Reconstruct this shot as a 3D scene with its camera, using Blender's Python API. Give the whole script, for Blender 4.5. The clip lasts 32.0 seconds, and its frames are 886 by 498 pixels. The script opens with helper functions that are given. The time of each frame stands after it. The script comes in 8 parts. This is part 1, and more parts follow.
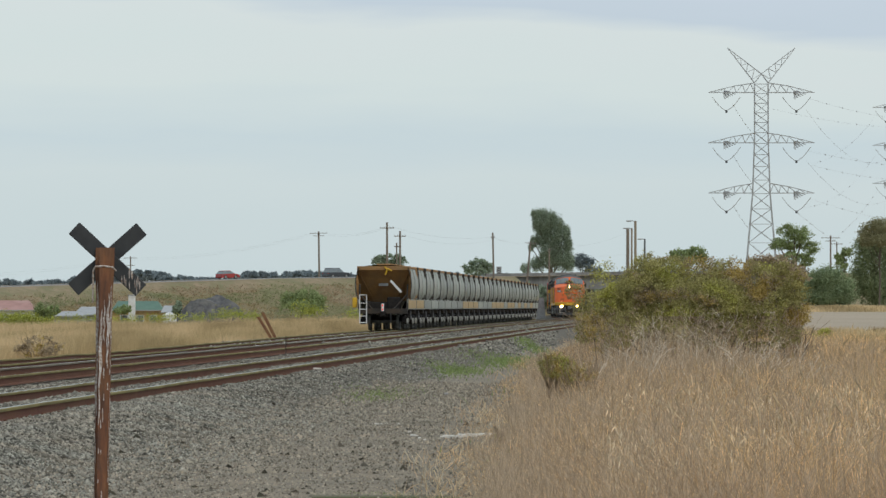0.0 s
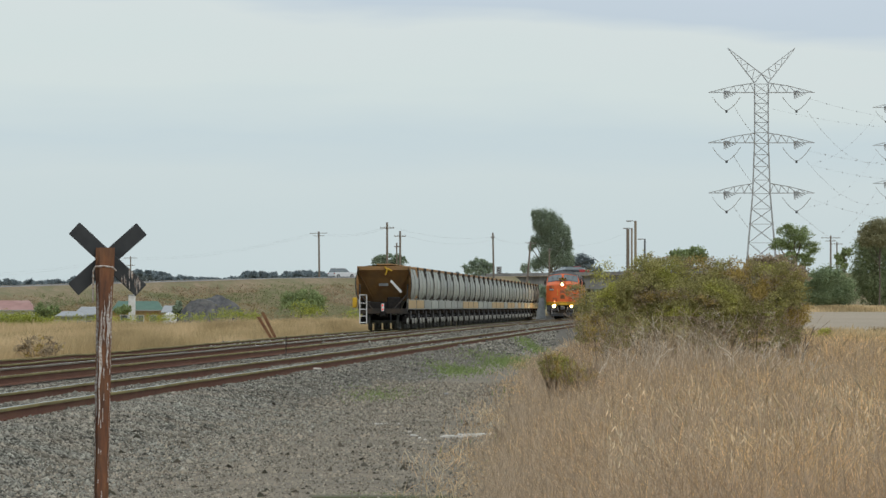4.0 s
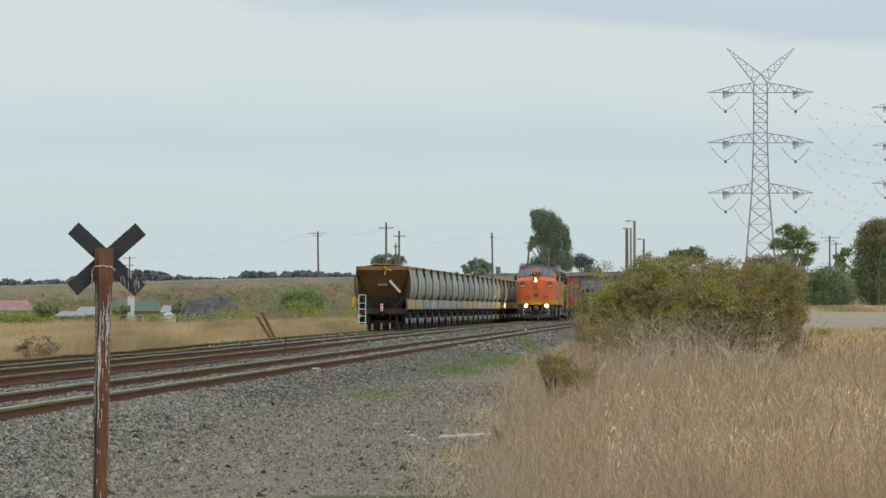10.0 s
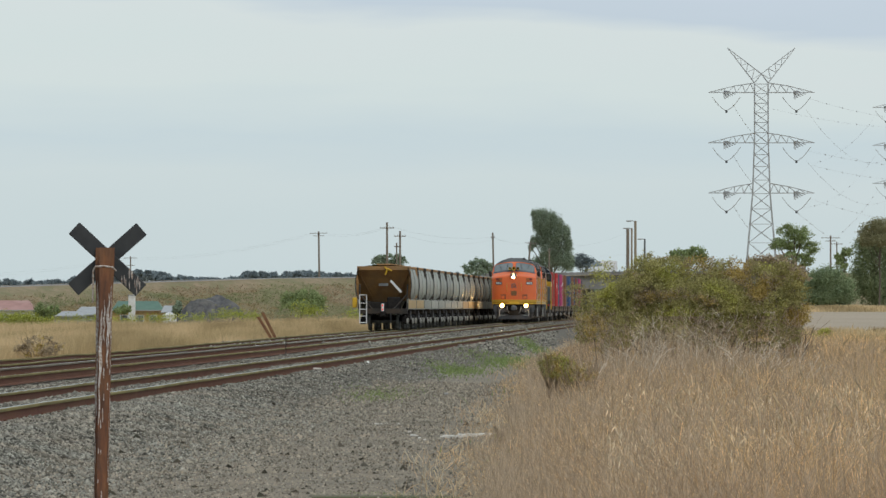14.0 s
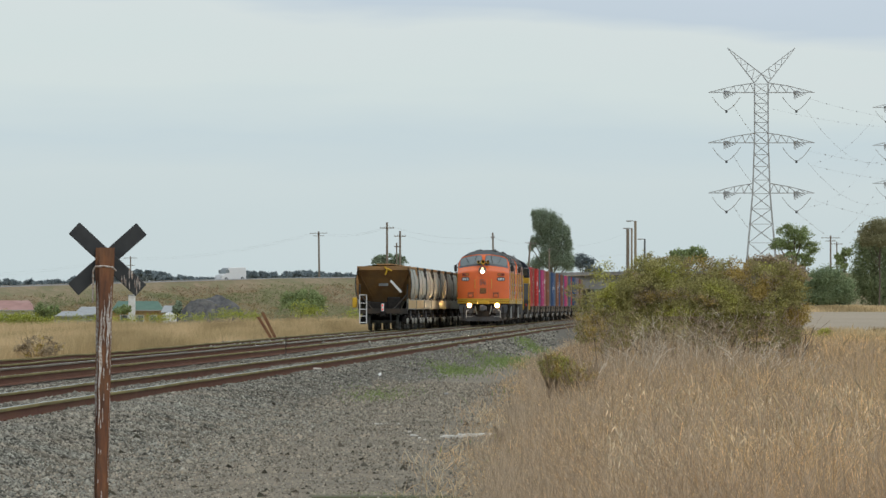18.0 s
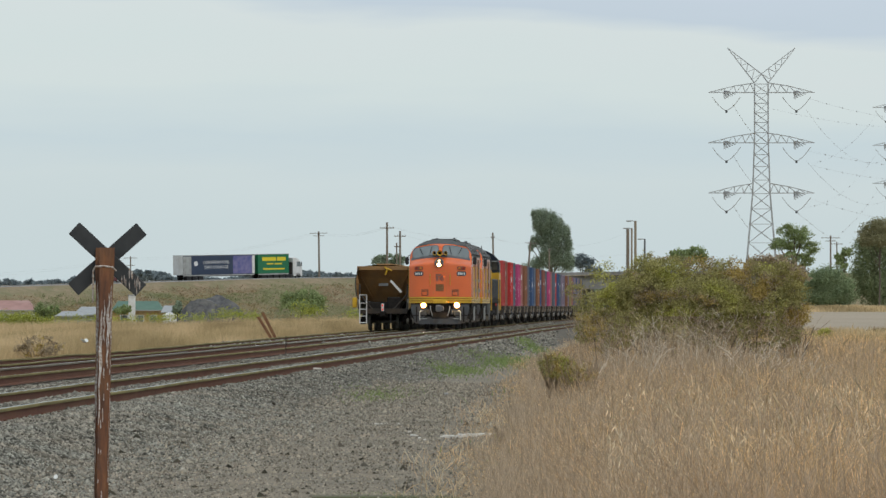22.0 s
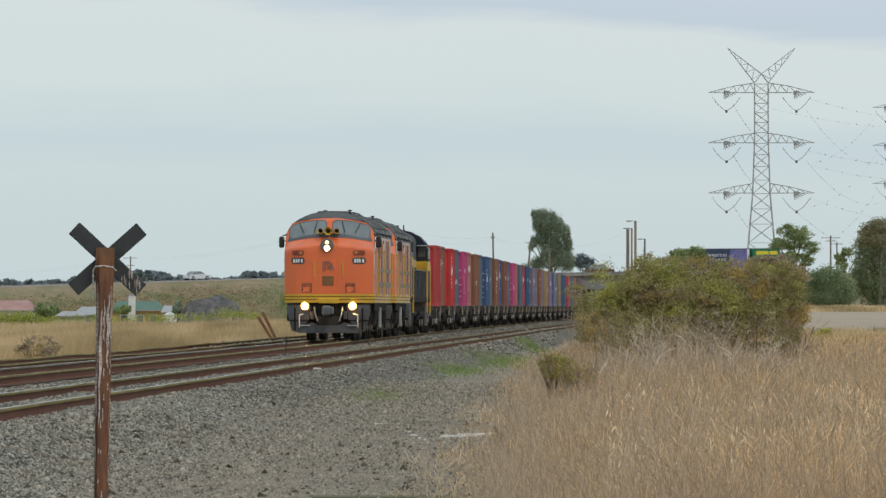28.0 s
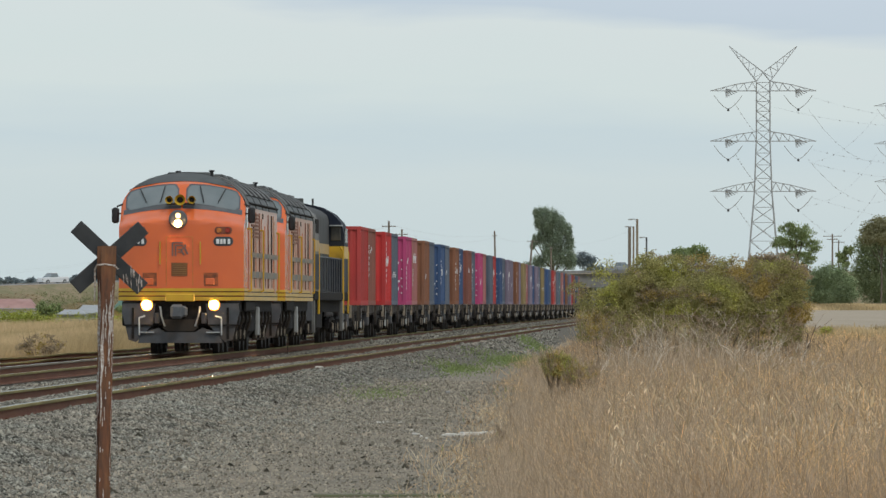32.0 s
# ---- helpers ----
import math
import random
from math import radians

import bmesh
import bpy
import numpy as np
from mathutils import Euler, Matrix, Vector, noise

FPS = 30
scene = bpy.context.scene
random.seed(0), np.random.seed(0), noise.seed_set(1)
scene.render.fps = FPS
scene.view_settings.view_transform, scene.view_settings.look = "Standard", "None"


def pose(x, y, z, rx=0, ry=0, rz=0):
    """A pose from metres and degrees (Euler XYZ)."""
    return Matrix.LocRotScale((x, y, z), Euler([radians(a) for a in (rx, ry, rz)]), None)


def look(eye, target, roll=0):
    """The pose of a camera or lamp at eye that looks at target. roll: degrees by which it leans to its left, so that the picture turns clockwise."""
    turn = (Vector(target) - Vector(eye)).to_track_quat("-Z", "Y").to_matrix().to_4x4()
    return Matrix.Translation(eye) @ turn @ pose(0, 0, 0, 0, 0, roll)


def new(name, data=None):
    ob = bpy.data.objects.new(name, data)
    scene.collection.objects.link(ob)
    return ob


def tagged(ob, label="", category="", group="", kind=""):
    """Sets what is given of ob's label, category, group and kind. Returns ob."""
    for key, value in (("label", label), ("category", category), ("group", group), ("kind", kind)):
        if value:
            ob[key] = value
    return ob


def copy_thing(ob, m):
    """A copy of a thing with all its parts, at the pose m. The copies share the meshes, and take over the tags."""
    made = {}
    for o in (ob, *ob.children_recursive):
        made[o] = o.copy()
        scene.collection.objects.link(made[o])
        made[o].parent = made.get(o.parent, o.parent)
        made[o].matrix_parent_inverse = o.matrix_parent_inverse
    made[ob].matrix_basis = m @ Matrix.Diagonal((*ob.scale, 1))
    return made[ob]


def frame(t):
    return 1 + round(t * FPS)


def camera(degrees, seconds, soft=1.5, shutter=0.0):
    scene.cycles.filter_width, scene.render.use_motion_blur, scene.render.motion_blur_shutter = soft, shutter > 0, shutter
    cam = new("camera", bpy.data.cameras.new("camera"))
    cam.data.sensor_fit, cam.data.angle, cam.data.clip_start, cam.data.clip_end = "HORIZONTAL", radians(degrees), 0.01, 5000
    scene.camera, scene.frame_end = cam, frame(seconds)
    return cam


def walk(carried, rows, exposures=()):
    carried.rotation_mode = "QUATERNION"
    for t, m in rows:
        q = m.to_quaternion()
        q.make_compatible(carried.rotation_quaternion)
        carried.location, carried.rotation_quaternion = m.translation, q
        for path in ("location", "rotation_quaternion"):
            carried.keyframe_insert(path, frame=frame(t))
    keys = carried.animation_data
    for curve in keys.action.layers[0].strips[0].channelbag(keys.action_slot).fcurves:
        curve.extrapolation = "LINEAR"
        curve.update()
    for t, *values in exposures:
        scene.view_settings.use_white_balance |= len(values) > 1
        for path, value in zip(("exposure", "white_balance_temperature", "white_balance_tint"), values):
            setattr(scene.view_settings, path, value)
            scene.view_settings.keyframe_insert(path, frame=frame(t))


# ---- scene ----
# World: +y is the view direction, x to the right, z up, metres. The camera stands at the origin on a low rise.
EYE = 1.90
cam = camera(6.2545, 32.0, soft=1.45)
UP = 0.4113          # degrees of upward tilt
STEP = math.degrees(1 / 14350)


def aim(sway=0.0, nod=0.0):
    return pose(0, 0, EYE, 90 + UP + nod * STEP, 0, sway * STEP)


walk(cam, [(0, aim()), (4.5, aim(0.2)), (5.6, aim(1.4)), (7.8, aim(1.4)), (8.6, aim()), (9.6, aim(-1.5)), (11, aim(-1.6)), (11.6, aim()),
           (18, aim()), (25, aim(0.1)), (25.6, aim(0.8)), (27.5, aim(0.2)), (29.5, aim(0, -0.5)), (30.5, aim(0.2, -1.3)),
           (31.4, aim(1.5, -1.6)), (32, aim(3.2, -2.9))])

# ---- light: thin high overcast, a broad soft sun high behind the camera's right shoulder ----
SUN_UP, SUN_ROUND = 48.0, 150.0      # elevation; azimuth clockwise from +y
world = bpy.data.worlds.new("overcast_sky")
scene.world = world
world.use_nodes = True
wt = world.node_tree
wt.nodes.clear()


def wnode(kind, **values):
    n = wt.nodes.new(kind)
    for k, v in values.items():
        n.inputs[k].default_value = v
    return n


sky = wt.nodes.new("ShaderNodeTexSky")
sky.sky_type = "NISHITA"
sky.sun_disc = False
sky.sun_elevation, sky.sun_rotation = radians(SUN_UP), radians(SUN_ROUND)
clear = wnode("ShaderNodeBackground", Strength=0.10)
wt.links.new(sky.outputs[0], clear.inputs["Color"])
co = wt.nodes.new("ShaderNodeTexCoord")
mp = wt.nodes.new("ShaderNodeMapping")
mp.inputs["Scale"].default_value = (9, 9, 62)
wt.links.new(co.outputs["Generated"], mp.inputs["Vector"])
n1 = wnode("ShaderNodeTexNoise", Scale=1.0, Detail=5.0, Roughness=0.52)
wt.links.new(mp.outputs[0], n1.inputs["Vector"])
sep = wt.nodes.new("ShaderNodeSeparateXYZ")
wt.links.new(co.outputs["Generated"], sep.inputs[0])
high = wt.nodes.new("ShaderNodeMath")
high.operation = "MULTIPLY_ADD"
high.inputs[1].default_value = 19.0
wt.links.new(sep.outputs["Z"], high.inputs[0])
wave = wt.nodes.new("ShaderNodeMath")
wave.operation = "MULTIPLY_ADD"
wave.inputs[1].default_value, wave.inputs[2].default_value = 0.62, -0.31
wt.links.new(n1.outputs[0], wave.inputs[0])
wt.links.new(wave.outputs[0], high.inputs[2])
ramp = wt.nodes.new("ShaderNodeValToRGB")
stops = ramp.color_ramp.elements
stops[0].position, stops[0].color = 0.0, (0.585, 0.69, 0.72, 1)
stops[1].position, stops[1].color = 1.0, (0.60, 0.68, 0.74, 1)
for place, colour in ((0.30, (0.615, 0.71, 0.735, 1)), (0.42, (0.575, 0.685, 0.735, 1)), (0.56, (0.655, 0.745, 0.755, 1)), (0.66, (0.67, 0.745, 0.76, 1)), (0.73, (0.54, 0.635, 0.73, 1)), (0.82, (0.56, 0.65, 0.75, 1))):
    e = stops.new(place)
    e.color = colour
wt.links.new(high.outputs[0], ramp.inputs[0])
cloud = wnode("ShaderNodeBackground", Strength=1.0)
wt.links.new(ramp.outputs[0], cloud.inputs["Color"])
mixs = wt.nodes.new("ShaderNodeMixShader")
mixs.inputs[0].default_value = 0.9
wt.links.new(clear.outputs[0], mixs.inputs[1])
wt.links.new(cloud.outputs[0], mixs.inputs[2])
wo = wt.nodes.new("ShaderNodeOutputWorld")
wt.links.new(mixs.outputs[0], wo.inputs[0])

lamp = bpy.data.lights.new("sun", "SUN")
lamp.energy, lamp.angle, lamp.color = 1.1, radians(14), (1, 0.96, 0.9)
sun = new("sun", lamp)
_e, _a = radians(SUN_UP), radians(SUN_ROUND)
sun.matrix_world = look(Vector((math.sin(_a) * math.cos(_e), math.cos(_a) * math.cos(_e), math.sin(_e))) * 60, (0, 0, 0))

# ---- materials ----
def surf(name, c1, c2=None, size=0.5, rough=0.6, metal=0.0, bump=0.0, c3=None, size3=4.0, amount3=0.5, coat=0.0, each=0.0, island=0.0, stretch=(1, 1, 1), world_space=False, spec=0.5):
    """Two colours mixed by fine noise of the given size in metres, a third by broad noise, relief by the fine one;
    each / island: brightness that differs from object to object, or from piece to piece."""
    m = bpy.data.materials.new(name)
    m.use_nodes = True
    t = m.node_tree
    b = t.nodes["Principled BSDF"]
    c2 = c2 or tuple(v * 0.8 for v in c1)
    if world_space:
        src = t.nodes.new("ShaderNodeNewGeometry").outputs["Position"]
    else:
        src = t.nodes.new("ShaderNodeTexCoord").outputs["Object"]
    mapn = t.nodes.new("ShaderNodeMapping")
    mapn.inputs["Scale"].default_value = stretch
    t.links.new(src, mapn.inputs["Vector"])
    fine = t.nodes.new("ShaderNodeTexNoise")
    fine.inputs["Scale"].default_value, fine.inputs["Detail"].default_value = 1 / size, 4
    t.links.new(mapn.outputs[0], fine.inputs["Vector"])
    r = t.nodes.new("ShaderNodeValToRGB")
    r.color_ramp.elements[0].position, r.color_ramp.elements[0].color = 0.33, (*c1, 1)
    r.color_ramp.elements[1].position, r.color_ramp.elements[1].color = 0.67, (*c2, 1)
    t.links.new(fine.outputs[0], r.inputs[0])
    out = r.outputs[0]
    if c3:
        broad = t.nodes.new("ShaderNodeTexNoise")
        broad.inputs["Scale"].default_value, broad.inputs["Detail"].default_value = 1 / size3, 3
        t.links.new(mapn.outputs[0], broad.inputs["Vector"])
        ms = t.nodes.new("ShaderNodeMapRange")
        ms.inputs["From Min"].default_value, ms.inputs["From Max"].default_value, ms.inputs["To Max"].default_value = 0.42, 0.66, amount3
        t.links.new(broad.outputs[0], ms.inputs["Value"])
        mx = t.nodes.new("ShaderNodeMix")
        mx.data_type = "RGBA"
        t.links.new(ms.outputs[0], mx.inputs[0])
        t.links.new(out, mx.inputs[6])
        mx.inputs[7].default_value = (*c3, 1)
        out = mx.outputs[2]
    for amount, node, socket in ((each, "ShaderNodeObjectInfo", "Random"), (island, "ShaderNodeNewGeometry", "Random Per Island")):
        if amount:
            info = t.nodes.new(node)
            rng = t.nodes.new("ShaderNodeMapRange")
            rng.inputs["To Min"].default_value, rng.inputs["To Max"].default_value = 1 - amount, 1 + amount
            t.links.new(info.outputs[socket], rng.inputs["Value"])
            hs = t.nodes.new("ShaderNodeHueSaturation")
            t.links.new(rng.outputs[0], hs.inputs["Value"])
            t.links.new(out, hs.inputs["Color"])
            out = hs.outputs[0]
    t.links.new(out, b.inputs["Base Color"])
    b.inputs["Roughness"].default_value, b.inputs["Metallic"].default_value = rough, metal
    b.inputs["Coat Weight"].default_value, b.inputs["Specular IOR Level"].default_value = coat, spec
    if bump:
        bp = t.nodes.new("ShaderNodeBump")
        bp.inputs["Strength"].default_value, bp.inputs["Distance"].default_value = bump, size * 0.3
        t.links.new(fine.outputs[0], bp.inputs["Height"])
        t.links.new(bp.outputs[0], b.inputs["Normal"])
    return m


def glow(name, colour, strength):
    m = bpy.data.materials.new(name)
    m.use_nodes = True
    b = m.node_tree.nodes["Principled BSDF"]
    b.inputs["Base Color"].default_value = (*colour, 1)
    b.inputs["Emission Color"].default_value = (*colour, 1)
    b.inputs["Emission Strength"].default_value = strength
    return m


GRASS_GROUND = surf("dry_ground", (0.36, 0.26, 0.13), (0.25, 0.18, 0.09), 0.25, 0.95, bump=0.6, c3=(0.24, 0.22, 0.09), size3=14, amount3=0.6, world_space=True, spec=0.15)
BALLAST = surf("ballast_bed", (0.20, 0.183, 0.15), (0.075, 0.067, 0.055), 0.05, 0.95, bump=1.0, c3=(0.16, 0.14, 0.105), size3=2.2, amount3=0.5, world_space=True, spec=0.15)
STONE = surf("crushed_stone", (0.33, 0.318, 0.265), (0.125, 0.12, 0.10), 0.03, 0.9, bump=0.3, island=0.75, c3=(0.25, 0.21, 0.16), size3=1.6, amount3=0.6, spec=0.15)
RAIL_SIDE = surf("rusty_rail", (0.195, 0.09, 0.06), (0.12, 0.06, 0.043), 0.05, 0.85, bump=0.3, c3=(0.19, 0.10, 0.06), size3=1.3, spec=0.08)
RAIL_TOP = surf("rail_head", (0.70, 0.68, 0.64), (0.52, 0.49, 0.43), 0.3, 0.10, metal=1.0, stretch=(1, 0.1, 1))
RAIL_WORN = surf("worn_rail_head", (0.24, 0.21, 0.155), (0.16, 0.135, 0.10), 0.2, 0.8, spec=0.08, stretch=(1, 0.1, 1))
RAIL_DULL = surf("dull_rail_head", (0.27, 0.23, 0.10), (0.17, 0.14, 0.065), 0.15, 0.85, metal=0.0, spec=0.08, stretch=(1, 0.1, 1))
SERVICE = surf("fine_gravel_and_dirt", (0.25, 0.218, 0.165), (0.17, 0.15, 0.115), 0.05, 0.95, bump=0.15, c3=(0.30, 0.25, 0.185), size3=1.1, amount3=0.75, world_space=True, spec=0.15)
SLEEPER = surf("sleeper_wood", (0.15, 0.125, 0.10), (0.10, 0.085, 0.07), 0.08, 0.95, bump=0.5, each=0.25, spec=0.15)
POST_RUST = surf("rusty_post", (0.22, 0.085, 0.035), (0.10, 0.045, 0.027), 0.03, 0.75, bump=0.6, c3=(0.27, 0.15, 0.065), size3=0.16, stretch=(1, 1, 0.25))
FLAKED_WHITE = surf("flaked_white_paint", (0.68, 0.65, 0.61), (0.27, 0.17, 0.11), 0.014, 0.7, bump=0.3)
DARK_BOARD = surf("dark_board", (0.022, 0.024, 0.026), (0.034, 0.036, 0.037), 0.06, 0.5, c3=(0.05, 0.05, 0.05), size3=0.3)
CHIP = surf("gravel_chip", (0.28, 0.25, 0.195), (0.185, 0.165, 0.128), 0.3, 0.9, island=0.65, c3=(0.33, 0.27, 0.20), size3=1.2, amount3=0.7, spec=0.15)
ORANGE = surf("orange_paint", (0.78, 0.155, 0.035), (0.72, 0.14, 0.034), 0.8, 0.26, coat=0.25, c3=(0.60, 0.13, 0.045), size3=2.5, amount3=0.5)
# Paler than the orange paint: weathering plus sky sheen put into the colour.
SIDE_ORANGE = surf("sky_paled_orange_side", (0.62, 0.23, 0.12), (0.46, 0.25, 0.17), 0.16, 0.35, coat=0.12, c3=(0.44, 0.29, 0.20), size3=0.7, amount3=0.8, stretch=(1, 1.2, 0.18))
ROOF_PALE = surf("worn_roof_panel", (0.17, 0.17, 0.16), (0.11, 0.112, 0.105), 0.3, 0.6, c3=(0.05, 0.05, 0.05), size3=0.9)
FRONT_GREY = surf("worn_mid_grey", (0.20, 0.195, 0.178), (0.15, 0.148, 0.138), 0.4, 0.6, c3=(0.08, 0.075, 0.07), size3=0.9, spec=0.2)
TAN_GLASS = surf("dim_tan_cab_window", (0.10, 0.085, 0.06), (0.06, 0.055, 0.045), 0.3, 0.25)
YELLOW = surf("yellow_paint", (0.66, 0.40, 0.02), (0.58, 0.34, 0.02), 0.4, 0.4, c3=(0.42, 0.26, 0.04), size3=1.2)
GREY_ROOF = surf("sooty_roof_grey", (0.085, 0.09, 0.085), (0.055, 0.06, 0.058), 0.35, 0.55, c3=(0.03, 0.03, 0.03), size3=1.6, bump=0.1)
GREY_PAINT = surf("mid_grey_paint", (0.115, 0.122, 0.13), (0.08, 0.086, 0.094), 0.3, 0.5, c3=(0.07, 0.065, 0.06), size3=0.8)
PALE_GREY = surf("pale_grey_paint", (0.42, 0.43, 0.42), (0.33, 0.34, 0.33), 0.3, 0.5, c3=(0.22, 0.21, 0.19), size3=0.9)
BLUE_GREY = surf("grey_green_stripe", (0.17, 0.20, 0.20), (0.28, 0.24, 0.19), 0.35, 0.7, spec=0.15, c3=(0.36, 0.25, 0.17), size3=1.0, amount3=0.8)
SOOT = surf("black_grime", (0.014, 0.013, 0.013), (0.028, 0.025, 0.023), 0.12, 0.75, bump=0.2, c3=(0.034, 0.027, 0.022), size3=0.7, amount3=0.5, spec=0.08)
WHEEL = surf("wheel_steel", (0.045, 0.038, 0.033), (0.025, 0.022, 0.02), 0.1, 0.7, spec=0.2)
# Lighter wheel steel, reflected light on the hopper wheels put into the colour.
WHEEL_PALE = surf("highlight_wheel_steel", (0.12, 0.12, 0.10), (0.06, 0.058, 0.05), 0.12, 0.6, spec=0.3)
BLACK = surf("black_rubber", (0.012, 0.012, 0.012), (0.02, 0.02, 0.02), 0.1, 0.6)
# Base colour lightened to grey-green in place of a reflection.
GLASS = surf("reflection_tinted_glass", (0.20, 0.23, 0.235), (0.16, 0.19, 0.195), 0.6, 0.08, coat=0.6)
NAVY = surf("navy_paint", (0.012, 0.017, 0.03), (0.018, 0.022, 0.034), 0.5, 0.6, spec=0.15, c3=(0.04, 0.04, 0.04), size3=1.0)
WHITE = surf("white_paint", (0.74, 0.74, 0.72), (0.66, 0.66, 0.64), 0.3, 0.4, c3=(0.5, 0.48, 0.44), size3=1.0)
HORN = surf("horn_yellow", (0.62, 0.40, 0.03), (0.5, 0.3, 0.02), 0.1, 0.4)
LIT = glow("lit_headlamp", (1.0, 0.60, 0.22), 300.0)
# Orange emission that imitates the halo round a lit lamp.
HALO_GLOW = glow("lamp_halo_glow", (1.0, 0.40, 0.07), 1.6)
LIT_DIM = glow("dim_headlamp", (1.0, 0.62, 0.28), 3.0)
RED_LAMP = glow("red_tail_lamp", (0.9, 0.05, 0.02), 0.45)
CHROME = surf("lamp_reflector", (0.6, 0.58, 0.52), (0.5, 0.48, 0.44), 0.2, 0.2, metal=1.0)
AMBER = surf("amber_lens", (0.62, 0.22, 0.04), (0.5, 0.15, 0.03), 0.1, 0.2)
TAIL_LENS = surf("red_lens", (0.34, 0.035, 0.02), (0.24, 0.03, 0.02), 0.1, 0.2)
DECAL = surf("dark_grey_lettering", (0.16, 0.10, 0.08), (0.14, 0.09, 0.075), 0.2, 0.4)
LETTER = surf("white_lettering", (0.75, 0.75, 0.74), (0.7, 0.7, 0.69), 0.3, 0.5)
HOP_GREY = surf("weathered_silver_grey", (0.355, 0.385, 0.34), (0.245, 0.27, 0.235), 0.25, 0.45, metal=0.0, c3=(0.24, 0.195, 0.14), size3=1.4, amount3=0.7, each=0.28, stretch=(1, 1, 0.25))
HOP_BROWN = surf("rust_brown_plate", (0.36, 0.19, 0.062), (0.25, 0.13, 0.05), 0.35, 0.8, bump=0.15, c3=(0.30, 0.19, 0.09), size3=1.1, amount3=0.7, each=0.15)
HOP_DARK = surf("dark_brown_steel", (0.03, 0.024, 0.018), (0.02, 0.018, 0.015), 0.3, 0.8, c3=(0.09, 0.055, 0.03), size3=0.8)
CREAM = surf("faded_yellow_panel", (0.55, 0.36, 0.13), (0.46, 0.31, 0.14), 0.3, 0.6, c3=(0.3, 0.22, 0.12), size3=0.7)
DECK = surf("wagon_grey_brown", (0.05, 0.042, 0.035), (0.03, 0.026, 0.023), 0.2, 0.8, c3=(0.10, 0.08, 0.06), size3=0.8, spec=0.2)
GALV = surf("galvanised_steel", (0.40, 0.41, 0.415), (0.34, 0.35, 0.355), 0.6, 0.6, metal=0.1)
POLE_WOOD = surf("weathered_pole_timber", (0.235, 0.195, 0.155), (0.17, 0.14, 0.11), 0.12, 0.9, bump=0.3, stretch=(1, 1, 0.1))
CONCRETE = surf("concrete", (0.36, 0.35, 0.33), (0.29, 0.285, 0.27), 0.3, 0.85, bump=0.2, c3=(0.22, 0.215, 0.2), size3=3)
ASPHALT = surf("asphalt", (0.055, 0.055, 0.055), (0.04, 0.04, 0.04), 0.1, 0.9, bump=0.2)
BARK = surf("grey_bark", (0.17, 0.14, 0.11), (0.10, 0.08, 0.065), 0.15, 0.95, bump=0.5, stretch=(1, 1, 0.3))


def leaf(name, c1, c2, rough=0.75, size=0.6, island=0.35, c3=None, size3=9.0, thin=0.34, stretch=(1, 1, 1)):
    m = surf(name, c1, c2, size, rough, island=island, spec=0.15, c3=c3, size3=size3, amount3=0.8, stretch=stretch)
    # thin blades let some light through
    t = m.node_tree
    b = t.nodes["Principled BSDF"]
    thru = t.nodes.new("ShaderNodeBsdfTranslucent")
    t.links.new(b.inputs["Base Color"].links[0].from_socket, thru.inputs["Color"])
    mix = t.nodes.new("ShaderNodeMixShader")
    mix.inputs[0].default_value = thin
    t.links.new(b.outputs[0], mix.inputs[1])
    t.links.new(thru.outputs[0], mix.inputs[2])
    t.links.new(mix.outputs[0], t.nodes["Material Output"].inputs["Surface"])
    return m


# Green leaves, paled and greyed in colour to stand in for haze.
LEAF_HAZY = leaf("haze_greyed_leaves", (0.33, 0.405, 0.225), (0.25, 0.31, 0.175), size=2.0, island=0.10)
LEAF_FIELD = leaf("field_edge_leaves", (0.27, 0.315, 0.165), (0.20, 0.235, 0.125), size=2.0, island=0.15)
LEAF_BROWNISH = leaf("brownish_gum_leaves", (0.37, 0.35, 0.20), (0.27, 0.26, 0.145), size=2.0, island=0.15)
LEAF_GUM = leaf("gum_leaves", (0.34, 0.41, 0.18), (0.25, 0.30, 0.14), size=2.0, island=0.15)
LEAF_DARK = leaf("dark_tree_leaves", (0.325, 0.39, 0.275), (0.245, 0.30, 0.21), size=2.0, island=0.07)
# Blue of the distance haze is mixed into this leaf colour.
LEAF_FAR = leaf("haze_blued_far_leaves", (0.235, 0.285, 0.30), (0.20, 0.24, 0.255), size=5.0, island=0.05)
LEAF_OLIVE = leaf("olive_leaves", (0.45, 0.41, 0.16), (0.28, 0.26, 0.105), size=0.5)
LEAF_LIME = leaf("yellow_green_leaves", (0.53, 0.51, 0.14), (0.39, 0.38, 0.11), size=0.5)
LEAF_RUST = leaf("rust_leaves", (0.50, 0.37, 0.12), (0.36, 0.27, 0.09), size=0.5)
LEAF_BROWN = leaf("withered_leaves", (0.44, 0.35, 0.235), (0.31, 0.245, 0.165), size=0.5)
TWIG = leaf("dry_twigs", (0.57, 0.44, 0.31), (0.38, 0.29, 0.20), 0.9, 0.3)
BLEACHED = leaf("bleached_twigs", (0.76, 0.66, 0.53), (0.50, 0.42, 0.32), 0.9, 0.3, thin=0.1)
STRAW = leaf("dry_straw", (0.88, 0.61, 0.315), (0.64, 0.43, 0.21), 0.7, 0.9, 0.55)
PALE_STRAW = leaf("pale_straw", (0.88, 0.73, 0.50), (0.66, 0.50, 0.31), 0.7, 0.9, 0.4)
STRAW_GREY = leaf("grey_straw", (0.645, 0.43, 0.245), (0.44, 0.29, 0.162), 0.8, 0.9, 0.58)
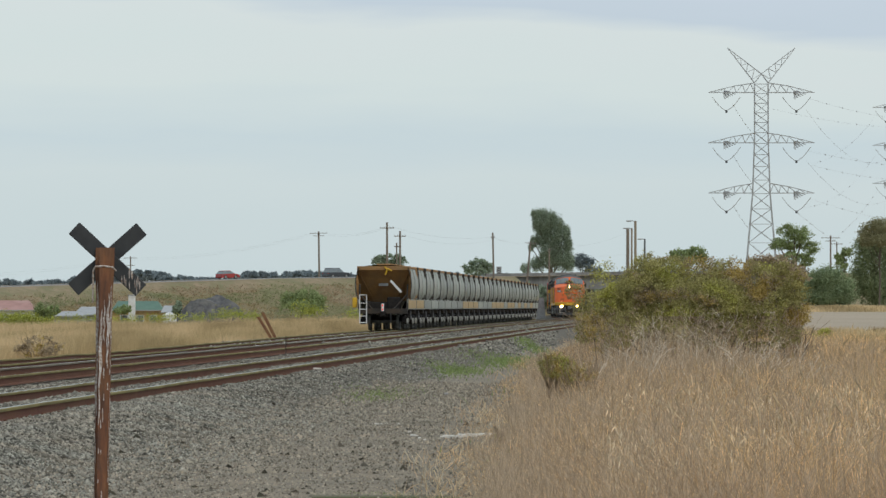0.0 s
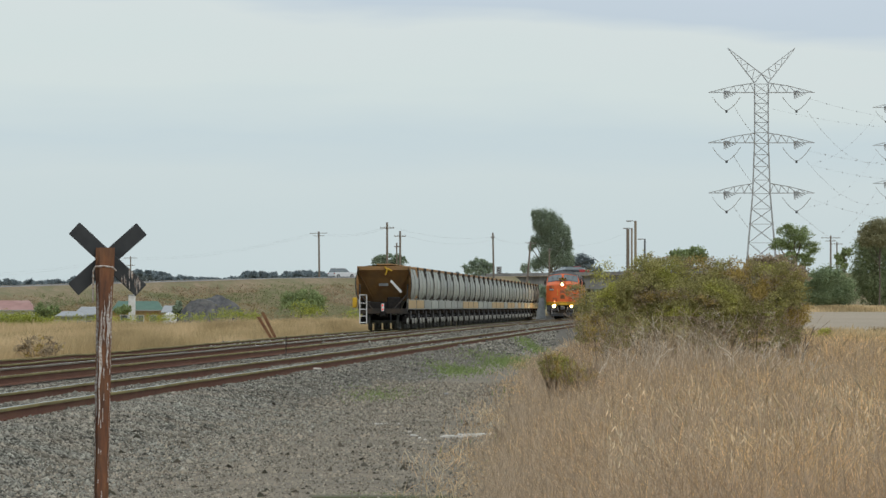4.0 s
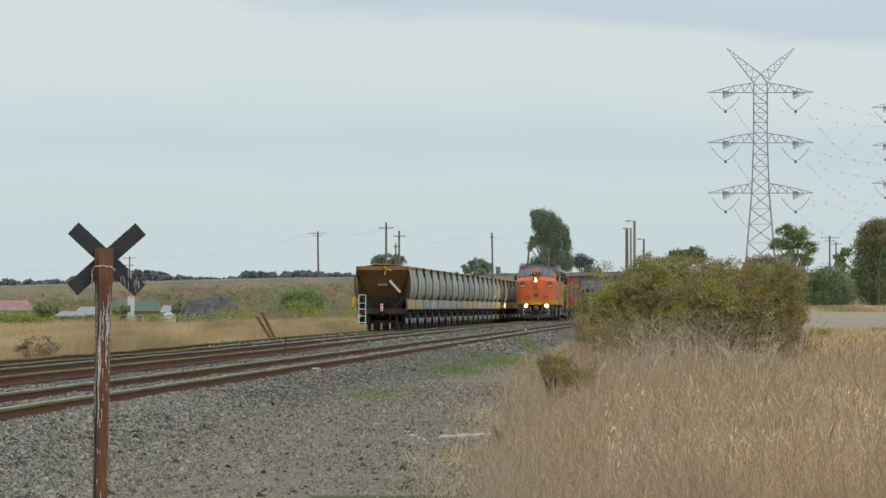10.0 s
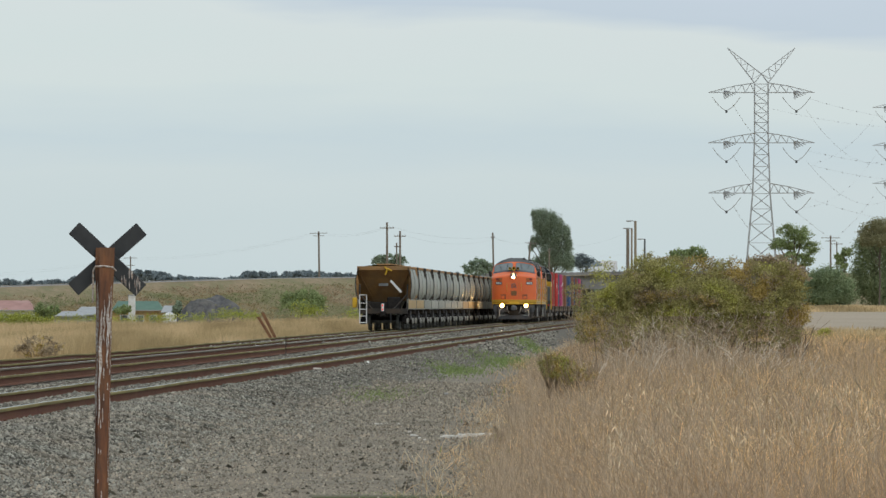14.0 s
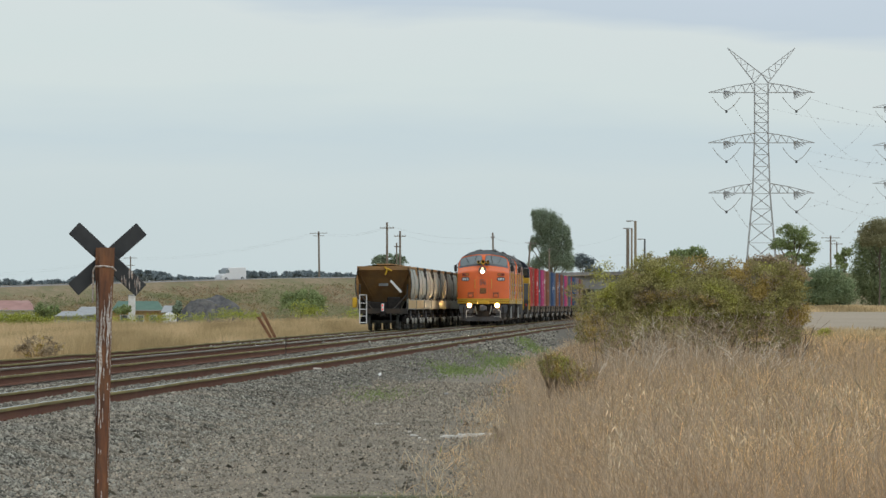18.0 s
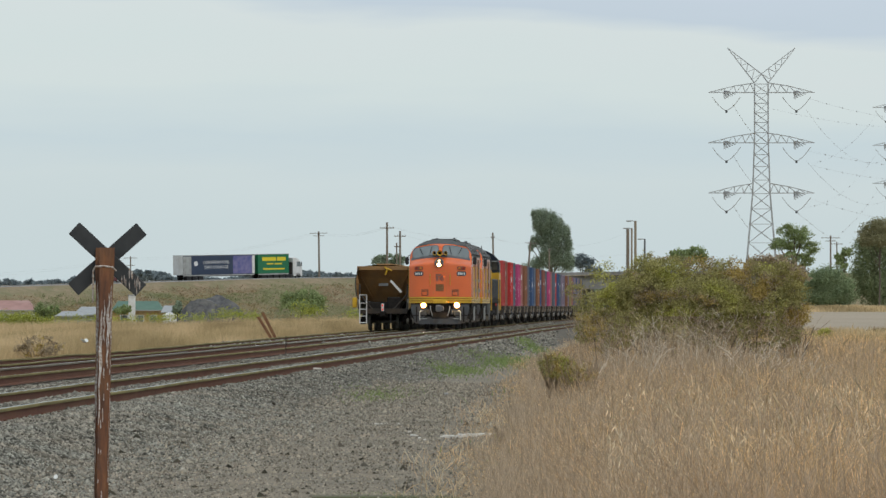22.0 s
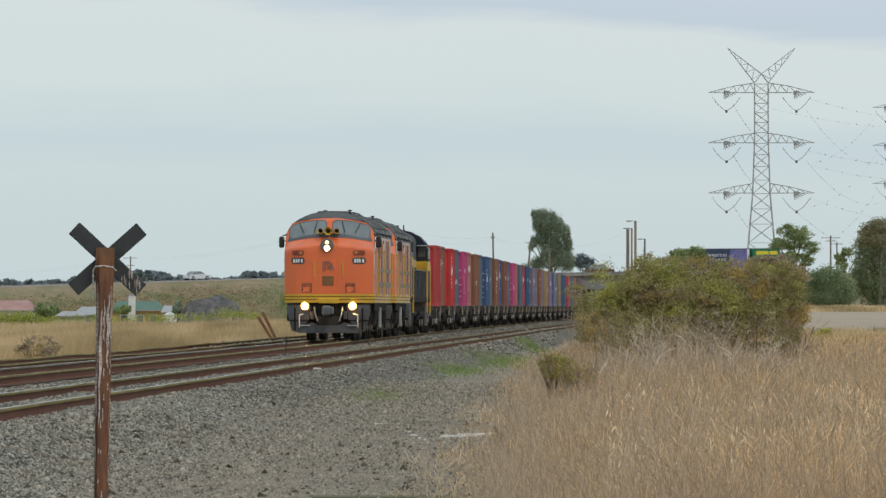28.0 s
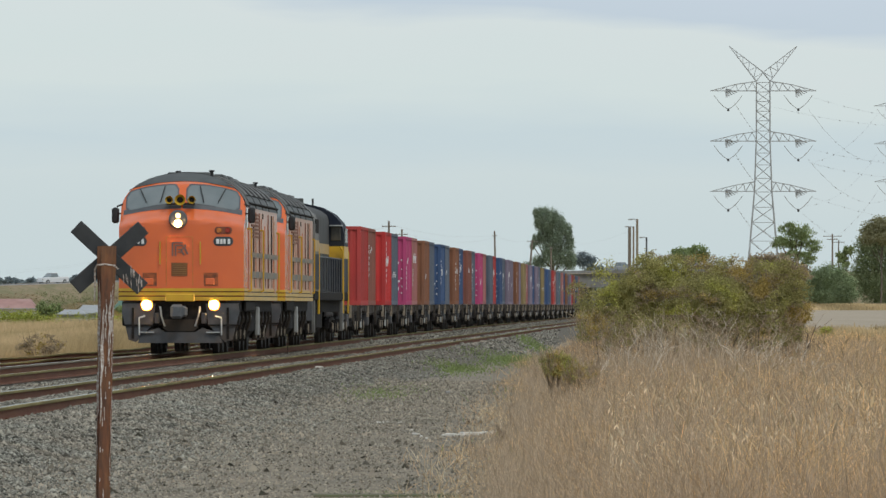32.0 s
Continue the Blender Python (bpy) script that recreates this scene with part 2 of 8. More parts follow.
SEED = leaf("brown_seed_heads", (0.58, 0.44, 0.26), (0.44, 0.33, 0.19), 0.8, 0.9, 0.4)
PLUME = leaf("tan_plumes", (0.72, 0.58, 0.39), (0.52, 0.41, 0.26), 0.8, 0.03, 0.35)
GREEN_BLADE = leaf("green_weeds", (0.25, 0.32, 0.11), (0.20, 0.26, 0.09), 0.7, 0.9, 0.3)
MEADOW = leaf("pale_meadow_grass", (0.72, 0.55, 0.325), (0.58, 0.43, 0.235), 0.8, 2.5, 0.12, c3=(0.30, 0.235, 0.125), size3=2.4, stretch=(1, 0.03, 0.6))
FENNEL = leaf("yellow_green_weed", (0.44, 0.45, 0.09), (0.31, 0.35, 0.09), 0.8, 1.0, 0.3)
SCRUB = surf("embankment_scrub", (0.31, 0.235, 0.15), (0.24, 0.195, 0.11), 1.2, 0.95, bump=0.6, c3=(0.17, 0.17, 0.08), size3=5, amount3=0.9, world_space=True)
DIRT = surf("pale_dirt", (0.44, 0.36, 0.265), (0.37, 0.295, 0.21), 0.4, 0.95, bump=0.2, c3=(0.30, 0.25, 0.17), size3=8, world_space=True)
# Pale colour that paints the light spots on the hopper axle ends.
HOP_CAP = surf("highlight_bearing_cap", (0.42, 0.42, 0.37), (0.28, 0.27, 0.23), 0.1, 0.5)
RUST_GRILLE = surf("brown_grille", (0.24, 0.075, 0.025), (0.18, 0.055, 0.02), 0.1, 0.6)
PALE_RUST = surf("pale_rusty_steel", (0.33, 0.28, 0.21), (0.20, 0.15, 0.10), 0.15, 0.75)
PLATE = surf("dark_number_panel", (0.05, 0.06, 0.066), (0.04, 0.05, 0.055), 0.2, 0.6)
PILOT_GREY = surf("dirty_dark_grey_paint", (0.075, 0.08, 0.088), (0.045, 0.048, 0.053), 0.25, 0.6, c3=(0.10, 0.075, 0.055), size3=0.6, amount3=0.7)
HOOD_GREY = surf("dull_hood_grey", (0.085, 0.085, 0.082), (0.06, 0.06, 0.058), 0.4, 0.7, c3=(0.03, 0.03, 0.03), size3=1.2, spec=0.2)
# Darker orange with near-black mottling, for the flat recess patches.
RECESS = surf("mottled_orange_recess", (0.42, 0.105, 0.03), (0.25, 0.065, 0.022), 0.1, 0.7, c3=(0.10, 0.04, 0.02), size3=0.2, amount3=0.8)
SEAM = surf("dark_panel_seam", (0.22, 0.06, 0.025), (0.16, 0.045, 0.02), 0.3, 0.6)

# ---- building helpers ----
class Shape:
    """Collects vertices and faces for one mesh."""

    def __init__(self):
        self.v, self.f = [], []

    def add(self, verts, faces):
        n = len(self.v)
        self.v += [tuple(p) for p in verts]
        self.f += [tuple(i + n for i in q) for q in faces]
        return self

    def box(self, x0, x1, y0, y1, z0, z1, m=None):
        p = [(x, y, z) for x in (x0, x1) for y in (y0, y1) for z in (z0, z1)]
        if m is not None:
            p = [m @ Vector(q) for q in p]
        return self.add(p, [(0, 1, 3, 2), (4, 6, 7, 5), (0, 4, 5, 1), (2, 3, 7, 6), (0, 2, 6, 4), (1, 5, 7, 3)])

    def soft(self, x0, x1, y0, y1, z0, z1, c=0.03):
        """A box with all its edges cut at 45 degrees by c."""
        cx, cy, cz, hx, hy, hz = (x0 + x1) / 2, (y0 + y1) / 2, (z0 + z1) / 2, abs(x1 - x0) / 2, abs(y1 - y0) / 2, abs(z1 - z0) / 2
        c = min(c, hx * 0.9, hy * 0.9, hz * 0.9)
        b = bmesh.new()
        for sx in (-1, 1):
            for sy in (-1, 1):
                for sz in (-1, 1):
                    b.verts.new((cx + sx * hx, cy + sy * (hy - c), cz + sz * (hz - c)))
                    b.verts.new((cx + sx * (hx - c), cy + sy * hy, cz + sz * (hz - c)))
                    b.verts.new((cx + sx * (hx - c), cy + sy * (hy - c), cz + sz * hz))
        bmesh.ops.convex_hull(b, input=b.verts[:])
        b.verts.index_update()
        self.add([v.co[:] for v in b.verts], [tuple(v.index for v in f.verts) for f in b.faces])
        b.free()
        return self

    def tube(self, p, q, r0, r1=None, n=8, caps=True):
        p, q = Vector(p), Vector(q)
        r1 = r0 if r1 is None else r1
        axis = (q - p).normalized()
        side = axis.orthogonal().normalized()
        up = axis.cross(side)
        ring = [(math.cos(2 * math.pi * i / n), math.sin(2 * math.pi * i / n)) for i in range(n)]
        verts = [p + (side * c + up * s) * r0 for c, s in ring] + [q + (side * c + up * s) * r1 for c, s in ring]
        faces = [(i, (i + 1) % n, n + (i + 1) % n, n + i) for i in range(n)]
        if caps:
            faces += [tuple(range(n - 1, -1, -1)), tuple(range(n, 2 * n))]
        return self.add(verts, faces)

    def rod(self, points, r, n=6):
        for a, b in zip(points, points[1:]):
            self.tube(a, b, r, r, n)
        return self

    def loft(self, rings, closed=True, caps=True):
        """Skin over rings of equal length."""
        n = len(rings[0])
        verts = [p for ring in rings for p in ring]
        faces = []
        for k in range(len(rings) - 1):
            for i in range(n if closed else n - 1):
                j = (i + 1) % n
                faces.append((k * n + i, k * n + j, (k + 1) * n + j, (k + 1) * n + i))
        if caps and closed:
            faces += [tuple(range(n - 1, -1, -1)), tuple(range((len(rings) - 1) * n, len(rings) * n))]
        return self.add(verts, faces)

    def prism(self, outline, y0, y1):
        """An outline of (x, z) drawn out along y."""
        return self.loft([[(x, y0, z) for x, z in outline], [(x, y1, z) for x, z in outline]])

    def prism_x(self, outline, x0, x1):
        """An outline of (y, z) drawn out along x."""
        return self.loft([[(x0, y, z) for y, z in outline], [(x1, y, z) for y, z in outline]])

    def grid(self, fn, nu, nv):
        verts = [fn(i / nu, j / nv) for j in range(nv + 1) for i in range(nu + 1)]
        faces = [(j * (nu + 1) + i, j * (nu + 1) + i + 1, (j + 1) * (nu + 1) + i + 1, (j + 1) * (nu + 1) + i) for j in range(nv) for i in range(nu)]
        return self.add(verts, faces)

    def mesh(self, name, smooth=False):
        me = bpy.data.meshes.new(name)
        me.from_pydata(self.v, [], self.f)
        me.validate()
        b = bmesh.new()
        b.from_mesh(me)
        bmesh.ops.recalc_face_normals(b, faces=b.faces)
        b.to_mesh(me)
        b.free()
        if smooth:
            me.polygons.foreach_set("use_smooth", [True] * len(me.polygons))
            me.set_sharp_from_angle(angle=radians(38))
        return me


def part(name, shape, material, parent=None, label="", smooth=False, at=None):
    """One mesh object, under a thing or a part, or a thing of its own."""
    me = shape if isinstance(shape, bpy.types.Mesh) else shape.mesh(name, smooth)
    if not me.materials:
        me.materials.append(material)
    ob = new(name, me)
    if parent is not None:
        ob.parent = parent
    if at is not None:
        ob.matrix_basis = at
    if label:
        tagged(ob, label)
    return ob


def thing(name, label, category, group="", kind="", at=None):
    """An Empty at a thing's base, for its parts."""
    ob = new(name)
    ob.empty_display_size = 0.3
    if at is not None:
        ob.matrix_basis = at
    return tagged(ob, label, category, group, kind)


def soup(name, verts, faces, material, kind="stuff", label="", category="", parent=None):
    """One object of very many small pieces, from arrays."""
    me = bpy.data.meshes.new(name)
    verts, faces = np.asarray(verts, dtype=np.float32), np.asarray(faces, dtype=np.int32)
    k = faces.shape[1]
    me.vertices.add(len(verts))
    me.vertices.foreach_set("co", verts.ravel())
    me.loops.add(faces.size)
    me.loops.foreach_set("vertex_index", faces.ravel())
    me.polygons.add(len(faces))
    me.polygons.foreach_set("loop_start", np.arange(0, faces.size, k, dtype=np.int32))
    me.update(calc_edges=True)
    me.materials.append(material)
    ob = new(name, me)
    if parent is not None:
        ob.parent = parent
    return tagged(ob, label, category, "", kind)


# ---- the line: three tracks side by side, straight, bending slightly beyond 690 m ----
BEARING = 0.0314
A_NEAR, A_MAIN, A_FAR = -9.05, -12.35, -16.45
Z_NEAR, Z_MAIN, Z_FAR = 0.69, 0.75, 0.74      # tops of the rails
GAUGE = 1.435


def bend(y):
    if y < 765:
        return 0.0
    if y < 850:
        return -0.0002 * (y - 765) ** 2
    return -1.445 - 0.034 * (y - 850) if y < 900 else -3.145 - 0.017 * (y - 900)


def line_x(a, y):
    return a + BEARING * y + bend(y)


def sunk(y):
    """How much lower the neglected siding lies than the main line; it climbs towards the standing wagons."""
    f = min(1, max(0, (y - 200) / 224))
    return 0.14 - 0.09 * f * f * (3 - 2 * f)


def climb(y):
    """The main line rises very slightly away from the viewer."""
    return 0.09 * min(1, max(0, (y - 215) / 215))


def on_line(a, y, z, back=0.0):
    """The pose of a vehicle whose front stands at y and whose other end lies back metres behind it."""
    back = back or 1.0
    lean = (line_x(a, y + back) - line_x(a, y)) / back
    return pose(line_x(a, y), y, z, 0, 0, -math.degrees(math.atan(lean)))

# ---- ground ----
def ease(a, b, v):
    f = min(1, max(0, (v - a) / (b - a)))
    return f * f * (3 - 2 * f)


def ground_z(x, y):
    """Flat, rising gently to the far right, falling to a hollow on the far left."""
    z = 0.22 + 0.05 * noise.noise((x * 0.21, y * 0.05, 3))
    z += 1.6 * ease(250, 880, y) * ease(13, 20, x)
    return z - 1.6 * ease(640, 900, y) * ease(-14, -30, x)


def far_sheet():
    ys = [-60, 0, 30, 50, 60, 70, 80, 90, 100, 120, 140, 160, 180, 200, 240, 280, 320, 360, 400, 450, 500, 560, 620, 700, 800, 900, 1000, 1200, 1400, 1700, 2000, 2600, 3300, 4000, 4800]
    xs = [-2500, -1000, -400, -200, -100, -60, -40, -30, -25, -20, -14, -10, -7, -4, -2, 0, 2, 4, 6, 8, 11, 15, 20, 25, 30, 40, 60, 100, 200, 400, 1000, 2500]
    sh = Shape()
    verts = [(x, y, ground_z(x, y)) for y in ys for x in xs]
    n = len(xs)
    sh.add(verts, [(j * n + i, j * n + i + 1, (j + 1) * n + i + 1, (j + 1) * n + i) for j in range(len(ys) - 1) for i in range(n - 1)])
    return part("ground", sh, GRASS_GROUND, smooth=True)


tagged(far_sheet(), "flat dry grassland ground reaching to the horizon", "ground", kind="structure")


def edge_x(y):
    """Where the gravel ends and the tall grass begins."""
    return -0.36 + 0.0139 * y + 0.42 * noise.noise((0.0, y * 0.09, 7)) + 0.2 * noise.noise((3.0, y * 0.4, 7))


def bed_height(x, y):
    """Top of the ballast and of the gravel apron beside it."""
    right = line_x(A_NEAR, y) + 1.45
    left = line_x(A_FAR, y) - 1.7
    if x > right:
        f = min(1, (x - right) / 1.6)
        z = 0.54 - 0.26 * f * f * (3 - 2 * f)
    elif x < left:
        z = 0.555 - 0.505 * min(1, (left - x) / 1.2)
    else:
        z = 0.55
    z -= sunk(y) * ease(line_x(A_MAIN, y) - 1.4, line_x(A_FAR, y) + 1.3, x)
    # beyond the points the far tracks lie deep in ballast
    z += 0.09 * ease(190, 320, y) * ease(line_x(A_NEAR, y) - 1.2, line_x(A_NEAR, y) - 2.0, x) * (1 if x > left else 0)
    z += climb(y) * (1 - ease(1.2, 1.9, abs(x - line_x(A_MAIN, y))))
    rough = 0.03 if x < right + 1.4 else 0.003
    return z + rough * noise.noise((x * 0.9, y * 0.22, 1))


def bed_sheet(name, material, span, lift):
    sh = Shape()
    ys = list(np.arange(40, 200, 1.5)) + list(np.arange(200, 500, 6)) + list(np.arange(500, 1700, 30))
    n = 30
    verts = []
    for y in ys:
        left, right = span(y)
        for i in range(n):
            x = left + (right - left) * i / (n - 1)
            verts.append((x, y, bed_height(x, y) + lift))
    sh.add(verts, [(j * n + i, j * n + i + 1, (j + 1) * n + i + 1, (j + 1) * n + i) for j in range(len(ys) - 1) for i in range(n - 1)])
    return part(name, sh, material, smooth=True)


def shoulder_foot(y):
    return line_x(A_NEAR, y) + 3.1 + 0.35 * noise.noise((2.0, y * 0.11, 5))


tagged(bed_sheet("ballast_bed", BALLAST, lambda y: (line_x(A_FAR, y) - 3.0, line_x(A_NEAR, y) + 3.8), 0.0), "grey crushed-stone ballast bed under the tracks", "ballast", kind="structure")
tagged(bed_sheet("service_strip", SERVICE, lambda y: (shoulder_foot(y), max(edge_x(y) + 0.9, shoulder_foot(y) + 1.0)), 0.012), "flat strip of fine gravel and dirt beside the line", "gravel strip", kind="structure")


# ---- tracks ----
def rail_outline(top):
    w, t, b = 0.036, 0.011, 0.07
    return ([(-b, top - 0.165), (b, top - 0.165), (b, top - 0.15), (t, top - 0.135), (t, top - 0.043), (t, top - 0.03),
             (-t, top - 0.03), (-t, top - 0.043), (-t, top - 0.135), (-b, top - 0.15)])


def head_outline(top):
    return [(-0.036, top - 0.036), (-0.012, top - 0.044), (0.012, top - 0.044), (0.036, top - 0.036), (0.036, top - 0.008), (0.026, top), (-0.026, top), (-0.036, top - 0.008)]


def rail_wobble(a, side, y):
    """Old, uneven rails; the siding is the worst."""
    k = 2.6 if a == A_FAR else 1.0
    return k * (0.012 * noise.noise((y * 0.11, a, 5)) + 0.006 * noise.noise((y * 0.5, a, side)))


def rail(track, a, top, side, y0, y1, head):
    ys = [y0 + i * 4.0 for i in range(int((min(y1, 300) - y0) / 4))] + list(np.arange(300, y1, 20.0))
    if a == A_MAIN and side > 0:
        head = RAIL_DULL
    for name, outline, material in (("rail", rail_outline(top), RAIL_SIDE), ("rail_head", head_outline(top), head)):
        rings = []
        for y in ys:
            wob = rail_wobble(a, side, y)
            low = sunk(y) if a == A_FAR else -climb(y) if a == A_MAIN else 0.0
            rings.append([(line_x(a, y) + side * GAUGE / 2 + x + wob, y, z + 0.8 * wob - low) for x, z in outline])
        part(name, Shape().loft(rings), material, track, smooth=True)
    if a != A_FAR or side > 0:
        w = 0.021 if a == A_NEAR else 0.018 if side < 0 else 0.005
        rings = []
        for y in ys:
            wob = rail_wobble(a, side, y)
            low = sunk(y) if a == A_FAR else -climb(y) if a == A_MAIN else 0.0
            rings.append([(line_x(a, y) + side * (GAUGE / 2 - 0.006) + wob + q * w, y, top + 0.8 * wob - low + 0.0012) for q in (-1, 1)])
        part("running_band", Shape().loft(rings, closed=False), RAIL_TOP, track, "polished running band")


tracks = {}
for name, a, top, y0, head in (("near_track", A_NEAR, Z_NEAR, 40, RAIL_DULL), ("main_track", A_MAIN, Z_MAIN, 40, RAIL_WORN), ("siding_track", A_FAR, Z_FAR, 60, RAIL_DULL)):
    track = thing("railway_track", "rusty steel railway track on timber sleepers in grey ballast", "railway track", "railway tracks", "structure")
    tracks[name] = track
    for side in (-1, 1):
        rail(track, a, top, side, y0, 1600, head)

# ---- the freight train ----
moving = []          # (thing, metres behind the train's nose, its length, height of its base over the rail)


def face_patch(fn, half_v=8, nu=16):
    """A panel on the nose: fn(u, v) gives (x, z)."""
    def at(u, v):
        x, z = fn(u, v)
        return (x, nose_y(x, z) - 0.012, z)
    return Shape().grid(at, nu, half_v)


def step(a, b, v):
    f = min(1, max(0, (v - a) / (b - a)))
    return f * f * (3 - 2 * f)


def half_width(z):
    """Half the body's width at a height over the rail."""
    if z < 3.45:
        return 1.49
    return 1.49 * math.sqrt(max(0.0, 1 - ((z - 3.45) / 0.89) ** 2)) if z < 4.335 else 0.0


def ledge(x):
    """Height of the nose's upper edge."""
    return 3.46 - 0.13 * (x / 1.3) ** 2


def nose_y(x, z):
    """How far the front lies behind the foremost point."""
    y = 0.40 * (abs(x) / 1.49) ** 4.5
    top = ledge(x)
    y += 0.62 * step(top - 0.30, top + 0.03, z)
    if z > top:
        y += (z - top) * 0.75
    if z > 4.05:
        y += (z - 4.05) * 2.2
    return y



def rect(x0, x1, z0, z1):
    return lambda u, v: (x0 + (x1 - x0) * u, z0 + (z1 - z0) * v)


def pill(cx, cz, w, h):
    def fn(u, v):
        x = (u * 2 - 1)
        k = math.sqrt(max(0.0, 1 - max(0.0, (abs(x) * w / 2 - (w - h) / 2) / (h / 2)) ** 2))
        return (cx + x * w / 2, cz + (v - 0.5) * h * max(k, 0.05))
    return fn


def words(name, text, size, material, parent, m, label=""):
    """Flat lettering with a little depth, as a mesh."""
    cu = bpy.data.curves.new(name, "FONT")
    cu.body, cu.size, cu.align_x, cu.align_y, cu.extrude = text, size, "CENTER", "CENTER", 0.004
    tmp = new(name, cu)
    bpy.context.view_layer.update()
    me = bpy.data.meshes.new_from_object(tmp.evaluated_get(bpy.context.evaluated_depsgraph_get()))
    bpy.data.objects.remove(tmp)
    me.materials.clear()
    me.materials.append(material)
    ob = part(name, me, material, parent, label)
    ob.matrix_basis = m
    return ob


AXLE_CAP = Shape().tube((-0.015, 0, 0), (0.015, 0, 0), 0.14, 0.14, n=10).mesh("axle_cap")
AXLE_CAP_PALE = Shape().tube((-0.02, 0, 0), (0.02, 0, 0), 0.17, 0.15, n=12).mesh("axle_cap")


def bogie(parent, y, axles, gap, r=0.46, name="bogie", wheel=None):
    """A bogie with its wheels, centred at y along the vehicle."""
    half = gap * (axles - 1) / 2
    sh = Shape()
    for s in (-1, 1):
        sh.prism_x([(y - half - 0.45, 0.46), (y - half - 0.3, 0.72), (y - 0.5, 0.80), (y + 0.5, 0.80), (y + half + 0.3, 0.72), (y + half + 0.45, 0.46), (y + half - 0.4, 0.40), (y, 0.32), (y - half + 0.4, 0.40)], s * 0.98, s * 1.12)
        for k in range(axles):
            ay = y - half + k * gap
            sh.soft(s * 1.10, s * 1.22, ay - 0.16, ay + 0.16, 0.32, 0.64, 0.04)
        for q in (-0.22, 0, 0.22):
            sh.tube((s * 1.16, y + q, 0.42), (s * 1.16, y + q, 0.70), 0.08, n=8)
    sh.box(-1.0, 1.0, y - 0.2, y + 0.2, 0.5, 0.8)
    b = part(name, sh, SOOT, parent, "grimy cast bogie frame")
    for k in range(axles):
        ay = y - half + k * gap
        w = Shape().tube((-0.78, ay, r), (0.78, ay, r), 0.08, n=8)
        for s in (-1, 1):
            w.tube((s * 0.68, ay, r), (s * 0.71, ay, r), r + 0.03, n=24)
            w.tube((s * 0.71, ay, r), (s * 0.81, ay, r), r, r - 0.01, n=24)
        part("wheelset", w, wheel or WHEEL, b, "dull steel wheelset", smooth=True)
        for s in (-1, 1):
            part("axle_cap", AXLE_CAP_PALE if wheel else AXLE_CAP, HOP_CAP if wheel else PALE_RUST, b, at=pose(s * 1.225, ay, 0.48))
    return b


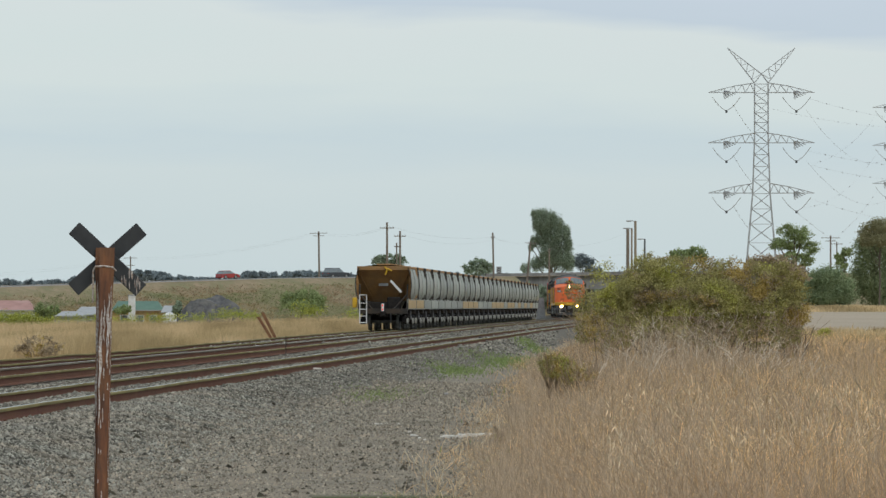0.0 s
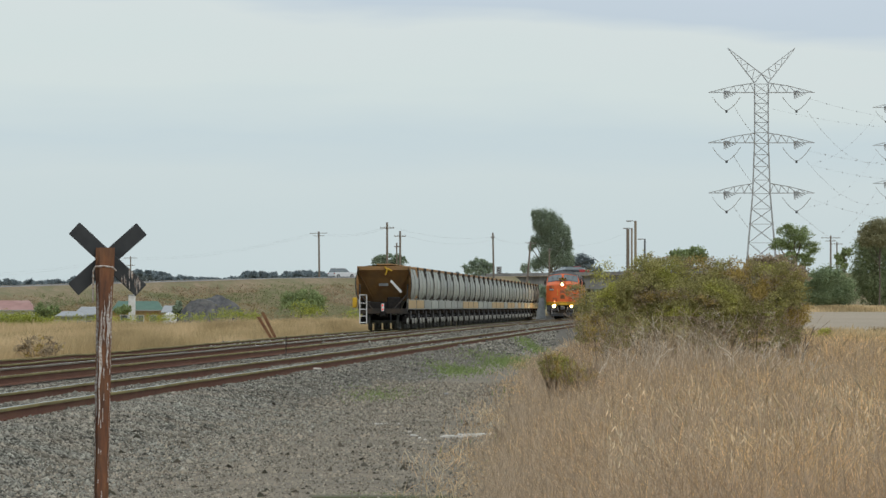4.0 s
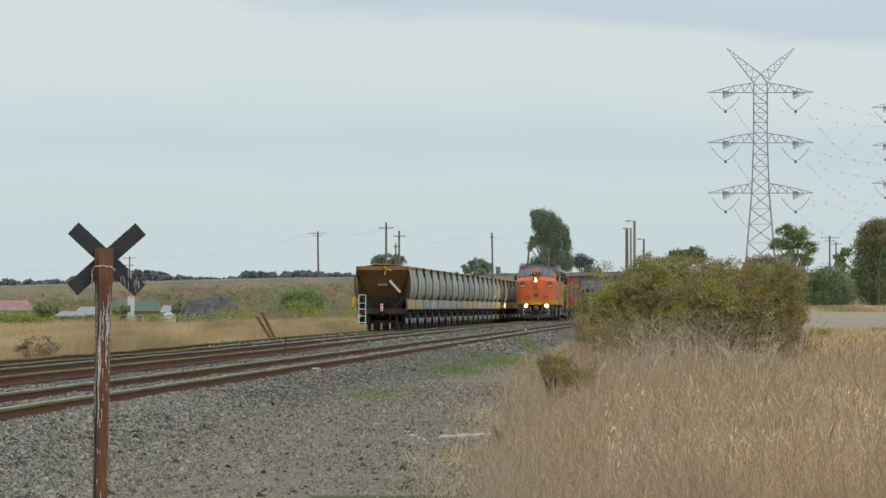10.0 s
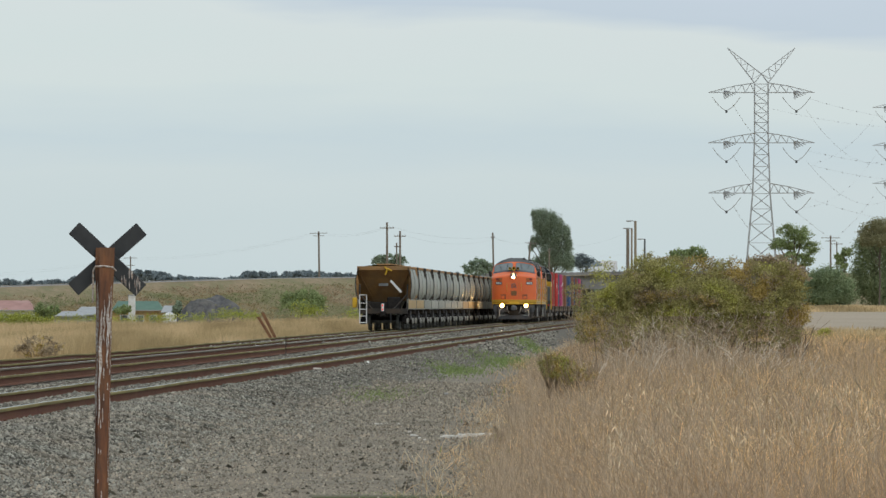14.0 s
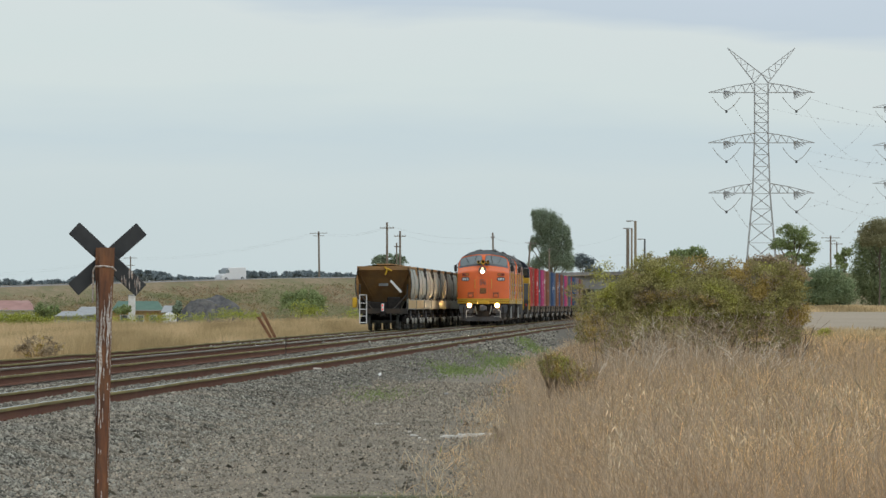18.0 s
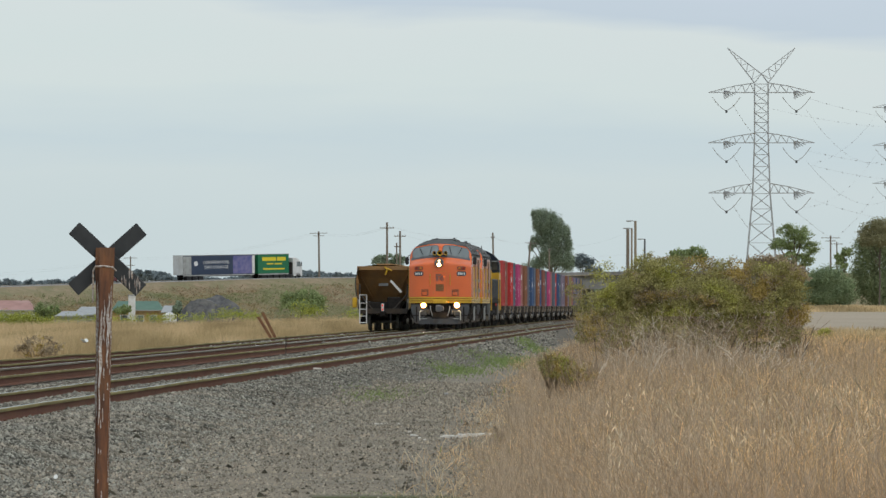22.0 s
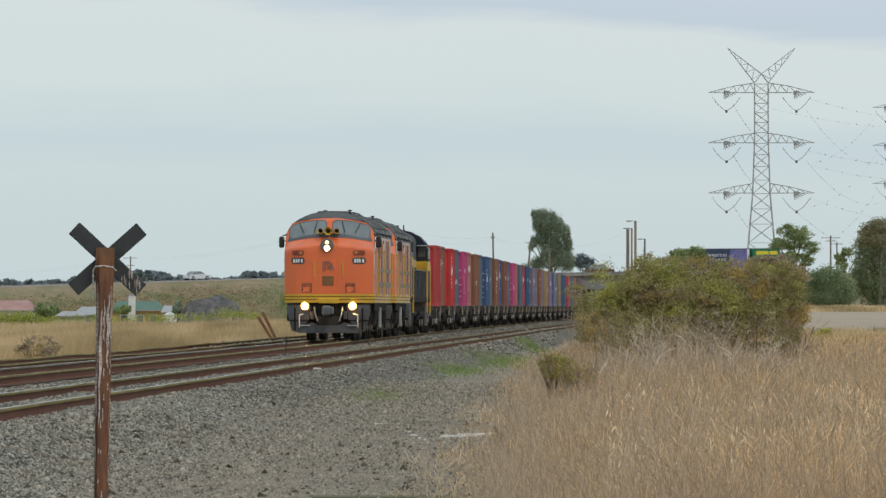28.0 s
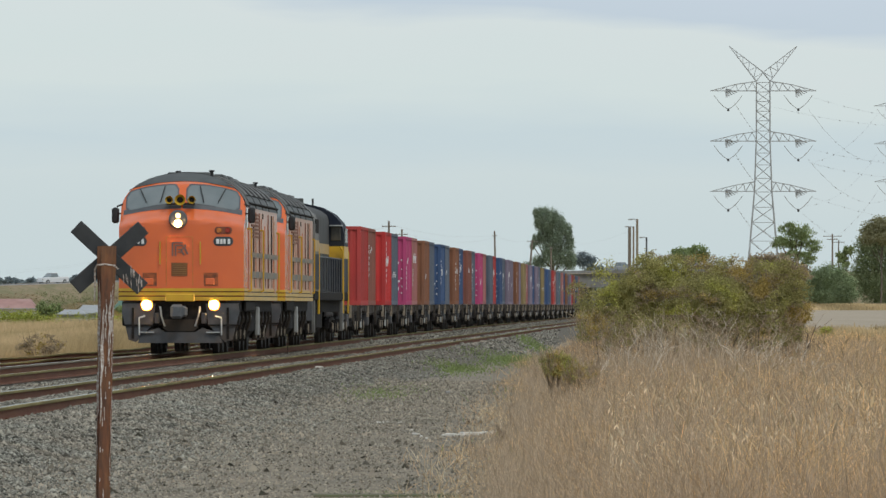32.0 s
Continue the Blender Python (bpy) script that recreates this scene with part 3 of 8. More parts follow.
def bulldog(number):
    t = thing("diesel_locomotive", "orange bulldog-nosed diesel locomotive with yellow stripes and lit headlamps", "locomotive", "locomotives of the train")
    # nose and cab front, then the long body behind
    sh = Shape()
    rows = [1.27, 1.5, 1.8, 2.1, 2.4, 2.7, 2.9, 3.0, 3.06, 3.12, 3.18, 3.24, 3.30, 3.36, 3.42, 3.48, 3.55, 3.65, 3.75, 3.85, 3.95, 4.02, 4.08, 4.14, 4.20, 4.26, 4.30, 4.325]

    def nose(u, v):
        z = rows[int(round(v * (len(rows) - 1)))]
        q = (u * 2 - 1)
        x = half_width(z) * (math.sin(q * math.pi / 2) * 0.35 + q * 0.65)
        return (x, nose_y(x, z), z)
    sh.grid(nose, 32, len(rows) - 1)
    part("nose", sh, ORANGE, t, smooth=True)
    zs = [z for z in rows]
    sides = Shape()
    for s in (-1, 1):
        sides.grid(lambda u, v: (s * half_width(zs[int(round(v * (len(zs) - 1)))]), nose_y(half_width(zs[int(round(v * (len(zs) - 1)))]), zs[int(round(v * (len(zs) - 1)))]) + (2.6 - nose_y(half_width(zs[int(round(v * (len(zs) - 1)))]), zs[int(round(v * (len(zs) - 1)))])) * u, zs[int(round(v * (len(zs) - 1)))]), 4, len(zs) - 1)
    part("cab_side", sides, ORANGE, t, smooth=True)
    wall = Shape()
    for s in (-1, 1):
        wall.grid(lambda u, v: (s * 1.49, 2.6 + 13.0 * u, 1.27 + 2.25 * v), 20, 4)
    wall.add([(-1.49, 15.6, 1.27), (1.49, 15.6, 1.27), (1.49, 15.6, 3.5), (-1.49, 15.6, 3.5)], [(0, 1, 2, 3)])
    part("body_side", wall, SIDE_ORANGE, t, "weathered, streaked orange body side with pale sky sheen in its colour")
    roof = Shape()
    ang = [radians(v) for v in range(4, 177, 8)]

    def front_of_roof(a):
        z = 3.45 + 0.885 * math.sin(a)
        x = 1.495 * math.cos(a)
        return nose_y(x, z) + (0.01 if z > 4.13 else 0.25)
    roof.loft([[(1.505 * math.cos(a), (front_of_roof(a) if k == 0 else y), 3.45 + 0.90 * math.sin(a)) for a in ang] for k, y in enumerate((0, 2.4, 4, 6, 9, 12, 15.6))], closed=False)
    part("roof", roof, GREY_ROOF, t, "sooty dark grey curved roof", smooth=True)
    brow = lambda x: 4.125 - 0.17 * (x / 1.2) ** 2

    def brow_point(u, v):
        x = (u * 2 - 1) * 1.30
        top = 3.45 + 0.888 * math.sqrt(1 - (x / 1.49) ** 2)
        z = brow(x) + (top - brow(x)) * v
        return (x, nose_y(x, z) - 0.012, z + 0.004)
    part("roof_brow", Shape().grid(brow_point, 28, 6), GREY_ROOF, t, "dark grey roof edge over the windscreen", smooth=True)
    for y in (2.6, 5.4, 8.4, 11.4, 15.4):
        rib = Shape().loft([[((1.505 + d) * math.cos(a), y + e, 3.45 + (0.90 + d) * math.sin(a)) for a in ang] for d, e in ((0, -0.04), (0.025, -0.03), (0.025, 0.03), (0, 0.04))], closed=False)
        part("roof_rib", rib, GREY_ROOF, t)
    for s in (-1, 1):
        for k in range(11):
            y = 2.9 + 1.14 * k
            arc = [radians(v) for v in (24, 34, 44, 54, 64)]
            panel = Shape().loft([[(s * (1.505 + d) * math.cos(a), y + e, 3.45 + (0.90 + d) * math.sin(a)) for a in arc] for d, e in ((0.0, 0.0), (0.04, 0.02), (0.04, 0.9), (0.0, 0.92))], closed=False)
            part("roof_panel", panel, SOOT if k % 2 else ROOF_PALE, t)
        part("roof_edge_rail", Shape().tube((s * 1.50, 2.7, 3.62), (s * 1.50, 15.5, 3.62), 0.03, n=6), SOOT, t)
    for y, w, l, h in ((3.4, 0.55, 1.3, 0.12), (7.2, 0.62, 1.7, 0.14), (9.8, 0.62, 1.7, 0.14), (12.6, 0.4, 2.0, 0.2), (13.4, 0.55, 1.6, 0.12)):
        part("roof_hatch", Shape().soft(-w, w, y, y + l, 4.26, 4.32 + h * 0.5, 0.05), GREY_ROOF, t)
    part("exhaust_stack", Shape().soft(-0.25, 0.25, 11.6, 12.2, 4.3, 4.44, 0.04), SOOT, t)
    for x, y in ((-0.25, 3.2), (0.62, 2.2)):
        part("roof_aerial", Shape().tube((x, y, 4.2), (x, y, 4.40), 0.035).soft(x - 0.07, x + 0.07, y - 0.07, y + 0.07, 4.37, 4.41, 0.02), BLACK, t)
    # windscreen
    for s in (-1, 1):
        def pane(u, v, grow=0.0):
            lo, hi = 0.12 - grow, 1.335 + grow
            x = lo + (hi - lo) * u
            bottom, top = 3.60 - 0.20 * (max(0, x - 0.1) / 1.25) ** 1.5 - grow, 4.03 - 0.20 * (max(0, x - 0.1) / 1.25) ** 2.2 + grow
            k = 1 - 0.45 * max(0, (abs(u - 0.5) - 0.42) / 0.08) ** 2
            mid = (bottom + top) / 2
            return (s * x, mid + (v - 0.5) * (top - bottom) * k)
        rim = face_patch(lambda u, v: pane(u, v, 0.035))
        frame_ob = part("windscreen_frame", rim, GREY_PAINT, t, smooth=True)
        g = face_patch(lambda u, v: pane(u, v))
        g.v = [(x, y - 0.012, z) for x, y, z in g.v]
        part("windscreen_pane", g, GLASS, frame_ob, "windscreen glass with a grey-green reflection put into its colour", smooth=True)
        for xa, xb in ((0.42, 0.52), (1.02, 0.86)):
            p0, p1 = (s * xa, nose_y(xa, 4.0 - 0.1 * xa) - 0.06, 4.06 - 0.12 * xa), (s * xb, nose_y(xb, 3.6) - 0.06, 3.62)
            part("wiper", Shape().tube(p0, p1, 0.014, n=5), BLACK, t)
        band = face_patch(lambda u, v: (s * (0.02 + 1.40 * u), ledge(0.02 + 1.40 * u) + 0.005 + v * (0.14 - 0.02 * u)))
        part("ledge_stripe", band, GREY_PAINT, t, "grey band under the windscreen", smooth=True)
    # lower stripes round the nose
    for k, (z0, z1, m) in enumerate(((1.275, 1.36, YELLOW), (1.365, 1.385, SOOT), (1.39, 1.465, YELLOW), (1.47, 1.488, SOOT), (1.493, 1.56, YELLOW))):
        sh = face_patch(rect(-1.489, 1.489, z0, z1), 1, 32)
        part("nose_stripe", sh, m, t, smooth=True)
        for s in (-1, 1):
            part("side_stripe", Shape().box(s * 1.488, s * 1.502, 0.42, 15.58, z0, z1), m, t)
    for s in (-1, 1):
        for z0, z1 in ((1.82, 1.98), (2.32, 2.44)):
            part("side_stripe", Shape().box(s * 1.488, s * 1.518, 2.8, 15.5, z0, z1), BLUE_GREY, t, "worn grey-green stripe")
        for y in (2.2, 7.6, 15.0):
            part("grab_rail", Shape().rod([(s * 1.49, y, 1.5), (s * 1.57, y, 1.5), (s * 1.57, y, 3.0), (s * 1.49, y, 3.0)], 0.022), YELLOW, t, "yellow grab rail")
        for y in (2.4, 8.0, 14.0):
            part("side_door", Shape().soft(s * 1.485, s * 1.515, y, y + 0.72, 1.45, 3.3, 0.012), SIDE_ORANGE, t)
        for y in (3.6, 5.3):
            lou = Shape()
            for j in range(7):
                lou.prism_x([(y, 2.80 + j * 0.09), (y + 1.5, 2.80 + j * 0.09), (y + 1.5, 2.85 + j * 0.09), (y, 2.85 + j * 0.09)], s * 1.485, s * 1.52)
            part("side_louvre", lou, RUST_GRILLE, t)
        for k in range(9):
            y = 2.95 + 1.36 * k + 0.22 * math.sin(k * 2.1)
            part("panel_batten", Shape().box(s * 1.486, s * 1.512, y, y + 0.06 + 0.05 * (k % 3), 1.58 + 0.25 * (k % 2), 3.42 - 0.3 * (k % 4 == 1)), (SEAM, SOOT, SIDE_ORANGE)[k % 3], t)
            part("grime_slot", Shape().box(s * 1.486, s * 1.500, y + 0.35, y + 0.42, 1.60, 2.2 + 0.25 * (k % 4)), SOOT, t)
        part("cab_window", Shape().soft(s * 1.485, s * 1.505, 1.35, 2.0, 3.0, 3.5, 0.02), GLASS, t)
        part("mirror", Shape().soft(s * 1.54, s * 1.72, 1.15, 1.25, 3.12, 3.50, 0.05).tube((s * 1.48, 1.3, 3.35), (s * 1.6, 1.2, 3.35), 0.02), BLACK, t, smooth=True)
        part("mirror_bracket", Shape().tube((s * 1.45, 1.2, 3.58), (s * 1.6, 1.2, 3.52), 0.02), BLACK, t)
    # headlamp, horns, plates, fittings of the nose
    hy = nose_y(0, 3.19)
    case = part("headlamp", Shape().tube((-0.05, 0.55, 3.20), (-0.05, hy - 0.10, 3.20), 0.225, 0.215, n=28), CHROME, t, "round headlamp housing with two lamps", smooth=True)
    part("bezel", Shape().tube((-0.05, hy - 0.09, 3.20), (-0.05, hy - 0.12, 3.20), 0.225, 0.20, n=28), GREY_PAINT, case, smooth=True)
    # Glowing disc added behind the lower lamp as its halo.
    part("lamp_bowl", Shape().tube((-0.05, hy - 0.112, 3.10), (-0.05, hy - 0.125, 3.10), 0.105, 0.09, n=24), HALO_GLOW, case, "glowing orange disc added as the lamp's halo")
    part("upper_lamp", Shape().tube((-0.05, hy - 0.11, 3.29), (-0.05, hy - 0.135, 3.29), 0.062, n=20), LIT_DIM, case)
    part("lower_lamp", Shape().tube((-0.05, hy - 0.11, 3.10), (-0.05, hy - 0.14, 3.10), 0.075, n=20), LIT, case)
    for x, r in ((-0.29, 0.095), (-0.03, 0.13), (0.25, 0.095)):
        yb = nose_y(0, 3.66)
        horn = Shape().tube((x, yb + 0.05, 3.67), (x, yb - 0.30, 3.67), 0.03, 0.045, n=16).tube((x, yb - 0.30, 3.67), (x, yb - 0.45, 3.67), 0.045, r, n=20, caps=False)
        h = part("horn", horn, HORN, t, "yellow trumpet horn", smooth=True)
        part("horn_throat", Shape().tube((x, yb - 0.36, 3.67), (x, yb - 0.37, 3.67), r * 0.55, n=14), SOOT, h)
    part("horn_bracket", Shape().box(-0.35, 0.31, yb - 0.2, yb - 0.14, 3.55, 3.60), BLACK, t)
    for s, cx in ((-1, -1.03), (1, 1.02)):
        plate = part("number_panel", face_patch(pill(cx, 2.68, 0.47, 0.22), 4, 24), PLATE, t, "dark oval number panel")
        for k, w in ((-0.135, 0.075), (-0.045, 0.055), (0.03, 0.055), (0.14, 0.065)):
            bar = part("lettering_bar", Shape().soft(k - w / 2, k + w / 2, -0.006, 0.004, -0.060, 0.060, 0.02), LETTER, plate)
            bar.matrix_basis = pose(cx, nose_y(cx, 2.68) - 0.035, 2.675, 0, 0, s * 17.5)
        mount = part("marker_mount", face_patch(pill(cx, 2.94, 0.42, 0.17), 4, 20), SEAM, t, "dull red marker lamp mount")
        for dx in (-0.10, 0.10):
            px = cx + dx
            part("marker_lens", Shape().tube((px, nose_y(px, 2.94) + 0.02, 2.94), (px, nose_y(px, 2.94) - 0.05, 2.94), 0.068, 0.055, n=14), AMBER if dx * s < 0 else TAIL_LENS, mount, smooth=True)
        bx = s * 0.73
        rec = part("jacking_recess", face_patch(rect(bx - 0.17, bx + 0.17, 1.62, 1.93), 2, 4), RECESS, t, "dark recess in the nose")
        part("jacking_pad", Shape().soft(bx - 0.13, bx + 0.09 , nose_y(bx, 1.74) - 0.035, nose_y(bx, 1.74), 1.64, 1.80, 0.03), ORANGE, rec)
        part("nose_handrail", Shape().rod([(s * 0.48, nose_y(0.48, 2.65), 2.66), (s * 0.48, -0.07, 2.66), (s * 0.48, -0.07, 2.14), (s * 0.48, nose_y(0.48, 2.1), 2.14)], 0.016), YELLOW, t)
        # Glowing disc added round each ditch lamp as its halo.
        part("nose_lamp_bowl", Shape().tube((s * 0.80, 0.10, 1.165), (s * 0.80, 0.02, 1.165), 0.145, 0.135, n=24), HALO_GLOW, t, "glowing orange disc added as the lamp's halo")
        part("nose_lamp", Shape().tube((s * 0.80, 0.10, 1.165), (s * 0.80, 0.0, 1.165), 0.095, n=24), LIT, t, "lit white ditch lamp")
        part("lamp_case", Shape().tube((s * 0.80, 0.30, 1.165), (s * 0.80, 0.03, 1.165), 0.135, n=20), SOOT, t)
    mono = Shape()
    for x0, x1, z0, z1 in ((-0.20, -0.165, 2.33, 2.66), (-0.20, 0.06, 2.63, 2.66), (-0.13, -0.095, 2.33, 2.58), (-0.13, 0.06, 2.565, 2.595), (-0.06, 0.06, 2.47, 2.50), (0.10, 0.135, 2.53, 2.60), (0.05, 0.08, 2.50, 2.56), (-0.06, 0.05, 2.41, 2.435)):
        mono.box(x0, x1, -0.022, 0.0, z0, z1)
    for a in (0.0, 0.07):
        mono.box(-0.02 + a, 0.02 + a, -0.022, 0.0, -0.09, 0.09, Matrix.Translation((0.05 + a * 0.3, 0, 2.42)) @ Matrix.Rotation(radians(-28), 4, "Y"))
    part("emblem", mono, DECAL, t, "dark outlined emblem")
    part("nose_grille", face_patch(rect(-0.21, 0.17, 1.85, 2.17), 2, 4), RUST_GRILLE, t)
    gr = Shape()
    for j in range(7):
        gr.box(-0.20, 0.16, -0.03, -0.005, 1.865 + j * 0.044, 1.885 + j * 0.044)
    part("grille_slats", gr, HOP_BROWN, t)
    door = Shape()
    for x0, x1, z0, z1 in ((-0.34, -0.325, 1.62, 2.78), (0.29, 0.305, 1.62, 2.78), (-0.34, 0.305, 2.775, 2.79)):
        door.box(x0, x1, -0.016, 0.0, z0, z1)
    part("nose_door_seam", door, AMBER, t)
    part("step_block", Shape().soft(-0.35, 0.34, -0.10, 0.15, 1.25, 1.43, 0.02), YELLOW, t, "yellow step plate")
    # pilot, coupler, underframe
    pil = Shape()
    pil.prism([(-1.02, 0.26), (1.02, 0.26), (0.95, 0.40), (0.74, 0.56), (0.52, 0.62), (0.36, 0.52), (-0.36, 0.52), (-0.52, 0.62), (-0.74, 0.56), (-0.95, 0.40)], -0.04, 0.04)
    for s in (-1, 1):
        wing = Shape().prism([(s * 0.60, 1.20), (s * 1.38, 1.20), (s * 1.40, 0.98), (s * 1.30, 0.60), (s * 1.24, 0.34), (s * 1.06, 0.28), (s * 0.88, 0.46), (s * 0.66, 0.70)], 0.07, 0.15)
        part("pilot_wing", wing, PILOT_GREY, t, "dark grey pilot side plate")
        part("wing_rib", Shape().box(s * 1.10, s * 1.16, 0.03, 0.08, 0.36, 1.1).box(s * 0.66, s * 1.34, 0.03, 0.08, 0.66, 0.70), SOOT, t)
        part("cable_box", Shape().soft(s * 0.50, s * 0.62, 0.02, 0.16, 0.72, 0.98, 0.02), PILOT_GREY, t)
    part("pilot", pil, PILOT_GREY, t, "grey steel pilot plates")
    part("buffer_beam", Shape().soft(-1.40, 1.40, 0.16, 0.5, 0.66, 1.27, 0.03), SOOT, t)
    part("draft_pocket", Shape().prism([(-0.42, 0.62), (-0.30, 0.54), (0.30, 0.54), (0.42, 0.62), (0.40, 0.82), (-0.40, 0.82)], 0.04, 0.2), HOP_DARK, t)
    part("coupler", Shape().soft(-0.14, 0.14, -0.42, 0.3, 0.88, 1.14, 0.04).soft(-0.20, 0.10, -0.62, -0.35, 0.84, 1.18, 0.06).soft(0.05, 0.2, -0.58, -0.4, 0.88, 1.14, 0.05), GREY_PAINT, t, "grey knuckle coupler")
    for s in (-1, 1):
        part("pilot_handrail", Shape().rod([(s * 0.98, 0.05, 0.45), (s * 0.98, -0.04, 0.86), (s * 0.84, -0.04, 0.90)], 0.018), WHITE, t)
        part("brake_hose", Shape().rod([(s * 0.46, 0.05, 1.0), (s * 0.47, -0.12, 1.12), (s * 0.44, -0.16, 0.9), (s * 0.36, -0.12, 0.66)], 0.022), PALE_GREY, t)
        part("pilot_step", Shape().box(s * 0.62, s * 0.95, -0.12, 0.05, 0.50, 0.53), PALE_GREY, t)
        for y in (7.6,):
            st = Shape().soft(s * 1.36, s * 1.46, y, y + 0.32, 0.42, 1.12, 0.02)
            part("side_step", st, PALE_GREY, t, "pale grey step panel")
    part("fuel_tank", Shape().soft(-1.25, 1.25, 6.4, 9.6, 0.35, 1.15, 0.18), SOOT, t, smooth=True)
    for s in (-1, 1):
        for y in (1.2, 2.7, 4.5, 6.1, 10.2, 11.4, 13.3, 14.8):
            part("sand_pipe", Shape().rod([(s * 1.30, y, 1.2), (s * 1.32, y + 0.1, 0.8), (s * 1.15, y + 0.25, 0.3)], 0.035, 6), DECK, t)
            part("brake_cylinder", Shape().tube((s * 1.20, y + 0.35, 0.86), (s * 1.20, y + 0.75, 0.86), 0.13, n=10), PILOT_GREY, t)
        part("skirt_valance", Shape().soft(s * 1.38, s * 1.46, 2.0, 5.9, 1.02, 1.25, 0.02), SOOT, t)
    part("underframe", Shape().box(-1.35, 1.35, 0.5, 15.5, 1.0, 1.272), SOOT, t)
    bogie(t, 3.6, 3, 1.75, 0.50)
    bogie(t, 12.4, 3, 1.75, 0.50)
    return t


lead = bulldog("4")
second = copy_thing(lead, pose(0, 0, 0))
moving += [(lead, 0.0, 15.6, 0.0), (second, 19.2, 15.6, 0.0)]


def hood_unit():
    t = thing("hood_locomotive", "navy and grey hood diesel locomotive with yellow bands, cab trailing", "locomotive", "locomotives of the train")

    def arch(w, z0, zs, zt, n=9):
        return [(w, z0), (w, zs)] + [(w * math.cos(a), zs + (zt - zs) * math.sin(a)) for a in (math.pi * i / n for i in range(1, n))] + [(-w, zs), (-w, z0)]
    front = part("front_section", Shape().prism(arch(1.47, 1.55, 3.45, 4.24), 0.3, 2.6), FRONT_GREY, t, "full-width grey front section", smooth=True)
    for s in (-1, 1):
        part("section_band", Shape().box(s * 1.465, s * 1.482, 0.3, 2.6, 2.68, 3.0), CREAM, front)
        part("section_grille", Shape().soft(s * 1.46, s * 1.485, 0.6, 2.3, 3.2, 3.6, 0.01), SOOT, front)
        part("section_lower_panel", Shape().box(s * 1.465, s * 1.48, 0.3, 2.6, 1.6, 2.6), NAVY, front)
    part("long_hood", Shape().prism(arch(1.02, 1.55, 3.75, 4.2), 2.6, 18.8), HOOD_GREY, t, "grey long hood", smooth=True)
    for s in (-1, 1):
        part("hood_band", Shape().box(s * 1.015, s * 1.03, 2.6, 18.8, 2.70, 3.0), CREAM, t)
        for k in range(17):
            y = 2.9 + k * 0.92
            part("hood_door", Shape().soft(s * 1.015, s * 1.045, y, y + 0.8, 1.65, 2.62, 0.012), NAVY if k % 3 else SOOT, t)
        rail_shape = Shape().rod([(s * 1.42, 2.7, 2.55), (s * 1.42, 18.6, 2.55)], 0.02)
        for k in range(11):
            rail_shape.tube((s * 1.42, 2.8 + k * 1.57, 1.5), (s * 1.42, 2.8 + k * 1.57, 2.55), 0.02, n=6)
        part("handrail", rail_shape, GREY_PAINT, t)
        for y in (2.75, 18.6, 22.2):
            part("step_rail", Shape().rod([(s * 1.46, y, 0.9), (s * 1.46, y, 2.8), (s * 1.36, y, 2.95)], 0.035), YELLOW, t, "yellow step handrail")
        part("side_step", Shape().soft(s * 1.36, s * 1.46, 0.4, 0.65, 0.36, 1.3, 0.02), FRONT_GREY, t)
        part("side_step", Shape().soft(s * 1.36, s * 1.46, 18.2, 18.5, 0.36, 1.3, 0.02), FRONT_GREY, t)
    part("footplate", Shape().soft(-1.46, 1.46, 0.2, 22.3, 1.28, 1.55, 0.03), SOOT, t)
    cab = part("cab", Shape().prism(arch(1.48, 1.55, 3.35, 4.28), 18.8, 21.6), NAVY, t, "navy cab with rounded roof", smooth=True)
    part("cab_band", Shape().box(-1.47, 1.47, 18.785, 18.80, 2.58, 2.95), YELLOW, cab)
    for s in (-1, 1):
        part("cab_side_band", Shape().box(s * 1.475, s * 1.49, 18.8, 21.6, 2.58, 2.95), YELLOW, cab)
        part("cab_front_window", Shape().soft(s * 1.08, s * 1.38, 18.77, 18.80, 3.12, 3.55, 0.015), TAN_GLASS, cab)
        part("sun_visor", Shape().soft(s * 1.04, s * 1.44, 18.56, 18.80, 3.56, 3.60, 0.015), PALE_GREY, cab)
        part("cab_side_window", Shape().soft(s * 1.475, s * 1.495, 19.4, 21.0, 3.05, 3.5, 0.02), TAN_GLASS, cab)
    part("short_hood", Shape().prism(arch(1.02, 1.55, 2.9, 3.2), 21.6, 22.2), NAVY, t, smooth=True)
    part("exhaust_stack", Shape().soft(-0.16, 0.16, 6.0, 6.5, 4.15, 4.42, 0.03), SOOT, t)
    for y in (4.2, 6.0, 11.5):
        part("roof_fan", Shape().tube((0, y, 4.15), (0, y, 4.32), 0.6, n=20), GREY_ROOF, t)
    part("roof_aerial", Shape().tube((0.5, 19.3, 4.1), (0.5, 19.3, 4.42), 0.03), BLACK, t)
    part("end_sheet", Shape().soft(-1.4, 1.4, 0.1, 0.22, 0.7, 1.5, 0.02), GREY_PAINT, t)
    part("fuel_tank", Shape().soft(-1.2, 1.2, 6.6, 10.6, 0.35, 1.2, 0.15), SOOT, t, smooth=True)
    part("underframe", Shape().box(-1.2, 1.2, 0.3, 22.1, 0.95, 1.283), SOOT, t)
    part("coupler", Shape().soft(-0.16, 0.16, -0.4, 0.3, 0.85, 1.15, 0.05), SOOT, t)
    bogie(t, 3.2, 3, 1.7, 0.5)
    bogie(t, 18.6, 3, 1.7, 0.5)
    return t


moving.append((hood_unit(), 36.3, 21.0, 0.0))


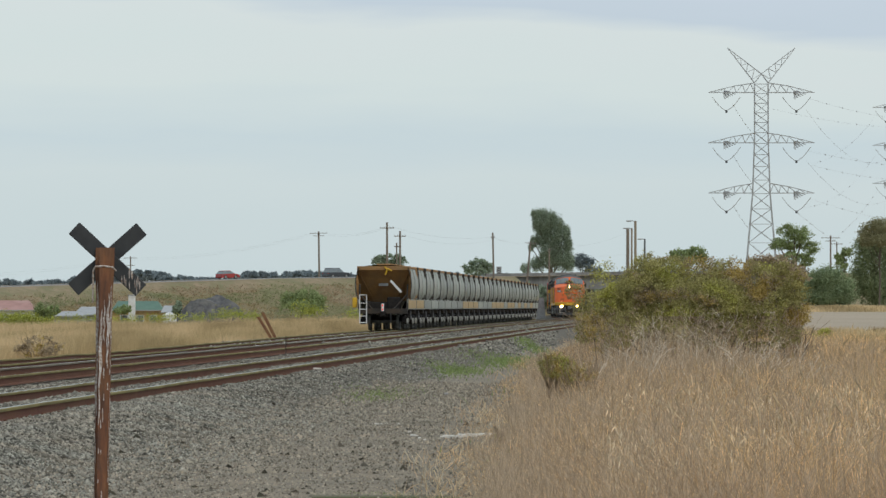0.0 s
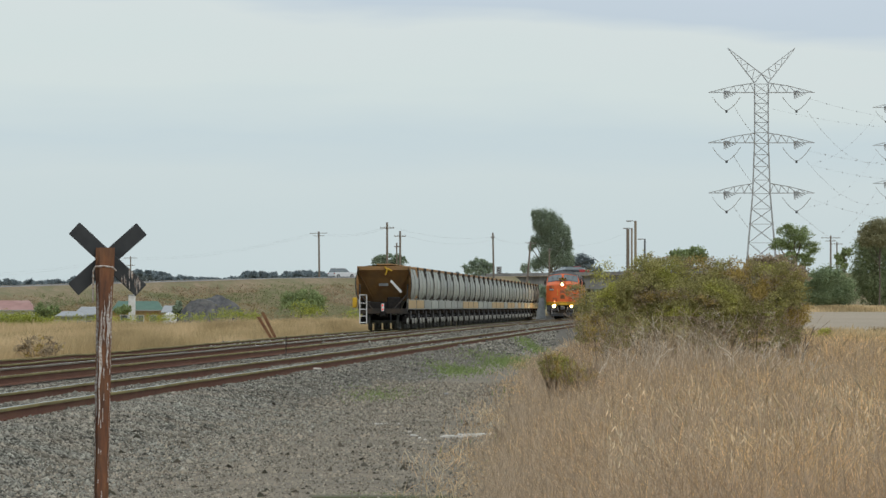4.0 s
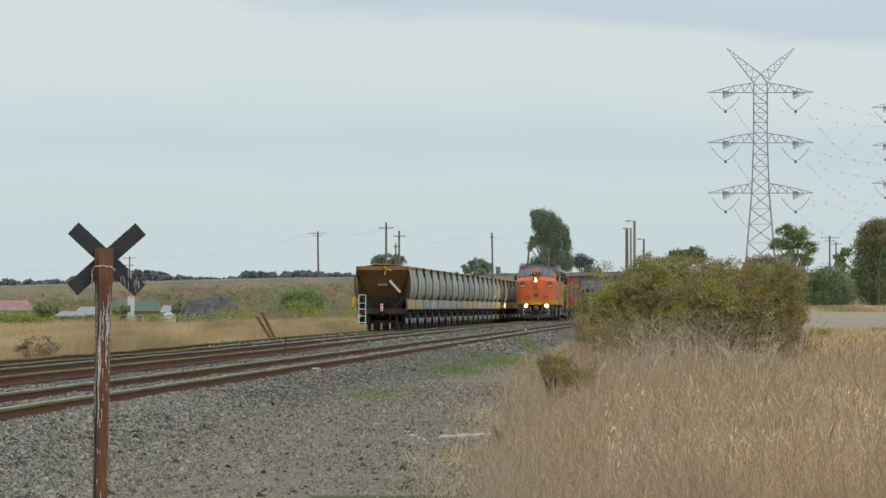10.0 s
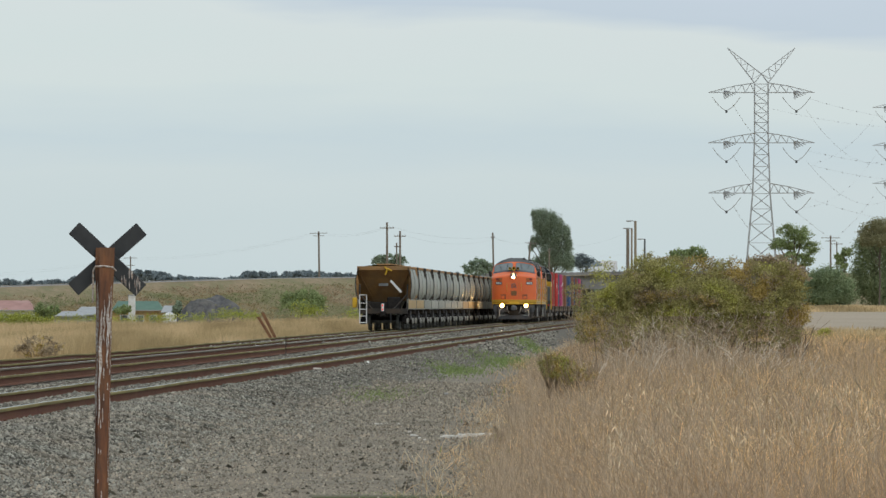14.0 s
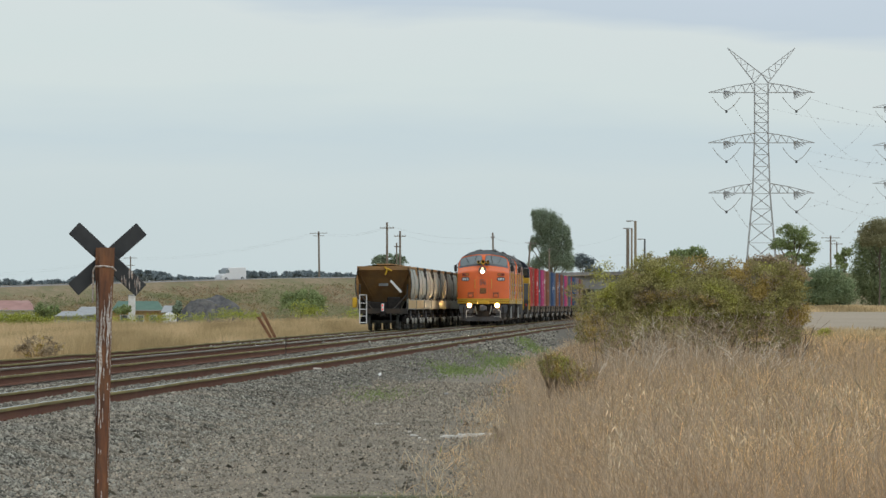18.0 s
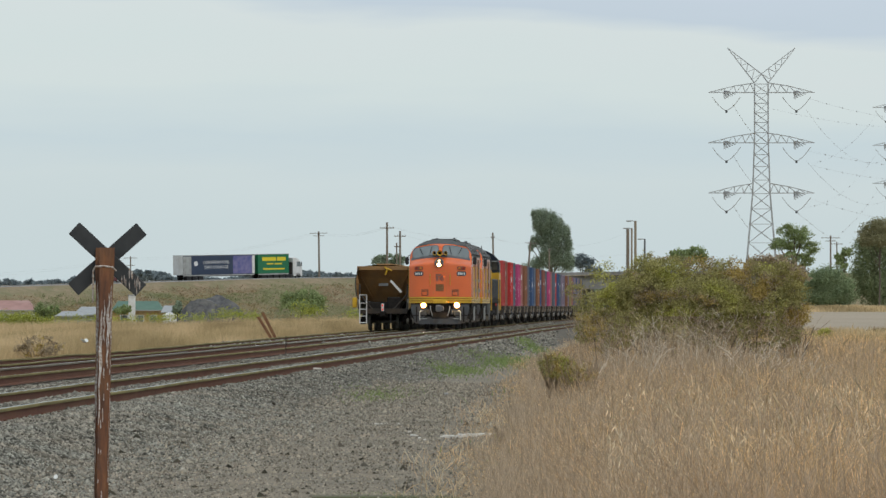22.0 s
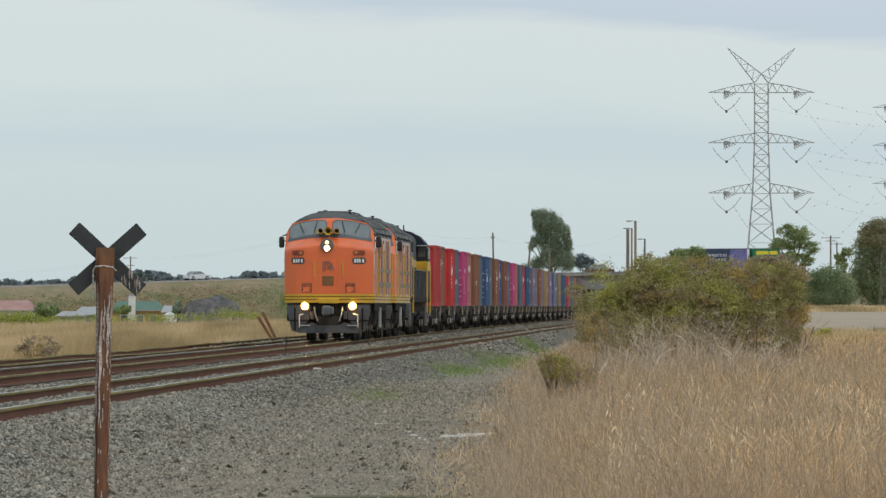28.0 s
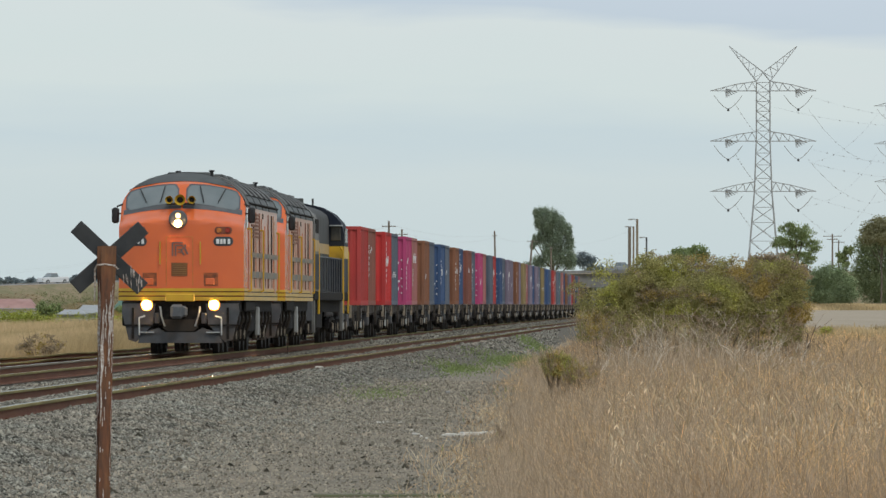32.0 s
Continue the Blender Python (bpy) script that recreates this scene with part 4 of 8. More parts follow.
# ---- container wagons ----
def flat_wagon(length):
    t = thing("container_wagon", "grey-brown skeletal container wagon with grimy bogies", "wagon", "container wagons")
    sh = Shape()
    for s in (-1, 1):
        sh.prism_x([(0.3, 1.12), (length - 0.3, 1.12), (length - 0.3, 0.98), (length - 4, 0.95), (length / 2, 0.86), (4, 0.95), (0.3, 0.98)], s * 1.18, s * 1.08)
    part("side_sill", sh, DECK, t)
    part("spine", Shape().soft(-0.28, 0.28, 0.2, length - 0.2, 0.66, 1.08, 0.03), SOOT, t)
    n = int(length / 2.0)
    for k in range(n + 1):
        y = 0.35 + k * (length - 0.7) / n
        part("cross_bearer", Shape().box(-1.2, 1.2, y - 0.07, y + 0.07, 0.92, 1.11), DECK, t)
        if k % 3 == 0:
            for s in (-1, 1):
                part("twistlock_post", Shape().box(s * 1.17, s * 1.25, y - 0.06, y + 0.06, 0.74 if k % 2 else 0.60, 1.14), PALE_RUST if k % 2 else DECK, t)
    for s in (-1, 1):
        part("brake_rod", Shape().tube((s * 0.7, 3.5, 0.55), (s * 0.7, length - 3.5, 0.55), 0.03, n=5), SOOT, t)
        part("hand_brake", Shape().tube((s * 1.22, length * 0.62, 0.72), (s * 1.27, length * 0.62, 0.72), 0.22, n=14), DECK, t)
        part("valve_box", Shape().soft(s * 0.95, s * 1.2, length * 0.36, length * 0.36 + 0.7, 0.45, 0.86, 0.04), PILOT_GREY, t)
        part("shunter_step", Shape().rod([(s * 1.22, 0.5, 1.05), (s * 1.22, 0.5, 0.42), (s * 1.22, 0.85, 0.42), (s * 1.22, 0.85, 1.05)], 0.025, 5), PALE_GREY, t)
    part("air_tank", Shape().tube((-0.6, length / 2 - 0.7, 0.5), (-0.6, length / 2 + 0.7, 0.5), 0.2, n=12), SOOT, t)
    for y in (-0.35, length - 0.25):
        part("coupler", Shape().soft(-0.14, 0.14, y, y + 0.6, 0.74, 1.0, 0.04), SOOT, t)
    bogie(t, 2.0, 2, 1.75)
    bogie(t, length - 2.0, 2, 1.75)
    return t


PAINTS = {}


def paint(key, c):
    # Distance haze put into the paint: every colour slightly greyed and lightened.
    c = tuple(1.08 * (0.88 * v + 0.12 * sum(c) / 3) for v in c)
    if key not in PAINTS:
        PAINTS[key] = surf(key + "_container_paint", c, tuple(v * 0.86 for v in c), 0.5, 0.75, c3=tuple(0.5 * v + 0.05 for v in c), size3=1.5, amount3=0.55, each=0.12, stretch=(1, 1, 0.4), spec=0.08)
    return PAINTS[key]


COLOURS = {"red": (0.50, 0.05, 0.042), "brown": (0.28, 0.10, 0.07), "slate": (0.13, 0.155, 0.20), "magenta": (0.55, 0.055, 0.19), "tan": (0.27, 0.11, 0.055),
           "blue": (0.055, 0.105, 0.225), "rose": (0.40, 0.16, 0.14), "teal": (0.11, 0.20, 0.22), "yellow": (0.34, 0.25, 0.105), "violet": (0.24, 0.19, 0.25), "scarlet": (0.58, 0.03, 0.026)}
CON_MESH = {}


def container_meshes():
    if CON_MESH:
        return CON_MESH
    L, H, W = 6.06, 2.59, 1.219

    def corrugated(n, at):
        pts = []
        for k in range(n):
            for f, d in ((0.0, 0.0), (0.3, 0.0), (0.5, 1.0), (0.8, 1.0)):
                pts.append(((k + f) / n, d))
        pts.append((1.0, 0.0))
        sh = Shape()
        sh.loft([[at(u, d, v) for u, d in pts] for v in (0.0, 1.0)], closed=False)
        return sh
    CON_MESH["side_wall"] = [corrugated(20, lambda u, d, v, s=s: (s * (W - 0.02 - 0.036 * d), 0.12 + u * (L - 0.24), 0.14 + v * (H - 0.24))).mesh("side_wall") for s in (-1, 1)]
    CON_MESH["end_wall"] = corrugated(9, lambda u, d, v: (-W + 0.1 + u * (2 * W - 0.2), 0.03 + 0.036 * d, 0.14 + v * (H - 0.24))).mesh("end_wall")
    CON_MESH["roof"] = Shape().loft([[(-W + 0.05, 0.1 + k * (L - 0.2) / 24, H - 0.03 + (0.018 if k % 2 else 0)), (W - 0.05, 0.1 + k * (L - 0.2) / 24, H - 0.03 + (0.018 if k % 2 else 0))] for k in range(25)], closed=False).mesh("roof")
    frame_shape = Shape()
    for s in (-1, 1):
        for y in (0.0, L - 0.14):
            frame_shape.box(s * W, s * (W - 0.12), y, y + 0.14, 0, H)
        frame_shape.box(s * W, s * (W - 0.07), 0.14, L - 0.14, 0.0, 0.15).box(s * W, s * (W - 0.06), 0.14, L - 0.14, H - 0.10, H)
    for y in (0.0, L - 0.1):
        frame_shape.box(-W + 0.12, W - 0.12, y, y + 0.1, 0, 0.14).box(-W + 0.12, W - 0.12, y, y + 0.1, H - 0.11, H)
    CON_MESH["frame"] = frame_shape.mesh("frame")
    CON_MESH["floor"] = Shape().box(-W + 0.08, W - 0.08, 0.1, L - 0.1, 0.03, 0.13).mesh("floor")
    door = [Shape().soft(s * 0.015, s * 1.09, L - 0.07, L - 0.02, 0.15, H - 0.12, 0.01).mesh("door") for s in (-1, 1)]
    CON_MESH["door"] = door
    bars = Shape()
    for x in (-0.85, -0.35, 0.35, 0.85):
        bars.tube((x, L + 0.0, 0.15), (x, L + 0.0, H - 0.12), 0.02, n=6)
    CON_MESH["lock_bars"] = bars.mesh("lock_bars")
    return CON_MESH


def cargo_box(key, marks):
    c = container_meshes()
    t = thing("shipping_container", {"red": "red", "brown": "brownish red", "slate": "slate grey", "magenta": "bright magenta", "tan": "tan brown", "blue": "blue", "rose": "faded rose-red", "teal": "teal", "yellow": "ochre yellow", "violet": "violet grey", "scarlet": "scarlet red"}[key] + " corrugated steel shipping container on a wagon", "container", "containers on the train")
    m = paint(key, COLOURS[key])

    def put(name, me, parent=t):
        ob = part(name, me, m, parent)
        ob.material_slots[0].link = "OBJECT"
        ob.material_slots[0].material = m
        return ob
    for me in c["side_wall"]:
        put("side_wall", me)
    put("end_wall", c["end_wall"])
    put("roof", c["roof"])
    put("frame", c["frame"])
    put("floor", c["floor"])
    for me in c["door"]:
        put("door", me)
    put("lock_bars", c["lock_bars"])
    if marks:
        rng = random.Random(marks)
        for s in (1,):
            y, z, n = 1.2 + rng.random() * 1.0, 0.9 + rng.random() * 0.9, rng.randint(2, 5)
            sh = Shape()
            for k in range(n):
                w = 0.25 + 0.25 * rng.random()
                sh.box(s * 1.196, s * 1.204, y + k * 0.6, y + k * 0.6 + w, z + 0.1 * (k % 2), z + 0.1 * (k % 2) + 0.12 + 0.14 * (marks % 3 == 0))
            part("lettering_bars", sh, LETTER, t, "white lettering bars")
        if marks % 3 != 1:
            y, z = 0.5 + rng.random() * 1.2, 0.55 + 0.5 * rng.random()
            column = Shape()
            for k in range(rng.randint(4, 8)):
                column.box(1.196, 1.206, y + 0.05 * (k % 2), y + 0.18 + 0.10 * rng.random(), z + 0.19 * k, z + 0.19 * k + 0.12)
            part("side_lettering_bars", column, LETTER, t, "white lettering bars one above another")
        if key in ("magenta", "blue"):
            sh = Shape()
            for k in range(4):
                sh.box(-0.75 + k * 0.40, -0.5 + k * 0.40, 0.012, 0.02, 1.95, 2.13)
            for j, z in enumerate((0.30, 0.55, 0.85, 1.2, 1.55)):
                sh.box(-0.7, -0.25, 0.012, 0.02, z, z + 0.1)
                sh.box(0.84, 0.90 + 0.04 * (j % 3), 0.012, 0.02, z, z + 0.08 + 0.04 * (j % 2))
                sh.box(1.02 + 0.02 * (j % 2), 1.07, 0.012, 0.02, z + 0.12, z + 0.17)
            part("end_lettering_bars", sh, LETTER, t, "white lettering bars")
    return t


LOADS = ["red brown", "scarlet slate", "magenta rose", "tan slate", "blue slate", "tan blue", "brown slate", "magenta rose", "slate red", "blue slate", "violet violet", "tan violet", "yellow rose", "violet blue", "violet slate",
         "yellow blue", "blue slate", "red rose", "slate teal", "rose blue", "tan slate", "violet red", "brown blue", "slate rose"]
short = flat_wagon(12.4)
moving.append((short, 59.6, 12.0, 0.0))
wagon = flat_wagon(19.7)
for i, load in enumerate(LOADS):
    w = wagon if i == 0 else copy_thing(wagon, pose(0, 0, 0))
    back = 72.8 + 20.6 * i
    moving.append((w, back, 19.7, 0.0))
    for k, key in enumerate(load.split()):
        # a box rides at its wagon's pose, set back along the deck
        moving.append((cargo_box(key, i * 2 + k + 1 if i in (2, 4) or (i * 7 + k * 3) % 4 else 0), back + 0.75 + 6.3 * k, 6.0, 1.143))


def train_front(t):
    return 192.9 + 19.6 * (32 - t)


def train_rows(back, length, lift):
    return [(t, on_line(A_MAIN, train_front(t) + back, Z_MAIN + lift + climb(train_front(t) + back + length / 2), length)) for t in (0, 2, 4, 6, 8, 10, 12, 14, 16, 20, 24, 28, 32)]

# ---- standing grain hoppers on the siding ----
def grain_hopper(panel, ends):
    t = thing("grain_hopper_wagon", "weathered silver-grey and rust-brown grain hopper wagon standing on the siding", "wagon", "standing grain hoppers")
    L = 11.75

    def side(s):
        prof = [(1.26, 1.62), (1.35, 1.74), (1.43, 1.98), (1.455, 2.35), (1.44, 2.72), (1.37, 2.98), (1.31, 3.18), (1.28, 3.3)]
        sh = Shape()
        sh.loft([[(s * x, y, z) for x, z in prof] for y in (0.47, L - 0.47)], closed=False)
        return sh, prof
    for s in (-1, 1):
        sh, prof = side(s)
        part("side_sheet", sh, HOP_GREY, t, smooth=True)
        # Near-end post coloured dark to paint the shaded gap between wagons.
        for y, m in ((0.40, HOP_DARK), (L - 0.46, HOP_GREY), (L / 2, HOP_GREY)):
            post = Shape().loft([[(s * (x + d), y + e, z) for x, z in prof] for d, e in ((-0.01, 0), (0.03, 0), (0.03, 0.07), (-0.01, 0.07))], closed=False)
            part("side_post", post, m, t, smooth=True)
        part("lower_sill", Shape().box(s * 1.32, s * 1.24, 0.3, L - 0.3, 1.10, 1.62), HOP_GREY, t)
        for y0, y1 in ((0.4, 5.8), (5.95, 11.35)):
            part("sill_panel", Shape().soft(s * 1.315, s * 1.345, y0, y1, 1.14, 1.58, 0.01), panel, t, "faded yellow panel" if panel is CREAM else "")
        part("top_chord", Shape().soft(s * 1.22, s * 1.34, 0.9, L - 0.9, 3.22, 3.36, 0.03), HOP_BROWN, t)
    roof = Shape().loft([[(-1.26, y, 3.3), (-0.8, y, 3.40), (0, y, 3.43), (0.8, y, 3.40), (1.26, y, 3.3)] for y in (0.85, L - 0.85)], closed=False)
    part("roof", roof, HOP_BROWN, t)
    for y in (1.4, 3.9, 6.4, 8.9):
        part("hatch", Shape().soft(-0.4, 0.4, y, y + 1.2, 3.40, 3.49, 0.03), HOP_BROWN, t)
    for end, d in ((0.0, 1), (L, -1)):
        # sloping end sheet in three facets, with a top band and ribs
        sh = Shape()
        y = lambda v: end + d * v
        sh.add([(-1.40, y(0.98), 3.20), (1.40, y(0.98), 3.20), (0.55, y(2.35), 1.5), (-0.55, y(2.35), 1.5)], [(0, 1, 2, 3)])
        sh.add([(-1.42, y(1.0), 3.15), (-0.55, y(2.35), 1.5), (-1.36, y(2.35), 1.6)], [(0, 1, 2)])
        sh.add([(1.42, y(1.0), 3.15), (0.55, y(2.35), 1.5), (1.36, y(2.35), 1.6)], [(0, 1, 2)])
        part("end_sheet", sh, ends, t, "rust-brown sloping end sheet" if ends is HOP_BROWN else "")
        part("end_band", Shape().soft(-1.40, 1.40, y(0.85), y(1.0), 3.14, 3.36, 0.02), ends, t)
        for s in (-1, 1):
            part("end_gusset", Shape().add([(s * 1.42, y(1.0), 3.1), (s * 1.45, y(1.0), 2.5), (s * 1.40, y(1.2), 1.7), (s * 1.20, y(1.4), 1.7), (s * 1.30, y(1.05), 2.5)], [(0, 1, 4), (1, 2, 3, 4)]), ends, t)
        for s in (-1, 1):
            part("end_brace", Shape().tube((s * 1.25, y(0.15), 1.1), (s * 1.25, y(0.9), 2.4), 0.05, n=6).tube((s * 0.55, y(0.15), 1.1), (s * 1.25, y(0.5), 1.9), 0.04, n=6), HOP_DARK, t)
            part("edge_rib", Shape().tube((s * 1.38, y(0.95), 3.18), (s * 0.56, y(2.31), 1.52), 0.03, n=6), ends, t)
        part("headstock", Shape().soft(-1.28, 1.28, y(0.0), y(0.25), 0.86, 1.14, 0.02), HOP_DARK, t)
        part("end_platform", Shape().box(-1.28, 1.28, y(0.2), y(2.2), 1.06, 1.12), HOP_DARK, t)
        part("end_machinery", Shape().soft(-0.9, 0.7, y(0.5), y(1.4), 1.1, 1.5, 0.05).soft(0.2, 0.9, y(0.4), y(0.9), 1.1, 1.75, 0.05), SOOT, t)
        part("coupler", Shape().soft(-0.13, 0.13, y(-0.45), y(0.2), 0.74, 1.0, 0.04), SOOT, t)
        part("air_hose", Shape().rod([(0.4, y(0), 0.9), (0.42, y(-0.15), 0.75), (0.4, y(-0.2), 0.45)], 0.03), BLACK, t)
        # ladder on one corner
        if d < 0:
            continue
        x0 = -1.22 * d
        lad = Shape()
        for dx in (0.0, 0.36 * d):
            lad.tube((x0 + dx, y(-0.02), 0.36), (x0 + dx, y(-0.02), 1.85), 0.028, n=6)
        for z in (0.40, 0.75, 1.1, 1.42, 1.85):
            lad.tube((x0, y(-0.02), z), (x0 + 0.36 * d, y(-0.02), z), 0.024, n=6)
        part("ladder", lad, WHITE, t, "white painted end ladder")
        part("ladder_plate", Shape().soft(x0 - 0.06, x0 + 0.42 * d, y(0.02), y(0.05), 0.86, 1.10, 0.01), WHITE, t)
    part("outlet_chute", Shape().loft([[(-0.9, 4.6, 1.6), (0.9, 4.6, 1.6), (0.9, 8.3, 1.6), (-0.9, 8.3, 1.6)], [(-0.4, 5.6, 0.45), (0.4, 5.6, 0.45), (0.4, 7.3, 0.45), (-0.4, 7.3, 0.45)]]), HOP_GREY, t)
    part("centre_sill", Shape().box(-0.25, 0.25, 0.1, L - 0.1, 0.7, 1.08), SOOT, t)
    bogie(t, 1.9, 2, 1.75, wheel=WHEEL_PALE)
    bogie(t, L - 1.9, 2, 1.75, wheel=WHEEL_PALE)
    for y in (3.6, 5.9, 8.1):
        for s in (-1, 1):
            part("brake_gear", Shape().soft(s * 0.9, s * 1.2, y - 0.35, y + 0.1, 0.55, 1.02, 0.04).tube((s * 1.1, y + 0.1, 0.7), (s * 1.1, y + 0.9, 0.7), 0.09, n=8), SOOT if y < 6 else PILOT_GREY, t)
    return t


hopper = grain_hopper(CREAM, HOP_BROWN)
cream = grain_hopper(CREAM, HOP_DARK)
plain = grain_hopper(HOP_GREY, HOP_DARK)


def berth(i):
    y = 424.0 + 12.3 * i
    return on_line(A_FAR, y, Z_FAR - sunk(y), 11.75)


hopper.matrix_basis, cream.matrix_basis, plain.matrix_basis = berth(0), berth(1), berth(2)
for i in range(3, 28):
    copy_thing(cream if i in (8, 9, 10, 14, 15, 16, 18, 19, 21, 23, 25) else plain, berth(i))
# fittings that only the end wagon shows
hopper["label"] = "weathered grain hopper wagon with red tail lamp and rust-brown end"
part("tail_lamp", Shape().soft(-0.09, 0.05, -0.12, 0.0, 0.98, 1.40, 0.03), WHITE, hopper, "portable tail lamp")
part("tail_lamp_lens", Shape().tube((-0.025, -0.12, 1.30), (-0.025, -0.14, 1.30), 0.05, n=14).tube((-0.025, -0.12, 1.09), (-0.025, -0.14, 1.09), 0.045, n=14), RED_LAMP, hopper)
part("release_lever", Shape().box(-0.06, 0.06, -0.02, 0.03, -0.42, 0.42, Matrix.Translation((0.64, 0.92, 2.30)) @ Matrix.Rotation(radians(-42), 4, "Y")), WHITE, hopper, "white diagonal lever")
part("tarp_strap", Shape().rod([(0.05, 0.82, 3.34), (0.18, 0.8, 3.18), (0.10, 0.82, 2.90)], 0.04).rod([(0.12, 0.8, 3.26), (0.44, 0.8, 3.12)], 0.04), YELLOW, hopper, "yellow strap")
part("data_plate", Shape().soft(-0.28, 0.22, 1.50, 1.56, 2.32, 2.46, 0.005), PALE_GREY, hopper)
part("brake_wheel_guard", Shape().soft(-1.62, -1.38, 0.3, 0.9, 1.18, 1.72, 0.05), YELLOW, hopper, "yellow handbrake guard")

# ---- whistle post: crossed boards on an old rail ----
def whistle_post():
    t = thing("crossing_whistle_post", "rusty rail post with two crossed dark boards, white paint flaking", "trackside sign", at=pose(-602.5 / 270.0, 53.15, 0.27, 0, 0, 4))
    prof = [(-0.055, 0.0), (0.055, 0.0), (0.055, 0.012), (0.012, 0.024), (0.010, 0.085), (0.034, 0.094), (0.034, 0.118), (-0.034, 0.118), (-0.034, 0.094), (-0.010, 0.085), (-0.012, 0.024), (-0.055, 0.012)]
    rings = []
    for z, g in ((-0.5, 0.86), (0.0, 0.86), (0.8, 0.88), (1.4, 0.92), (1.7, 0.98), (1.86, 1.12), (2.02, 1.12)):
        lean = 0.016 * (z - 1.0)
        rings.append([(x * g + lean, -y * g, z) for x, y in prof])
    post = part("post", Shape().loft(rings), POST_RUST, t, smooth=True)
    rng = random.Random(4)
    def streak(x, z0, z1, w, deep, seed):
        sh = Shape().grid(lambda u, v: (x + 0.016 * (z0 + (z1 - z0) * v - 1.0) + (u - 0.5) * 2 * w * (0.35 + 0.65 * abs(math.sin(5 * v + seed))) * (1 - (2 * v - 1) ** 6) + 0.003 * math.sin(17 * v + seed), deep, z0 + (z1 - z0) * v), 2, 26)
        part("paint_streak", sh, FLAKED_WHITE, post, "long streak of flaking white paint")
    streak(-0.043, 0.9, 1.80, 0.009, -0.017, 1)
    streak(-0.026, 0.85, 1.55, 0.007, -0.1195, 11)
    streak(0.029, 1.32, 1.72, 0.005, -0.1195, 12)
    streak(0.046, 1.22, 1.78, 0.006, -0.017, 2)
    streak(-0.018, 1.12, 1.62, 0.006, -0.119, 3)
    streak(0.020, 1.25, 1.66, 0.005, -0.119, 4)
    streak(-0.045, 0.2, 1.05, 0.0022, -0.016, 5)
    streak(0.044, 0.4, 1.12, 0.002, -0.016, 6)
    streak(0.0, 1.4, 1.68, 0.004, -0.119, 8)
    for k in range(26):
        z = 0.35 + 1.4 * rng.random()
        h, lane = 0.02 + 0.07 * rng.random(), rng.uniform(-0.048, 0.048)
        deep = -0.018 if abs(lane) > 0.033 else -0.119
        sh = Shape().grid(lambda u, v: (lane + 0.016 * (z - 1.0) + (u - 0.5) * (0.003 + 0.006 * rng.random()), deep - 0.0005 * (k % 3), z + (v - 0.5) * h), 1, 4)
        part("paint_flake", sh, FLAKED_WHITE, post)
    for angle, off in ((43, 0.012), (-41.5, 0.034)):
        rot = Matrix.Translation((0.0327, off, 1.945)) @ Matrix.Rotation(radians(angle), 4, "Y")
        b = Shape().soft(-0.30, 0.30, 0.0, 0.018, -0.052, 0.052, 0.004)
        b.v = [tuple(rot @ Vector(p)) for p in b.v]
        board = part("cross_board", b, DARK_BOARD, t, "dark painted cross board")
        for k in range(15 if angle > 0 else 0):
            u0 = 0.15 + 0.135 * rng.random()
            v0 = (rng.random() - 0.5) * 0.08
            s1 = Shape().grid(lambda u, v: (u0 + (u - 0.5) * 0.008 * (1 - (2 * v - 1) ** 2) + (v - 0.5) * -0.045, -0.003, v0 + (v - 0.5) * 0.045), 2, 4)
            s1.v = [tuple(rot @ Vector(p)) for p in s1.v]
            part("paint_flake", s1, FLAKED_WHITE, board)
    part("wire_tie", Shape().rod([(-0.066, -0.05, 1.66), (-0.064, -0.10, 1.87), (-0.05, -0.128, 1.895), (0.0, -0.135, 1.90), (0.06, -0.128, 1.892), (0.085, -0.09, 1.87)], 0.006), FLAKED_WHITE, t, "pale wire round the post")


whistle_post()
# two leaning rusty stakes beyond the tracks, and a thin rod between them
for x, top, dx in ((-7.43, 1.28, -0.78), (-7.28, 1.47, -0.73)):
    st = part("rusty_stake", Shape().box(-0.075, 0.075, -0.05, 0.05, 0, top, Matrix.Shear("XY", 4, (dx / top, 0))), POST_RUST, at=pose(x, 360, 0.2))
    tagged(st, "leaning rusty steel stake in the dry grass", "stake", "leaning stakes")
tagged(part("marker_rod", Shape().tube((0, 0, 0), (0, 0, 0.60), 0.013, n=6), DECK, at=pose(-4.26, 220, 0.52)), "thin upright rusty rod in the ballast", "rod")

# ---- highway on its embankment, with the bridge over the line ----
def road_point(u, off=0.0):
    """A point u metres along the highway, off metres to its far side."""
    if u < 30:
        z = 5.9 + 0.026 * u
    else:
        z = 6.68 + 1.2 * ease(30, 150, u)
    return (-50.5 + 0.75 * u - 0.661 * off, 1316 + 0.661 * u + 0.75 * off, z)


def strip(us, left, right, lift0, lift1, thick):
    sh = Shape()
    rings = []
    for u in us:
        a, b = road_point(u, left), road_point(u, right)
        rings.append([(*a[:2], a[2] + lift0), (*b[:2], b[2] + lift1), (*b[:2], b[2] + lift1 - thick), (*a[:2], a[2] + lift0 - thick)])
    return sh.loft(rings)


